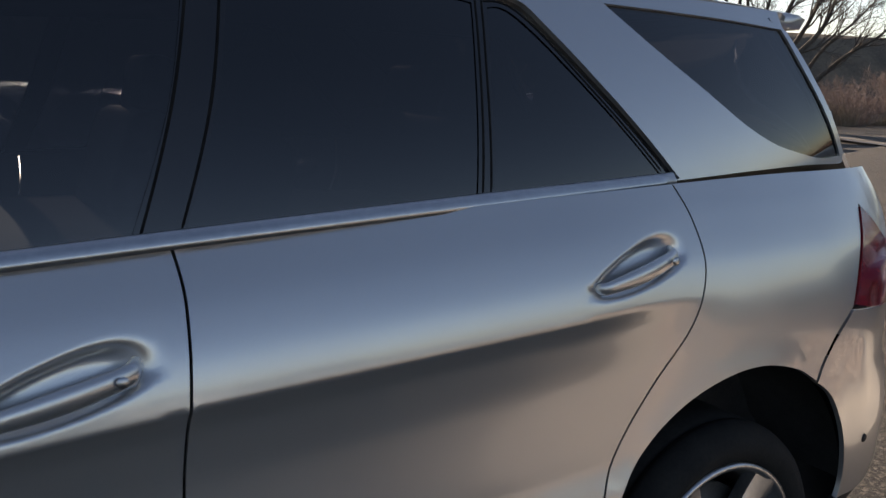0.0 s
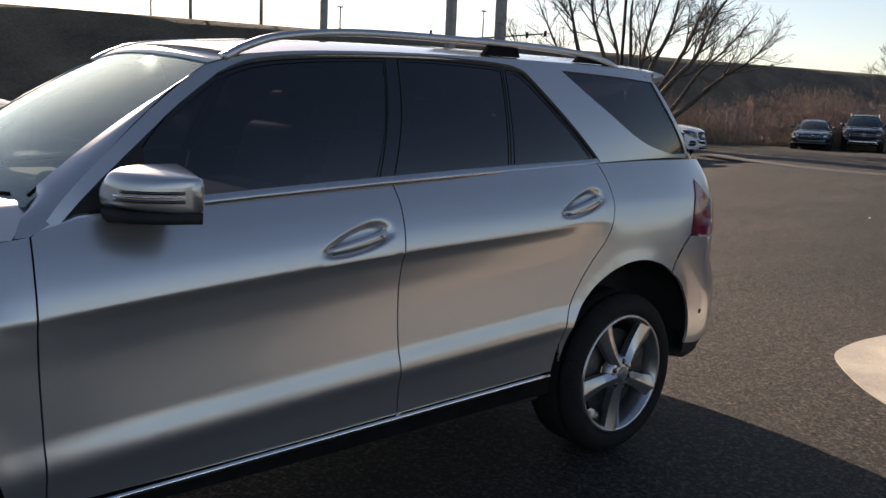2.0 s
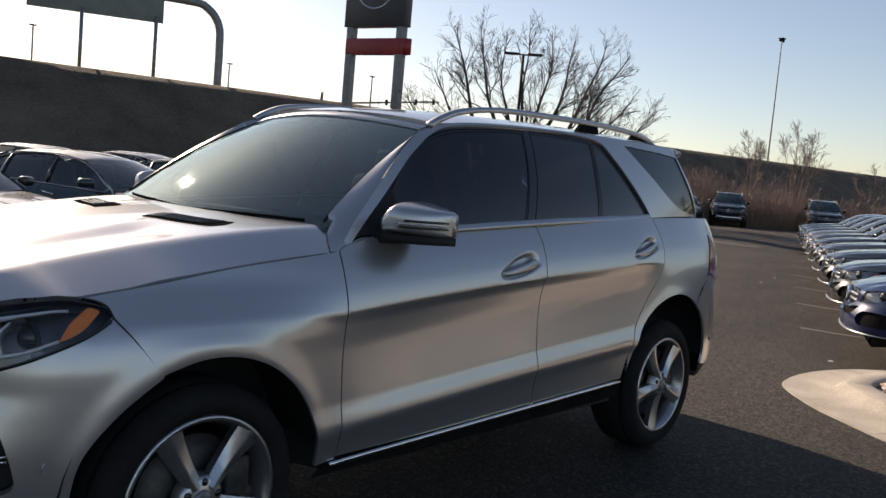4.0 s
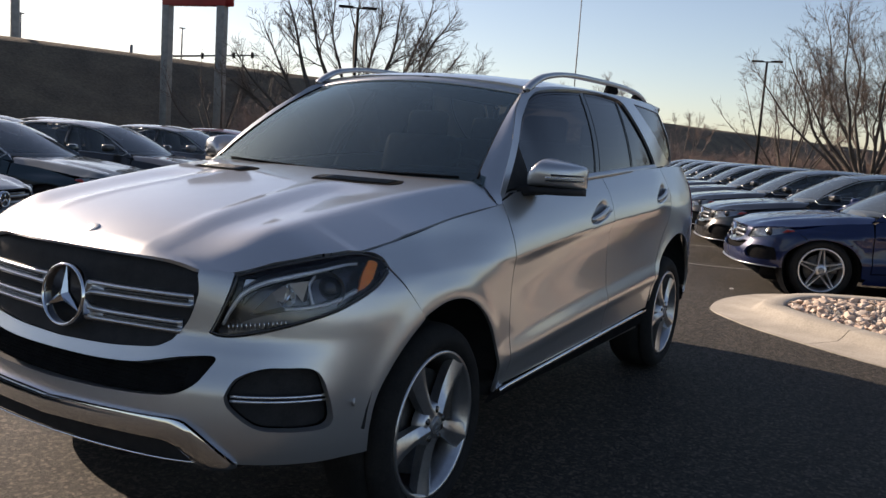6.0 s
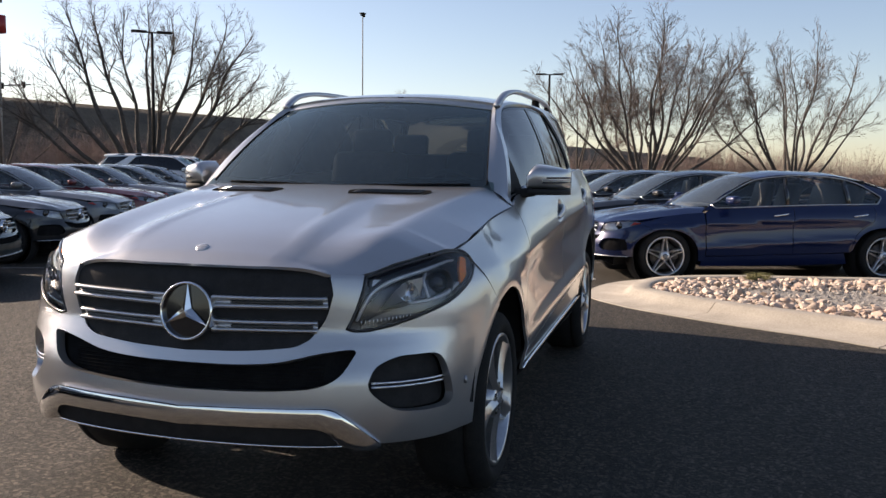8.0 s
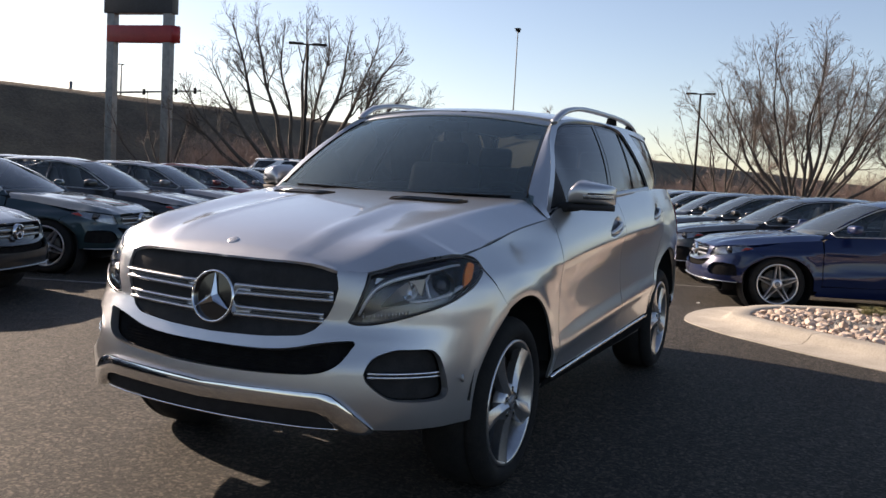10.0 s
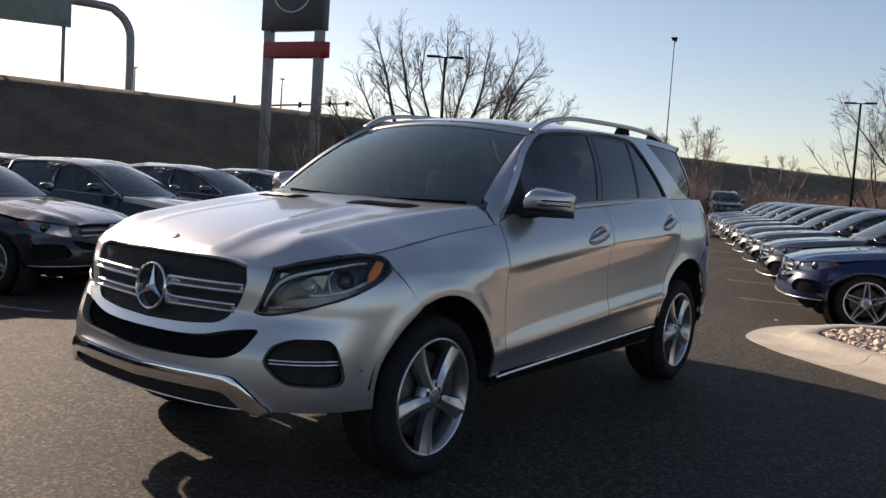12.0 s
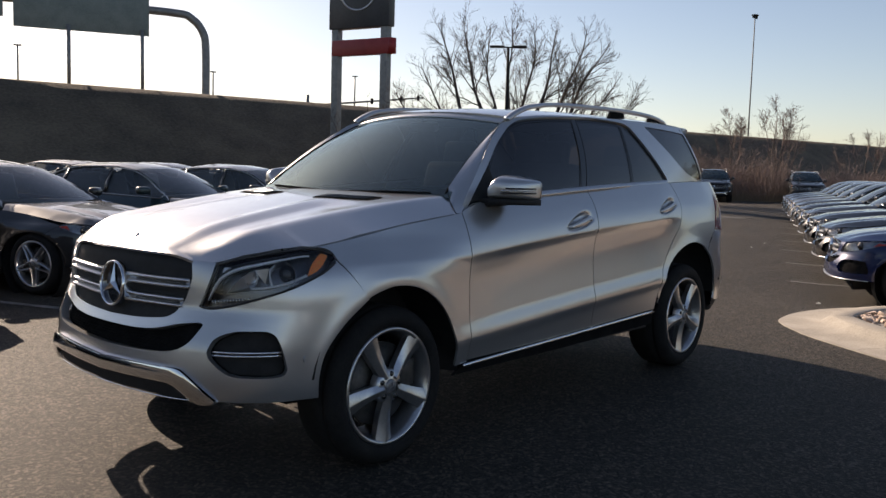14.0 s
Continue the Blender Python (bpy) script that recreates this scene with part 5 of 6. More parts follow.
def stripe(a, b, w=.10):
    bm = bmesh.new()
    a, b = Vector(a), Vector(b)
    d = (b - a).normalized()
    s = Vector((-d.y, d.x)) * w / 2
    n = 14
    rows = []
    for i in range(n + 1):
        p = a + (b - a) * i / n
        k = 1 + .08 * math.sin(i * 2.3)
        rows.append([bm.verts.new((*(p + s * k * e), .006 + ground_z(*(p + s * k * e)))) for e in (-1, 1)])
    for p, q in zip(rows, rows[1:]):
        bm.faces.new((p[0], p[1], q[1], q[0]))
    return tagged(part("parking_line", bm, STRIPE, None, smooth=False), "worn white painted parking line", "road marking", "parking lines", "structure")


MARKER = mottled("red_marker", (0.75, 0.05, 0.03), (0.9, 0.10, 0.05), 60, 0.25, bumps=0.2, dist=0.002, coat=0.5)
CARGLASS = pane_glass("car_glass", (0.72, 0.75, 0.74), 0.015, 1.6, film_amount=0.05)


# ---------- sedans: the SUV's lower body, lowered and narrowed, under a sedan cabin ----------
def low_z(z):
    return pw(z, 0, 0, .24, .17, .40, .335, .83, .665, .95, .732, 1.0, .762, 1.1, .848, 1.2, .925, 1.3, .975, 1.5, 1.1)


def lowered(f):
    def g(a, b):
        x, y, z = f(a, b)
        return x * .965, y * .965, low_z(z)
    return g


def belt2(x):
    return low_z(belt(x / .965))


def roof2(x):
    return pw(x, -.45, 1.235, -.1, 1.342, .3, 1.385, .8, 1.375, 1.15, 1.325, 1.5, 1.235, 1.95, 1.085)


def cabin2(x, z):
    b, t = belt2(x), roof2(x) - .05
    f = (z - b) / max(t - b, .05)
    by = belt_y(x / .965) * .965
    ry = pw(x, -.4, .51, .3, .555, 1.0, .54, 2.0, .56)
    return x, -(by + (ry - by) * f + .02 * (1 - (2 * f - 1) ** 2)), z


def screen2(u, v):
    a = u * u
    return ((-.97 + .16 * a) * (1 - v) + (-.24 + .08 * a) * v, u * (.70 * (1 - v) + .52 * v),
            (.915 + .02 * a) * (1 - v) + (1.325 - .04 * a) * v + .03 * (1 - (2 * v - 1) ** 2))


def top2(x, u):
    w = pw(x, -.4, .51, .3, .555, 1.0, .54, 2.0, .56)
    return x, u * w, roof2(x) - .05 * abs(u) ** 2.4


def deck2(x, y):
    return x, y, 1.085 - .10 * step(2.0, 2.5, x) - .10 * (abs(y) / .7) ** 3


FOG2 = loop([(-.63, .535), (-.655, .60), (-.70, .645)], [(-.70, .645), (-.84, .655), (-1.0, .640)], [(-1.0, .640), (-1.035, .56), (-1.045, .475)], [(-1.045, .475), (-.85, .465), (-.68, .475), (-.63, .535)])


def sedan(name, label, mat):
    """A four-door sedan with its front at -x, its left at -y."""
    car = thing(name, label, "car")
    S, N, H = lowered(side), lowered(nose), lowered(hood)

    def n_in(d):
        return raised(N, -d, True)
    skin("front_fender", loop([(-1.645, .80), (-1.775, .955)], [(-1.775, .958), (-1.36, 1.068), (-.945, 1.115)], [(-.945, 1.115), (-.94, .6), (-.93, .33)], [(-1.02, .33)] + ARCH_F[::-1]), S, mat, car, mirror=True, gap=.06)
    for nm, poly in (("front_door", FD), ("rear_door", RD)):
        doors = skin(nm, poly, S, mat, car, mirror=True, gap=.06, seam=.004)
        for d, out in zip(doors, (-1, 1)):
            hx = .04 if nm == "front_door" else 1.06
            bm = bmesh.new()
            sweep(bm, [(hx - .09 + .02 * i, -out * (S(hx, 1.07)[1] - .004 - .016 * math.sin(math.pi * i / 9)), low_z(1.075) + .003 * i) for i in range(10)], circle_section(.011, 6))
            part("door_handle", bm, CHROME, d, "chrome door handle")
    skin("quarter_panel", loop(R_EDGE, [(1.275, belt(1.275)), (1.6, 1.34), (2.1, 1.42), (2.3, 1.40)], [(2.3, 1.40), (2.3, .9), (2.28, .40)], [(2.28, .40), (1.9, .40)], ARCH_R[::-1]), S, mat, car, mirror=True, gap=.07)
    skin("sill", loop([(-1.0, .27), (.95, .30)], [(.95, .30), (.90, .45)], [(.90, .44), (-.95, .385)]), S, mat, car, mirror=True, gap=.08)
    skin("hood", HOOD_FULL, H, mat, car, gap=.06, depth=.02)
    bump_ = skin("front_bumper", BUMPER, N, mat, car, holes=[LOWGR, FOG2, flipped(FOG2)], gap=.05, flip=True, depth=.03, seam=0)
    gr = skin("radiator_grille", GRILLE, n_in(.03), GLOSSBLACK, car, flip=True, depth=0, seam=0, gap=.08, label="black radiator grille with chrome louvres")
    for z in (.755, .835):
        for sgn in (-1, 1):
            bm = bmesh.new()
            sweep(bm, [n_in(.012)(sgn * (.10 + .36 * i / 8), z) for i in range(9)], [(-.012, -.010), (.012, -.010), (.012, .010), (-.012, .010)])
            part("louvre", bm, SATIN, gr)
    bm = bmesh.new()
    m = Matrix.Translation((N(0, .80)[0] - .015, 0, low_z(.80))) @ pose(0, 0, 0, 0, -90)
    lathe(bm, [(.062, 0), (.062, .012), (.074, .012), (.076, -.02)], 24, m)
    for i in range(3):
        a = 2 * math.pi * i / 3
        rod(bm, m @ Vector((0, 0, .008)), m @ Vector((.066 * math.cos(a), .066 * math.sin(a), .006)), .012, .003, 6)
    part("emblem", bm, CHROME, gr, "round chrome emblem")
    skin("lower_grille", LOWGR, n_in(.04), DULL, bump_, flip=True, depth=0, seam=0, gap=.08)
    for poly, sgn in ((FOG2, -1), (flipped(FOG2), 1)):
        skin("air_inlet", poly, n_in(.03), DULL, bump_, flip=True, depth=0, seam=0, gap=.06)
    chin = loop([(0, .496), (-.36, .508), (-.53, .508)], [(-.53, .508), (-.62, .44), (-.70, .386)], [(-.70, .386), (-.3, .376), (0, .372)])
    skin("bumper_chin", chin + [(-a, b) for a, b in chin[::-1] if a < -1e-6], N, mat, bump_, flip=True, depth=.03, seam=0, gap=.06)
    bm = bmesh.new()
    sweep(bm, [raised(N, .004, True)(-1.05 + 2.1 * i / 30, .388) for i in range(31)], [(-.008, -.0045), (.008, -.0045), (.008, .0045), (-.008, .0045)])
    part("splitter", bm, SATIN, bump_, "silver bumper splitter")
    for sgn in (-1, 1):
        poly = HL if sgn < 0 else flipped(HL)
        lamp = skin("headlight", poly, n_in(.002), LENS, car, flip=True, depth=.01, seam=.003, gap=.06, label="clear headlamp with a red-amber marker")
        skin("lamp_housing", poly, n_in(.020), LAMPSILVER, lamp, flip=True, depth=0, seam=0, gap=.06)
        am = loop([(-1.06, .90), (-1.135, .97)], [(-1.135, .97), (-1.225, .955)], [(-1.215, .94), (-1.06, .895)])
        skin("side_marker", am if sgn < 0 else flipped(am), n_in(.008), MARKER, lamp, flip=True, depth=0, gap=.05, seam=0)
        p = Vector(n_in(.014)(sgn * .86, .885))
        bm = bmesh.new()
        lathe(bm, [(.0005, .02), (.03, .012), (.036, 0), (.046, .01), (.05, -.02)], 18, Matrix.Translation(p) @ pose(0, 0, 0, 0, -90) @ pose(0, 0, 0, -20 * sgn))
        part("projector", bm, GLOSSBLACK, lamp)
    # cabin
    g = loop([(-.80, .955), (-.5, 1.125), (-.2, 1.285), (0, 1.335)], [(0, 1.335), (.35, 1.368), (.75, 1.355), (1.0, 1.315)], [(1.0, 1.315), (1.2, 1.24), (1.42, 1.08)], [(1.42, 1.06), (1.35, belt2(1.35) + .012)],
             [(1.35, belt2(1.35) + .012), (.5, belt2(.5) + .012), (-.75, belt2(-.75) + .012)])
    o = loop([(-.90, .885), (-.62, 1.085), (-.36, 1.245)], [(-.30, 1.27), (-.1, roof2(-.1) - .05), (.3, roof2(.3) - .05), (.8, roof2(.8) - .05), (1.15, roof2(1.15) - .05), (1.5, roof2(1.5) - .05), (1.86, roof2(1.86) - .05)],
             [(1.86, 1.07), (1.86, belt2(1.86) - .01)], [(1.8, belt2(1.8) - .008), (.5, belt2(.5) - .006), (-.8, belt2(-.8) - .006), (-.90, .88)])
    g, o = ([(x, .95 + (z - .95) * .885 if z > .95 else z) for x, z in k] for k in (g, o))
    skin("pillar_panel", o, cabin2, mat, car, holes=[g], mirror=True, gap=.06, depth=.02, seam=0)
    skin("side_glass", g, raised(cabin2, -.012), CARGLASS, car, mirror=True, gap=.09, depth=0, seam=0, label="tinted side windows")
    for out in (-1, 1):
        bm = bmesh.new()
        sweep(bm, [(p[0], p[1] * -out, p[2]) for p in (raised(cabin2, .004)(a, b) for a, b in dense(g, .12))], [(-.007, -.006), (.007, -.006), (.007, .006), (-.007, .006)], closed=True)
        part("window_trim", bm, SATIN, car, "bright trim round the side windows")
        for x0, x1 in ((.16, .20), (.96, .98)):
            bm = bmesh.new()
            pts = [cabin2(x0 + (x1 - x0) * k, belt2(.1) + .02 + (1.295 - .97) * k) for k in (0, .5, 1)]
            sweep(bm, [(p[0], p[1] * -out, p[2]) for p in pts], [(-.025, -.008), (.025, -.008), (.025, .008), (-.025, .008)], up=(0, out, 0))
            part("centre_pillar", bm, GLOSSBLACK, car)
        bm = bmesh.new()
        box(bm, (.12, .19, .105), Matrix.Translation((-.60, out * .93, 1.015)) @ pose(0, 0, 0, 0, 0, -14 * out), .04, 3)
        rod(bm, (-.60, out * .80, .975), (-.60, out * .90, 1.0), .025, .02, 8)
        part("door_mirror", bm, mat, car)
    skin("windscreen", dense([(-1, 0), (1, 0), (.99, 1), (-.99, 1)], .2), screen2, CARGLASS, car, flip=True, depth=.004, seam=0, gap=.15, label="windscreen")
    skin("roof", loop([(-.25, 0), (-.235, -.5), (-.17, -1)], [(-.17, -1), (.4, -1), (1.05, -1)], [(1.05, -1), (1.10, 0), (1.05, 1)], [(1.05, 1), (.4, 1), (-.17, 1)], [(-.17, 1), (-.235, .5), (-.25, 0)]), top2, mat, car, gap=.1, depth=.01, seam=0)
    skin("rear_window", loop([(1.05, -1), (1.10, 0), (1.05, 1)], [(1.05, 1), (1.88, 1)], [(1.88, 1), (1.9, 0), (1.88, -1)]), top2, CARGLASS, car, gap=.12, depth=0, seam=.01)
    skin("boot_lid", [(1.84, -.70), (2.33, -.64), (2.38, 0), (2.33, .64), (1.84, .70), (1.88, 0)], deck2, mat, car, gap=.1, depth=.05, seam=0)
    skin("tail_panel", loop([(-1.0, .35), (0, .35), (1.0, .35)], [(1.0, .35), (.9, 1.40)], [(.9, 1.40), (0, 1.42), (-.9, 1.40)], [(-.9, 1.40), (-1.0, .35)]), lowered(lambda c, z: (tail(c, .6)[0], tail(c, z)[1], z)), mat, car, gap=.12, seam=0)
    for sgn in (-1, 1):
        bm = bmesh.new()
        rows = []
        for i in range(9):
            v = i / 8
            a = Vector(screen2(.985 * sgn, v))
            b = Vector(cabin2(-.90 + .60 * v, .885 + (1.225 - .885) * v + .03 * math.sin(math.pi * v)))
            b.y *= -sgn
            rows.append([bm.verts.new(a + (b - a) * f) for f in (0, .5, 1)])
        for p, q in zip(rows, rows[1:]):
            for j in range(2):
                bm.faces.new((p[j], p[j + 1], q[j + 1], q[j]))
        part("windscreen_pillar", bm, mat, car)
    for hx, az in ((-1.4575, .335), (1.4575, .355)):
        for out in (-1, 1):
            wheel_set(car, (hx * .965, .875 * out, .326), out, .235, .326, .22, DARKALLOY, twin=True)
            bm = bmesh.new()
            lathe(bm, [(.40, .30), (.41, .2), (.41, 0), (.02, -.01)], 28, Matrix.Translation((hx * .965, out * .58, az - .02)) @ (pose(0, 0, 0, 90) if out < 0 else pose(0, 0, 0, -90)))
            part("wheel_housing", bm, BLACK, car)
    # added black shell that stops light passing through the hollow body
    bm = bmesh.new()
    rows = []
    for i in range(25):
        x = -2.0 + 4.2 * i / 24
        y = .56 if abs(abs(x) - 1.41) < .47 else .82
        if x < -1.9:
            y *= .85
        t = .66 if x < -1.0 else .84
        rows.append([bm.verts.new(p) for p in ((x, -y, .20), (x, -y, t), (x, y, t), (x, y, .20))])
    for p, q in zip(rows, rows[1:]):
        for j in range(4):
            bm.faces.new((p[j], p[(j + 1) % 4], q[(j + 1) % 4], q[j]))
    part("inner_shell", bm, BLACK, car)
    for x, y, w in ((.15, -.36, .48), (.15, .36, .48), (1.0, 0, 1.2)):
        bm = bmesh.new()
        box(bm, (.12, w, .50), Matrix.Translation((x + .2, y, .98)) @ pose(0, 0, 0, 0, 16), .05)
        for k in ((0,) if w < 1 else (-.36, .36)):
            box(bm, (.08, .24, .14), Matrix.Translation((x + .3, y + k, 1.20)), .03)
        part("seat", bm, LEATHER, car, "dark seat")
    bm = bmesh.new()
    box(bm, (.34, 1.2, .16), Matrix.Translation((-.62, 0, .86)), .05)
    part("dashboard", bm, CABIN, car)
    return car


def recolour(car, old, fresh):
    for o in (car, *car.children_recursive):
        if o.type == "MESH":
            for s in o.material_slots:
                if s.material == old:
                    s.link = "OBJECT"
                    s.material = fresh


DARKALLOY = mottled("machined_alloy", (0.50, 0.50, 0.51), (0.68, 0.68, 0.69), 14, 0.3, 0.9, bumps=0.02, coat=0.5)
NAVY = paint("navy_paint", (0.004, 0.012, 0.055), 0.15, 0.33)
GRAPHITE = paint("graphite_paint", (0.022, 0.023, 0.025), 0.25, 0.3)
JET = paint("black_paint", (0.005, 0.005, 0.006), 0.0, 0.3)
STEEL = paint("steel_grey_paint", (0.13, 0.133, 0.14), 0.6, 0.32)
WHITE = paint("white_paint", (0.74, 0.75, 0.76), 0.0, 0.35)
MAROON = paint("maroon_paint", (0.10, 0.010, 0.014), 0.5, 0.36)
TEAL = paint("dark_teal_paint", (0.015, 0.035, 0.042), 0.5, 0.36)

ROW = Vector((math.cos(radians(21)), math.sin(radians(21)), 0))
FACE_R, FACE_L = 111.0, 291.0
blue = sedan("sedan", "dark blue sedan parked beside the planted island", NAVY)
COLOURS = {"navy": NAVY, "graphite": GRAPHITE, "black": JET, "steel grey": STEEL, "white": WHITE, "maroon": MAROON, "dark teal": TEAL}


def park(x, y, heading):
    """Pose of a car whose nose points along heading, for a nose point x, y."""
    d = Vector((math.cos(radians(heading)), math.sin(radians(heading)), 0))
    c = Vector((x, y, 0)) - d * 2.22
    return pose(c.x, c.y, ground_z(c.x, c.y), 0, 0, heading - 180)


RIGHT_NOSE, LEFT_NOSE, GAP = Vector((6.58, -.262, 0)), Vector((.86, 5.0, 0)), 2.75
blue.matrix_basis = park(*RIGHT_NOSE.xy, FACE_R)
tagged(blue, group="cars in the row beside the island")


def copy_sedan(m, colour, label, group):
    c = copy_thing(blue, m)
    tagged(c, label, "car", group)
    recolour(c, NAVY, COLOURS[colour])
    return c


for k, colour in enumerate(("black", "black", "graphite", "black", "graphite", "steel grey", "black", "graphite", "black"), 1):
    p = RIGHT_NOSE + ROW * (GAP * k)
    copy_sedan(park(p.x, p.y, FACE_R), colour, colour + " sedan parked in a row across the aisle", "cars in the row beside the island")
for k, colour in zip(range(-2, 8), ("graphite", "graphite", "graphite", "dark teal", "graphite", "steel grey", "maroon", "steel grey", "graphite", "black")):
    p = LEFT_NOSE + ROW * (GAP * k)
    copy_sedan(park(p.x, p.y, FACE_L), colour, colour + " sedan parked nose out along the aisle", "cars in the row facing the SUV")
back = Vector((math.cos(radians(FACE_R)), math.sin(radians(FACE_R)), 0))
for k, colour in zip(range(-2, 5), ("graphite", "steel grey", "graphite", "black", "steel grey", "graphite", "black")):
    p = LEFT_NOSE + ROW * (GAP * k + .6) + back * 9.6
    copy_sedan(park(p.x, p.y, FACE_R), colour, colour + " sedan parked tail to tail behind the front row", "cars in the second row")


def copy_suv(x, y, heading, mat, colour, group, where):
    d = Vector((math.cos(radians(heading)), math.sin(radians(heading)), 0))
    c = Vector((x, y, 0)) - d * 2.33
    s = copy_thing(suv, pose(c.x, c.y, ground_z(c.x, c.y), 0, 0, heading - 180))
    tagged(s, colour + " SUV " + where, "car", group)
    recolour(s, SILVER, mat)
    return s


for k in (8, 9):
    p = LEFT_NOSE + ROW * (GAP * k + .2)
    copy_suv(p.x, p.y, FACE_L, WHITE, "white", "cars in the row facing the SUV", "parked at the far end of the row")
for x, y, mat, colour in ((39.0, 15.5, JET, "black"), (42.6, 11.9, GRAPHITE, "graphite")):
    copy_suv(x, y, 205, mat, colour, "cars by the thicket", "parked facing the lot before the brown thicket")
copy_sedan(park(37.3, 17.1, 205), "dark teal", "dark teal sedan parked facing the lot before the brown thicket", "cars by the thicket")

# an unseen row added behind the walk, to be mirrored in the SUV's flank
for k, colour in enumerate(("white", "steel grey", "white", "graphite", "white", "steel grey")):
    p = Vector((-7.5, -17.5, 0)) + ROW * (GAP * k)
    copy_sedan(park(p.x, p.y, FACE_R), colour, colour + " sedan added out of view for the SUV's flank to mirror", "cars across the lot")


# ---------- parking lines ----------
for k in range(-2, 10):
    p = LEFT_NOSE + ROW * (GAP * (k + .5))
    d = Vector((math.cos(radians(FACE_L)), math.sin(radians(FACE_L)), 0))
    a, b = p + d * .35, p - d * 4.8
    stripe(a.xy, b.xy)
for k in range(0, 12):
    p = RIGHT_NOSE + ROW * (GAP * (k + .5))
    d = Vector((math.cos(radians(FACE_R)), math.sin(radians(FACE_R)), 0))
    a, b = p + d * .35, p - d * 4.8
    stripe(a.xy, b.xy)

# drainage channel across the end of the aisle: a tarred joint beside a worn concrete pan
TAR = mottled("tar_joint", (.008, .008, .008), (.018, .017, .016), 5, .6, fine=50, bumps=.2, dist=.003)
PAN = mottled("worn_channel", (.055, .049, .042), (.095, .085, .073), 2, .85, fine=40, bumps=.3, dist=.004)
for nm, w0, w1, mat, lab in (("channel_joint", -.30, .04, TAR, "dark tarred joint in the asphalt"), ("channel_pan", .06, .62, PAN, "worn grey drainage channel across the aisle")):
    bm = bmesh.new()
    ctl = spline([(26.6, 15.6), (24.9, 13.2), (23.6, 10.6), (23.2, 8.6), (23.3, 7.3)], 6)
    rows = []
    for (x, y), (x2, y2) in zip(ctl, ctl[1:]):
        k = Vector((y2 - y, x - x2, 0)).normalized() * -1
        rows.append([bm.verts.new(Vector((x, y, .005)) + k * w) for w in (w0, w1)])
    for p, q in zip(rows, rows[1:]):
        bm.faces.new((p[0], p[1], q[1], q[0]))
    tagged(part(nm, bm, mat, None, smooth=False), lab, "pavement", kind="structure")

# ---------- embankment ----------
EYE0 = Vector((-4.19, -3.56, 0))


def spot(heading, dist, z=0.0):
    return Vector((EYE0.x + dist * math.cos(radians(heading)), EYE0.y + dist * math.sin(radians(heading)), z))


DRYGRASS = mottled("dry_grass_slope", (.055, .043, .030), (.15, .115, .075), .35, .95, fine=6, bumps=.8, dist=.08)
bm = bmesh.new()
along, up_ = Vector((math.cos(radians(-11)), math.sin(radians(-11)), 0)), Vector((math.cos(radians(79)), math.sin(radians(79)), 0))
prof = [(46.3, -.05), (48, .90), (50.5, 2.48), (53, 4.08), (55, 5.32), (56, 5.82), (57, 5.88), (75, 5.9), (100, 5.9)]
rows = []
for i in range(161):
    s = -200 + 3.1 * i
    rows.append([bm.verts.new(EYE0 + along * s + up_ * (d + .5 * noise.noise((s * .07, d * .2, 3)) * (0 < h < 5.8)) + Vector((0, 0, h + (.22 * noise.noise((s * .15, d * .5, 0)) if 0 < h < 5.8 else 0)))) for d, h in prof])
for p, q in zip(rows, rows[1:]):
    for j in range(len(prof) - 1):
        bm.faces.new((p[j], p[j + 1], q[j + 1], q[j]))
tagged(part("embankment", bm, DRYGRASS, None), "brown grassed highway embankment in shade", "embankment", kind="structure")

# ---------- trees ----------
BARK = mottled("bark", (.052, .044, .038), (.115, .096, .082), 6, .9, fine=60, bumps=.6, dist=.02)
TWIG = mottled("twigs", (.085, .067, .058), (.155, .122, .105), 8, .9, bumps=0)


def prism(verts, faces, a, b, r0, r1, n):
    d = b - a
    if d.length < 1e-5:
        return
    q = d.to_track_quat("Z", "Y")
    k = len(verts)
    for p, r in ((a, r0), (b, r1)):
        for i in range(n):
            w = 2 * math.pi * i / n
            verts.append(p + q @ Vector((r * math.cos(w), r * math.sin(w), 0)))
    for i in range(n):
        faces.append((k + i, k + (i + 1) % n, k + n + (i + 1) % n, k + n + i))


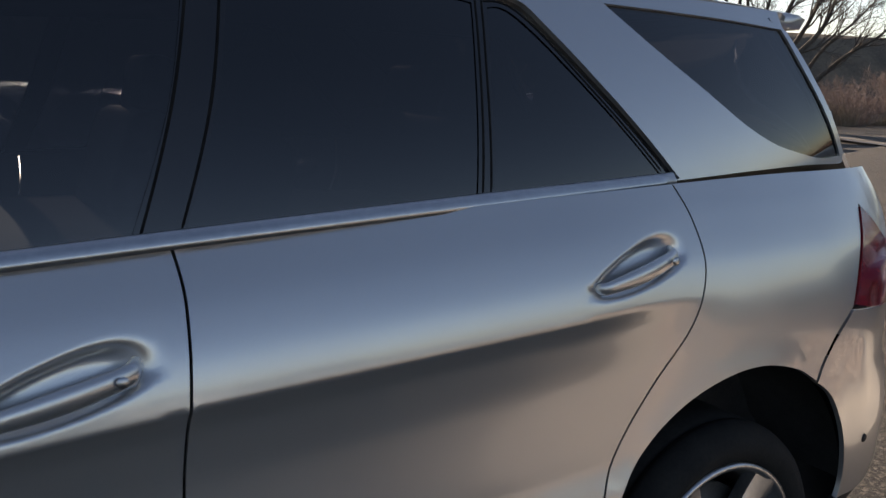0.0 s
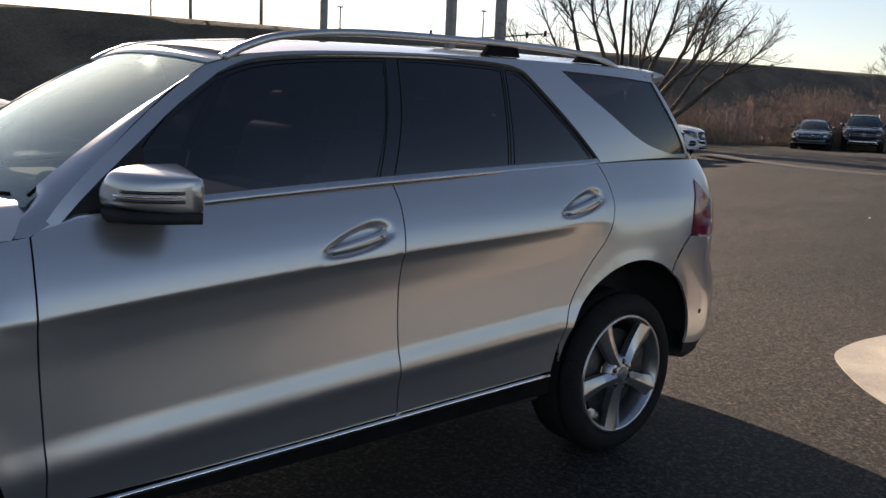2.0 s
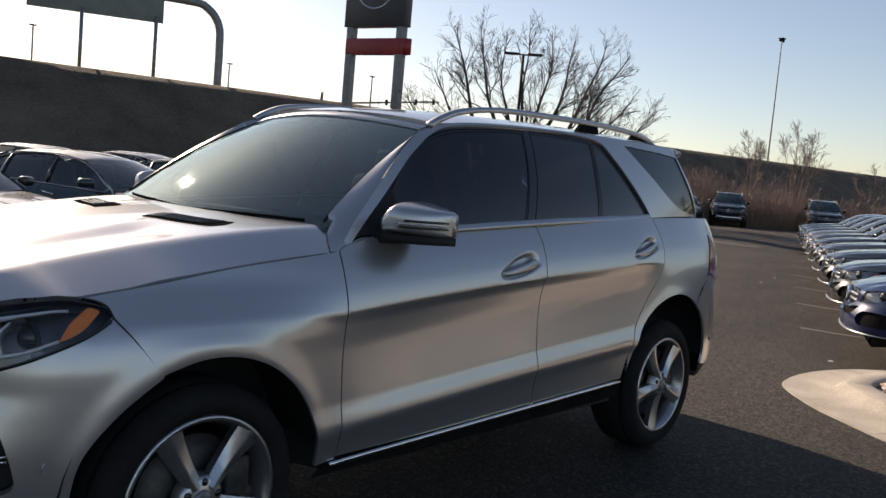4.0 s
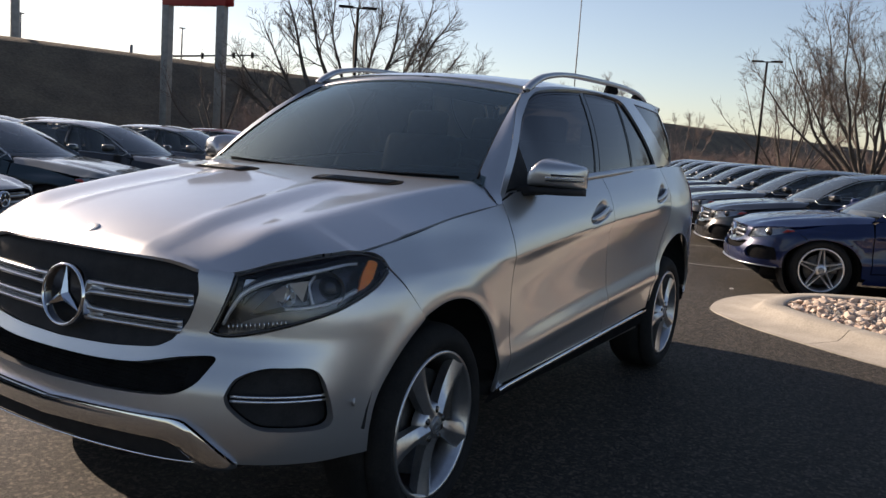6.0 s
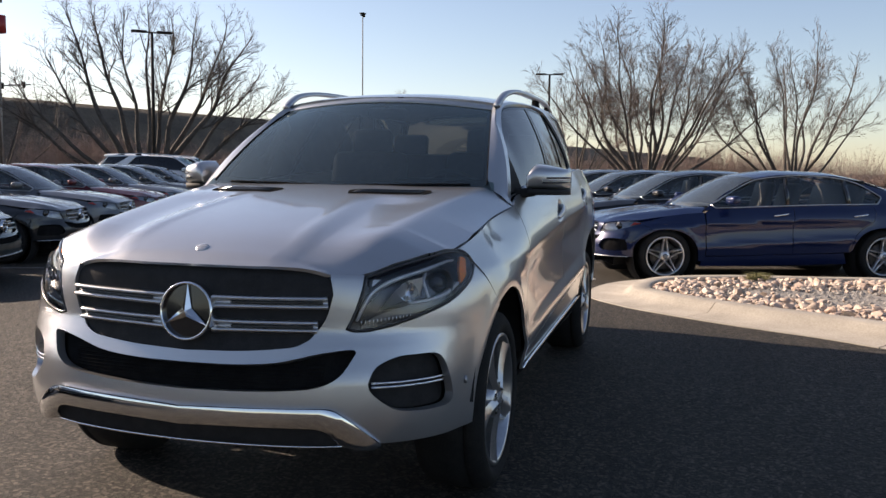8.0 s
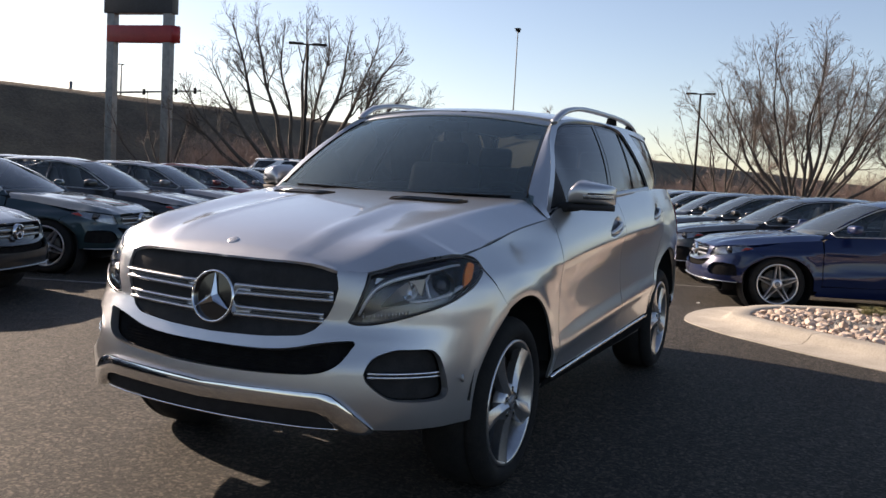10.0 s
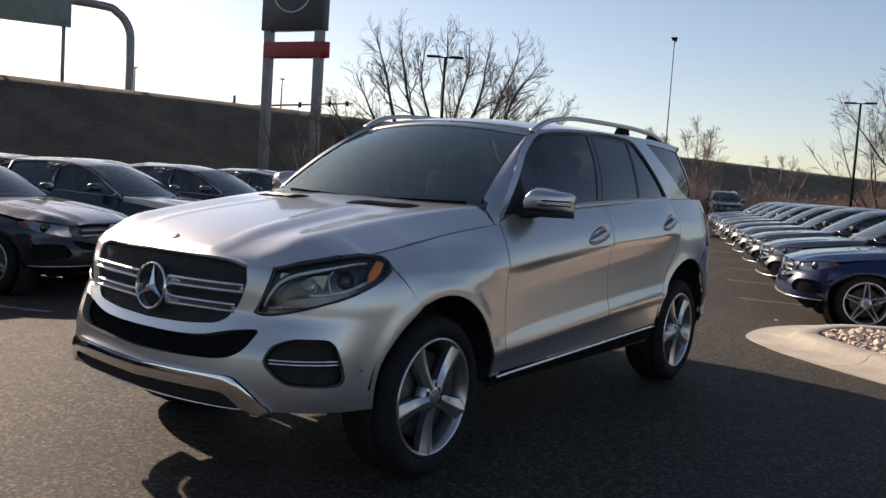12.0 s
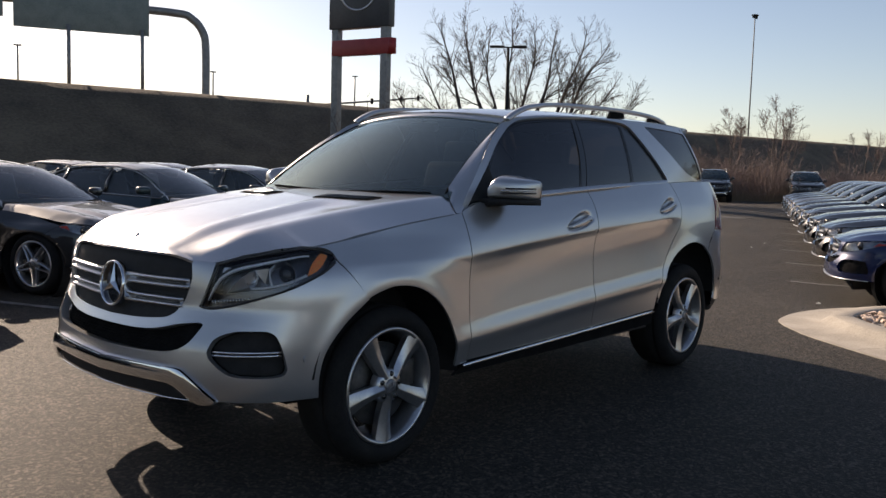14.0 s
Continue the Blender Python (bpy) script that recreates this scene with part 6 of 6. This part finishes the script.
def bare_tree(label, base, stems, seed, bushy=1.0, girth=.16, bark=None, twig=None, heading=0.0):
    """A leafless tree: bowed stems from one foot to the given tips (across, deep, height), boughs on the stems, branches on the boughs, twigs on the branches."""
    rnd = random.Random(seed)
    tree = thing("tree", label, "tree", m=Matrix.Translation(base) @ Matrix.Rotation(radians(heading - 90), 4, "Z"))
    wood, fine = ([], []), ([], [])

    def off(d, spread):
        w = Vector((rnd.gauss(0, 1), rnd.gauss(0, 1), rnd.gauss(0, 1)))
        w = (w - d * w.dot(d)).normalized()
        return (d * math.cos(spread) + w * math.sin(spread)).normalized()

    def limb(pts, r0, r1):
        n = len(pts) - 1
        for i in range(n):
            a_, b_ = r0 + (r1 - r0) * i / n, r0 + (r1 - r0) * (i + 1) / n
            dest, sides = (wood, 6) if a_ > .03 else (fine, 3)
            prism(*dest, pts[i], pts[i + 1], a_, b_, sides)

    def grow(p, d, length, r, level):
        n = max(2, int(length / (.42 if level < 3 else .22)))
        pts = [p.copy()]
        for i in range(n):
            d = (d + Vector((rnd.gauss(0, 1), rnd.gauss(0, 1), rnd.gauss(0, 1))) * .16 + Vector((0, 0, .07))).normalized()
            pts.append(pts[-1] + d * (length / n))
        limb(pts, r, max(.0045, r * .35))
        if level >= 4 or length < .3:
            return
        for k in range(max(2, int(length * (3.2, 4.2, 5.6, 5.0)[level - 1] * bushy))):
            f = rnd.uniform(.15, 1)
            i = min(n - 1, int(f * n))
            q = pts[i].lerp(pts[i + 1], f * n - i)
            along = (pts[i + 1] - pts[i]).normalized()
            ln = (length * (1 - f) * .5 + length * .16 + .12) * rnd.uniform(.6, 1.2)
            grow(q, off(along, radians(rnd.uniform(22, 48))), min(ln, length * .7), max(.006, r * (1 - .6 * f) * .5), level + 1)

    for x, y, h in stems:
        tip = Vector((x, y, h))
        length = tip.length
        foot = Vector((x, y, 0)) * .03 + Vector((rnd.uniform(-.2, .2), rnd.uniform(-.2, .2), -.1))
        bow = Vector((x * .62, y * .62, h * .42))
        n = max(8, int(length / .55))
        sway = Vector((rnd.uniform(0, 9), rnd.uniform(0, 9), rnd.uniform(0, 9)))
        pts = []
        for i in range(n + 1):
            f = i / n
            p = foot * (1 - f) ** 2 + bow * (2 * f * (1 - f)) + tip * f * f
            g = sway + Vector((0, 0, f * length * .33))
            pts.append(p + Vector((noise.noise(g), noise.noise(g + Vector((7, 3, 0))), .4 * noise.noise(g + Vector((2, 8, 1))))) * .075 * length * math.sin(math.pi * min(1, f * .75 + .02)))
        r = girth * length / 10 * rnd.uniform(.8, 1.15)
        limb(pts, r, .014)
        for k in range(int(length * 1.9 * bushy)):
            f = .30 + .69 * math.sqrt(rnd.random())
            i = min(n - 1, int(f * n))
            q = pts[i].lerp(pts[i + 1], f * n - i)
            ln = (length * (1 - f) * .40 + length * .09) * rnd.uniform(.55, 1.2)
            grow(q, off((pts[i + 1] - pts[i]).normalized(), radians(rnd.uniform(20, 46))), ln, max(.010, r * (1 - f * .85) * .42), 1 if ln > 1.6 else 2)
    link_mesh("trunk", wood[0], wood[1], bark or BARK, tree, "grey-brown bare limbs")
    link_mesh("crown", fine[0], fine[1], twig or TWIG, tree, "leafless reddish-brown twigs", smooth=False)
    return tree


def domed(n, spread, height, seed, lean=.62):
    """Tips for stems that fan out into a domed crown."""
    rnd = random.Random(seed)
    out = []
    for k in range(n):
        r, a = math.sqrt((k + .5) / n), 2.39996 * k + rnd.uniform(-.25, .25)
        out.append((spread * r * math.cos(a), spread * r * math.sin(a), height * math.sqrt(max(.05, 1 - lean * r ** 2.4)) * rnd.uniform(.88, 1.05)))
    return out


PINKTWIG = mottled("pinkish_twigs", (.14, .105, .092), (.22, .168, .148), 8, .9, bumps=0)
DARKTWIG = mottled("dark_twigs", (.06, .05, .044), (.12, .10, .087), 8, .9, bumps=0)
DARKBARK = mottled("dark_bark", (.045, .038, .033), (.10, .085, .072), 6, .9, fine=60, bumps=.6, dist=.02)
bare_tree("tall bare cottonwood with dark spreading limbs", spot(37.1, 46), [(-4.6, .5, 6.9), (-3.6, -1.0, 8.6), (-2.3, 1.2, 9.2), (-1.0, -1.6, 8.4), (.2, -.8, 9.1), (1.3, .6, 9.1), (2.7, -.6, 8.3), (3.9, 1.0, 8.9), (4.9, -1.0, 7.9), (5.7, .4, 6.2), (-5.8, -.6, 5.4), (-6.6, .6, 4.2), (6.9, -.3, 5.4)],
          12, 1.08, .21, DARKBARK, DARKTWIG, 36.9)
bare_tree("wide bare tree with a dense round crown", spot(5.2, 50), domed(22, 7.0, 9.7, 5, .66), 5, 1.05, .125, BARK, TWIG, 4.8)
bare_tree("bare tree beside the round-crowned tree", spot(-3.8, 53), domed(13, 5.6, 9.1, 8, .7), 8, 1.05, .125, BARK, TWIG, -3.8)
bare_tree("lower bare tree behind the lamp post", spot(9.4, 55), domed(12, 4.8, 7.0, 21, .75), 21, 1.0, .11, BARK, PINKTWIG, 9.4)
bare_tree("slim bare tree growing at the embankment", spot(20.1, 60), domed(7, 1.5, 6.4, 31, .5), 31, 1.4, .10, BARK, PINKTWIG, 20.1)
bare_tree("slender pale sapling by the highway pole", spot(22.9, 58), domed(5, 1.3, 5.4, 41, .4), 41, 1.8, .09, BARK, PINKTWIG, 22.9)
bare_tree("low bare tree near the pylon sign", spot(45.0, 50), domed(7, 4.2, 5.4, 51, .7), 51, 1.0, .13, BARK, TWIG, 45)
bare_tree("thin bare tree beyond the parked row", spot(15.3, 66), domed(7, 2.6, 4.8, 61, .6), 61, 1.6, .10, BARK, PINKTWIG, 15.3)

# ---------- thicket ----------
BRUSH = mottled("brush_stems", (.17, .125, .105), (.33, .25, .215), .5, .95, bumps=0)
rnd = random.Random(77)
bv, bf = [], []
for i in range(400):
    h = rnd.uniform(-16, 43)
    d = rnd.uniform(49.5, 56) + min(6, max(0, 25 - h) * .5) - 2.5 * (h > 31)
    c = spot(h, d)
    clump = noise.noise((c.x * .11, c.y * .11, 1.0))
    tall = max(1.0, (2.2 + 2.0 * clump + rnd.uniform(-.6, .6)) * (1 if h > 14 else .95))
    wide = tall * rnd.uniform(.60, .95)
    rise = max(0, (d - 49.5) * .25) if h > 25 else 0
    for k in range(int(30 * (.6 + .4 * tall / 2.5))):
        a, r = rnd.uniform(0, 6.283), math.sqrt(rnd.random())
        b = c + Vector((math.cos(a) * r * .35 * wide, math.sin(a) * r * .35 * wide, rise - .05))
        top = tall * math.sqrt(max(.08, 1 - r * r * .85)) * rnd.uniform(.75, 1.08)
        tip = c + Vector((math.cos(a) * r * wide, math.sin(a) * r * wide, rise + top))
        m = b + (tip - b) * .5 + Vector((math.cos(a) * r * .16 * wide, math.sin(a) * r * .16 * wide, 0))
        m += Vector((rnd.gauss(0, .09), rnd.gauss(0, .09), rnd.gauss(0, .05))) * tall
        prism(bv, bf, b, m, .012, .008, 3)
        prism(bv, bf, m, tip, .008, .003, 3)
        for j in range(8):
            g = rnd.uniform(.3, 1)
            s = b.lerp(m, g * 2) if g < .5 else m.lerp(tip, g * 2 - 1)
            w = (tip - b).normalized() * .5 + Vector((rnd.gauss(0, .7), rnd.gauss(0, .7), rnd.uniform(-.3, .7)))
            prism(bv, bf, s, s + w * rnd.uniform(.15, .45), .006, .003, 3)
tagged(link_mesh("thicket", bv, bf, BRUSH, None, smooth=False), "pinkish-brown leafless brush along the lot's edge", "brush", kind="stuff")
gv, gf = [], []
for i in range(7000):
    h = rnd.uniform(6, 42)
    d = rnd.uniform(48.6, 50.5) + max(0, 25 - h) * .5 - 2.5 * (h > 31)
    b = spot(h, d)
    tall = rnd.uniform(.25, .75) * (1.0 + .9 * noise.noise((b.x * .3, b.y * .3, 5)))
    prism(gv, gf, b, b + Vector((rnd.uniform(-.4, .4), rnd.uniform(-.4, .4), 1)) * tall, .014, .003, 3)
STRAW = mottled("straw_grass", (.19, .148, .105), (.30, .236, .17), 3, .95, bumps=0)
tagged(link_mesh("dry_grass", gv, gf, STRAW, None, smooth=False), "tan dry grass at the foot of the thicket", "grass", kind="stuff")

# ---------- signs, lamps and poles ----------
DULLGALV = mottled("weathered_steel", (.11, .11, .11), (.18, .18, .175), 3, .7, .3, bumps=.1)
GALV = mottled("galvanised_steel", (.20, .20, .20), (.32, .32, .31), 3, .55, .6, bumps=.1)
DARKSTEEL = mottled("dark_bronze_paint", (.012, .0115, .011), (.024, .0225, .021), 6, .7, bumps=.05, spec=.15)
SIGNBACK = mottled("sign_back", (.16, .19, .18), (.24, .27, .25), 1.5, .6, .3, bumps=.05)
PANEL = mottled("pylon_panel", (.030, .034, .042), (.05, .055, .066), 1.0, .35, bumps=.0)
REDBAND = mottled("red_sign_band", (.26, .018, .02), (.36, .03, .03), 2.0, .4, bumps=.0)

pylon = thing("pylon_sign", "tall two-post dealer sign with a dark panel and red band", "sign")
pl, pr = Vector((31.2, 36.0, 0)), Vector((31.8, 32.5, 0))
ax = (pr - pl).normalized()
turn = Matrix.Rotation(math.atan2(ax.y, ax.x), 4, "Z")
for p in (pl, pr):
    bm = bmesh.new()
    box(bm, (.46, .46, 14), Matrix.Translation((p.x, p.y, 7)) @ turn, .02)
    part("post", bm, GALV, pylon, "grey steel post")
mid = (pl + pr) / 2
w = (pr - pl).length
for name, z0, z1, ww, mat, lab in (("sign_panel", 9.35, 14.1, w + .75, PANEL, "dark blue-black sign panel"), ("red_band", 7.80, 8.70, w + .55, REDBAND, "red lower band")):
    bm = bmesh.new()
    box(bm, (ww, .62 if mat == PANEL else .52, z1 - z0), Matrix.Translation((mid.x + ax.x * (0.06 if mat == REDBAND else 0), mid.y + ax.y * (0.06 if mat == REDBAND else 0), (z0 + z1) / 2)) @ turn, .03)
    part(name, bm, mat, pylon, lab)
bm = bmesh.new()
p = pr + ax * .42
rod(bm, (p.x, p.y, 7.82), (p.x, p.y, 8.68), .26, .26, 16)
part("band_end", bm, REDBAND, pylon, "rounded end of the red band")
bm = bmesh.new()
nrm = Vector((ax.y, -ax.x, 0))
m = Matrix.Translation(mid + nrm * .33 + Vector((0, 0, 11.7))) @ turn @ pose(0, 0, 0, 90)
lathe(bm, [(1.30, 0), (1.30, .03), (1.42, .03), (1.42, 0)], 36, m)
for i in range(3):
    a = math.pi / 2 + 2 * math.pi * i / 3
    rod(bm, m @ Vector((0, 0, .015)), m @ Vector((1.3 * math.cos(a), 1.3 * math.sin(a), .01)), .16, .03, 6)
part("sign_emblem", bm, SATIN, pylon, "round three-armed emblem")

# highway sign on its curved gantry
gantry = thing("highway_sign", "large highway sign seen from behind on a curved gantry", "road sign")
g0 = spot(56.35, 63, 5.7)
side_ = (spot(67, 63) - spot(57, 63)).normalized()
bm = bmesh.new()
ctl = [g0 - Vector((0, 0, .3)), g0 + Vector((0, 0, 2.95)), g0 + side_ * .15 + Vector((0, 0, 4.35)), g0 + side_ * .9 + Vector((0, 0, 5.3)), g0 + side_ * 2.2 + Vector((0, 0, 5.62)), g0 + side_ * 8 + Vector((0, 0, 5.67)), g0 + side_ * 16 + Vector((0, 0, 5.67))]
sweep(bm, spline(ctl, 6), circle_section(.27, 12), up=tuple(up_))
part("gantry_pipe", bm, GALV, gantry, "curved grey steel pipe")
a, b = spot(59.7, 62.3), spot(67.2, 62.3)
for s0, s1, z0, z1 in ((0, 1, 9.55, 13.2), (1.07, 1.5, 10.1, 12.6)):
    p, q = a + (b - a) * s0, a + (b - a) * s1
    c = (p + q) / 2
    d = (q - p).normalized()
    bm = bmesh.new()
    box(bm, ((q - p).length, .12, z1 - z0), Matrix.Translation((c.x, c.y, (z0 + z1) / 2)) @ Matrix.Rotation(math.atan2(d.y, d.x), 4, "Z"), .03)
    part("sign_board", bm, SIGNBACK, gantry, "dull grey-green sign board")
for h in (64.25, 60.1):
    p = spot(h, 62)
    bm = bmesh.new()
    rod(bm, (p.x, p.y, 5.4), (p.x, p.y, 9.9), .12)
    part("support_post", bm, GALV, gantry)


def lot_lamp(x, y, height, label):
    p = Vector((x, y, 0))
    heading = math.degrees(math.atan2(y + 3, x + 4.5))
    lamp = thing("street_lamp", label, "street lamp", "car park lamps", m=Matrix.Translation(p) @ Matrix.Rotation(radians(heading - 90), 4, "Z"))
    bm = bmesh.new()
    rod(bm, (0, 0, -.05), (0, 0, height), .085, .06, 10)
    part("pole", bm, DARKSTEEL, lamp, "dark slim pole")
    bm = bmesh.new()
    lathe(bm, [(.0005, .75), (.25, .72), (.27, 0)], 16)
    part("base", bm, CONCRETE, lamp, "concrete footing")
    for s in (-1, 1):
        bm = bmesh.new()
        box(bm, (.62, .30, .09), Matrix.Translation((s * .50, 0, height)), .03)
        rod(bm, (0, 0, height - .02), (s * .25, 0, height - .02), .03)
        part("lamp_head", bm, DARKSTEEL, lamp, "flat dark lamp head")
    return lamp


lot_lamp(26.8, 19.9, 6.72, "double-headed car park lamp before the bare tree")
lot_lamp(46.4, 6.6, 6.84, "double-headed car park lamp behind the parked row")
hi = thing("highway_lamp", "very tall slim highway lamp pole on the embankment", "street lamp")
p = spot(22.0, 150)
bm = bmesh.new()
rod(bm, (p.x, p.y, -.1), (p.x, p.y, 27.0), .14, .08, 10)
part("pole", bm, DULLGALV, hi, "slim grey pole")
bm = bmesh.new()
box(bm, (.9, .9, .2), Matrix.Translation((p.x, p.y, 27.1)), .06)
for s in (-1, 1):
    box(bm, (.5, .35, .5), Matrix.Translation((p.x + s * .5, p.y, 26.85)), .08)
part("lamp_crown", bm, DARKSTEEL, hi, "ring of lamps")
for h, d, z in ((55.9, 90, 10.2), (47.0, 92, 10.6), (67.0, 80, 10.4)):
    p = spot(h, d)
    t = thing("street_lamp", "thin distant roadside lamp pole", "street lamp", "roadside lamps")
    bm = bmesh.new()
    rod(bm, (p.x, p.y, 5.5), (p.x, p.y, z), .10, .07, 8)
    part("pole", bm, GALV, t)
    bm = bmesh.new()
    box(bm, (.6, .25, .12), Matrix.Translation((p.x, p.y, z)), .03)
    part("lamp_head", bm, GALV, t)
sig = thing("traffic_signal", "traffic signal arm with hanging signal heads", "traffic light")
p, q = spot(50.0, 75, 5.7), spot(42.5, 75, 7.3)
bm = bmesh.new()
rod(bm, (p.x, p.y, 4.8), (p.x, p.y, 7.2), .14)
rod(bm, (p.x, p.y, 6.3), (q.x, q.y, 7.3), .10, .06)
part("mast_arm", bm, GALV, sig, "grey mast arm")
for k in (.55, .8, .95):
    c = p + (q - p) * k
    bm = bmesh.new()
    box(bm, (.20, .20, .48), Matrix.Translation((c.x, c.y, 6.3 + k * 1.0)), .05)
    part("signal_head", bm, DARKSTEEL, sig, "dark signal head")

# ---------- stones and tufts in the island ----------


def stone_material(single):
    m, t, p = nodes_of("river_stone")
    info = t.nodes.new("ShaderNodeObjectInfo" if single else "ShaderNodeNewGeometry")
    c = ramp(t, info.outputs["Random" if single else "Random Per Island"], (0, (.44, .33, .26)), (.3, (.55, .44, .36)), (.6, (.64, .53, .44)), (.85, (.56, .40, .31)), (1, (.60, .54, .47)))
    n = noise_tex(t, 14, 5)
    mul = t.nodes.new("ShaderNodeMix")
    mul.data_type, mul.blend_type = "RGBA", "MULTIPLY"
    mul.inputs["Factor"].default_value = 1
    v = ramp(t, n.outputs["Fac"], (.3, (.65, .65, .65)), (.7, (1.1, 1.1, 1.1)))
    t.links.new(c.outputs[0], mul.inputs["A"])
    t.links.new(v.outputs[0], mul.inputs["B"])
    t.links.new(mul.outputs["Result"], p.inputs["Base Color"])
    p.inputs["Roughness"].default_value = .8
    bump(t, p, n.outputs["Fac"], .4, .01)
    return m


STONE, STONE2 = stone_material(True), stone_material(False)
rnd = random.Random(9)
stones = []
for k in range(12):
    bm = bmesh.new()
    sc = (rnd.uniform(.8, 1.25), rnd.uniform(.65, .95), rnd.uniform(.5, .8))
    for j in range(15):
        d = Vector((rnd.gauss(0, 1), rnd.gauss(0, 1), rnd.gauss(0, 1))).normalized() * rnd.uniform(.85, 1.1)
        bm.verts.new((d.x * sc[0], d.y * sc[1], d.z * sc[2]))
    hull = bmesh.ops.convex_hull(bm, input=bm.verts)
    bmesh.ops.delete(bm, geom=[g_ for g_ in hull["geom_interior"] if isinstance(g_, bmesh.types.BMVert)], context="VERTS")
    bmesh.ops.recalc_face_normals(bm, faces=bm.faces)
    me = bpy.data.meshes.new("stone")
    bm.to_mesh(me)
    bm.free()
    me.materials.append(STONE)
    me.shade_smooth()
    me.set_sharp_from_angle(angle=radians(48))
    stones.append(me)
inner = isle_ring(.66)
edge_near = [p for p in inner if p[1] > -4.2]
placed, tries = [], 0
while len(placed) < 300 and tries < 60000:
    tries += 1
    x, y = rnd.uniform(1.8, 6.3), rnd.uniform(-4.6, -1.0)
    r = rnd.uniform(.035, .068)
    d = gap_to(inner, [(x, y)])[0]
    if not inside(inner, [(x, y)])[0] or d < r * .6 or d > .15 + .75 * rnd.random() or any((x - a) ** 2 + (y - b) ** 2 < (.72 * (r + c)) ** 2 for a, b, c in placed):
        continue
    placed.append((x, y, r))
for x, y, r in placed:
    o = new("stone", stones[rnd.randrange(12)])
    o.parent = isle
    o.location, o.scale = (x, y, .062 + r * .35), (r, r, r)
    o.rotation_euler = (rnd.uniform(-.4, .4), rnd.uniform(-.4, .4), rnd.uniform(0, 6.3))
lv, lf = [], []
for k in range(4200):
    x, y = rnd.uniform(1.8, 6.6), rnd.uniform(-6.2, -.9)
    if not inside(inner, [(x, y)])[0] or gap_to(inner, [(x, y)])[0] > .25 + .9 * rnd.random():
        continue
    r = rnd.uniform(.02, .042)
    me = stones[rnd.randrange(12)]
    spin = Matrix.Translation((x, y, .067 + r * .3)) @ Matrix.Rotation(rnd.uniform(0, 6.3), 4, "Z") @ Matrix.Diagonal((r, r, r, 1))
    q = len(lv)
    lv += [spin @ v.co for v in me.vertices]
    lf += [tuple(q + i for i in f.vertices) for f in me.polygons]
tagged(link_mesh("small_stones", lv, lf, STONE2, isle, "small tan and pinkish stones", smooth=False), kind="stuff")
sv, sf = [], []
for k in range(2600):
    x, y = rnd.uniform(2.2, 7.0), rnd.uniform(-8.5, -1.2)
    if not inside(inner, [(x, y)])[0]:
        continue
    r = rnd.uniform(.012, .035)
    c = Vector((x, y, .065 + r * .3))
    pts = [c + Vector((rnd.uniform(.7, 1.2) * r * math.cos(a), rnd.uniform(.7, 1.2) * r * math.sin(a), 0)) for a in (0, 1.26, 2.5, 3.77, 5.03)]
    top = c + Vector((rnd.uniform(-.3, .3) * r, rnd.uniform(-.3, .3) * r, r * .8))
    q = len(sv)
    sv += pts + [top]
    sf += [(q + i, q + (i + 1) % 5, q + 5) for i in range(5)]
tagged(link_mesh("pebbles", sv, sf, GRAVEL, isle, "loose grey pebbles", smooth=False), kind="stuff")
WEED = mottled("dry_weed", (.10, .11, .045), (.24, .21, .10), 6, .95, bumps=0)
for x, y in ((5.35, -2.35), (4.7, -3.9), (5.6, -4.4)):
    tv, tf = [], []
    for k in range(320):
        a, e = rnd.uniform(0, 6.3), rnd.uniform(.2, 1.3)
        b = Vector((rnd.uniform(-.10, .10), rnd.uniform(-.10, .10), 0))
        prism(tv, tf, b, b + Vector((math.cos(a) * e, math.sin(a) * e, 1)) * rnd.uniform(.05, .12), .004, .001, 3)
    o = tagged(link_mesh("grass_tuft", tv, tf, WEED, None, smooth=False), "small low tuft of dry green-brown grass", "grass", "tufts in the island")
    o.location = (x, y, .062)

SCRAP = mottled("pale_litter", (.42, .41, .38), (.62, .60, .56), 20, .8, bumps=.2, dist=.002)
for x, y, a in ((5.42, -.55, .3), (12.06, 2.82, 1.1), (13.33, 3.05, 2.0)):
    bm = bmesh.new()
    rim_ = [Vector((math.cos(k * 1.05 + a) * rnd.uniform(.025, .05), math.sin(k * 1.05 + a) * rnd.uniform(.015, .03), .004)) for k in range(6)]
    mid_ = bm.verts.new((0, 0, .016))
    vs = [bm.verts.new(v) for v in rim_]
    for k in range(6):
        bm.faces.new((mid_, vs[k], vs[(k + 1) % 6]))
    o = tagged(part("paper_scrap", bm, SCRAP, None, smooth=False), "small pale scrap of litter on the asphalt", "litter", "litter on the asphalt")
    o.location = (x, y, .002)
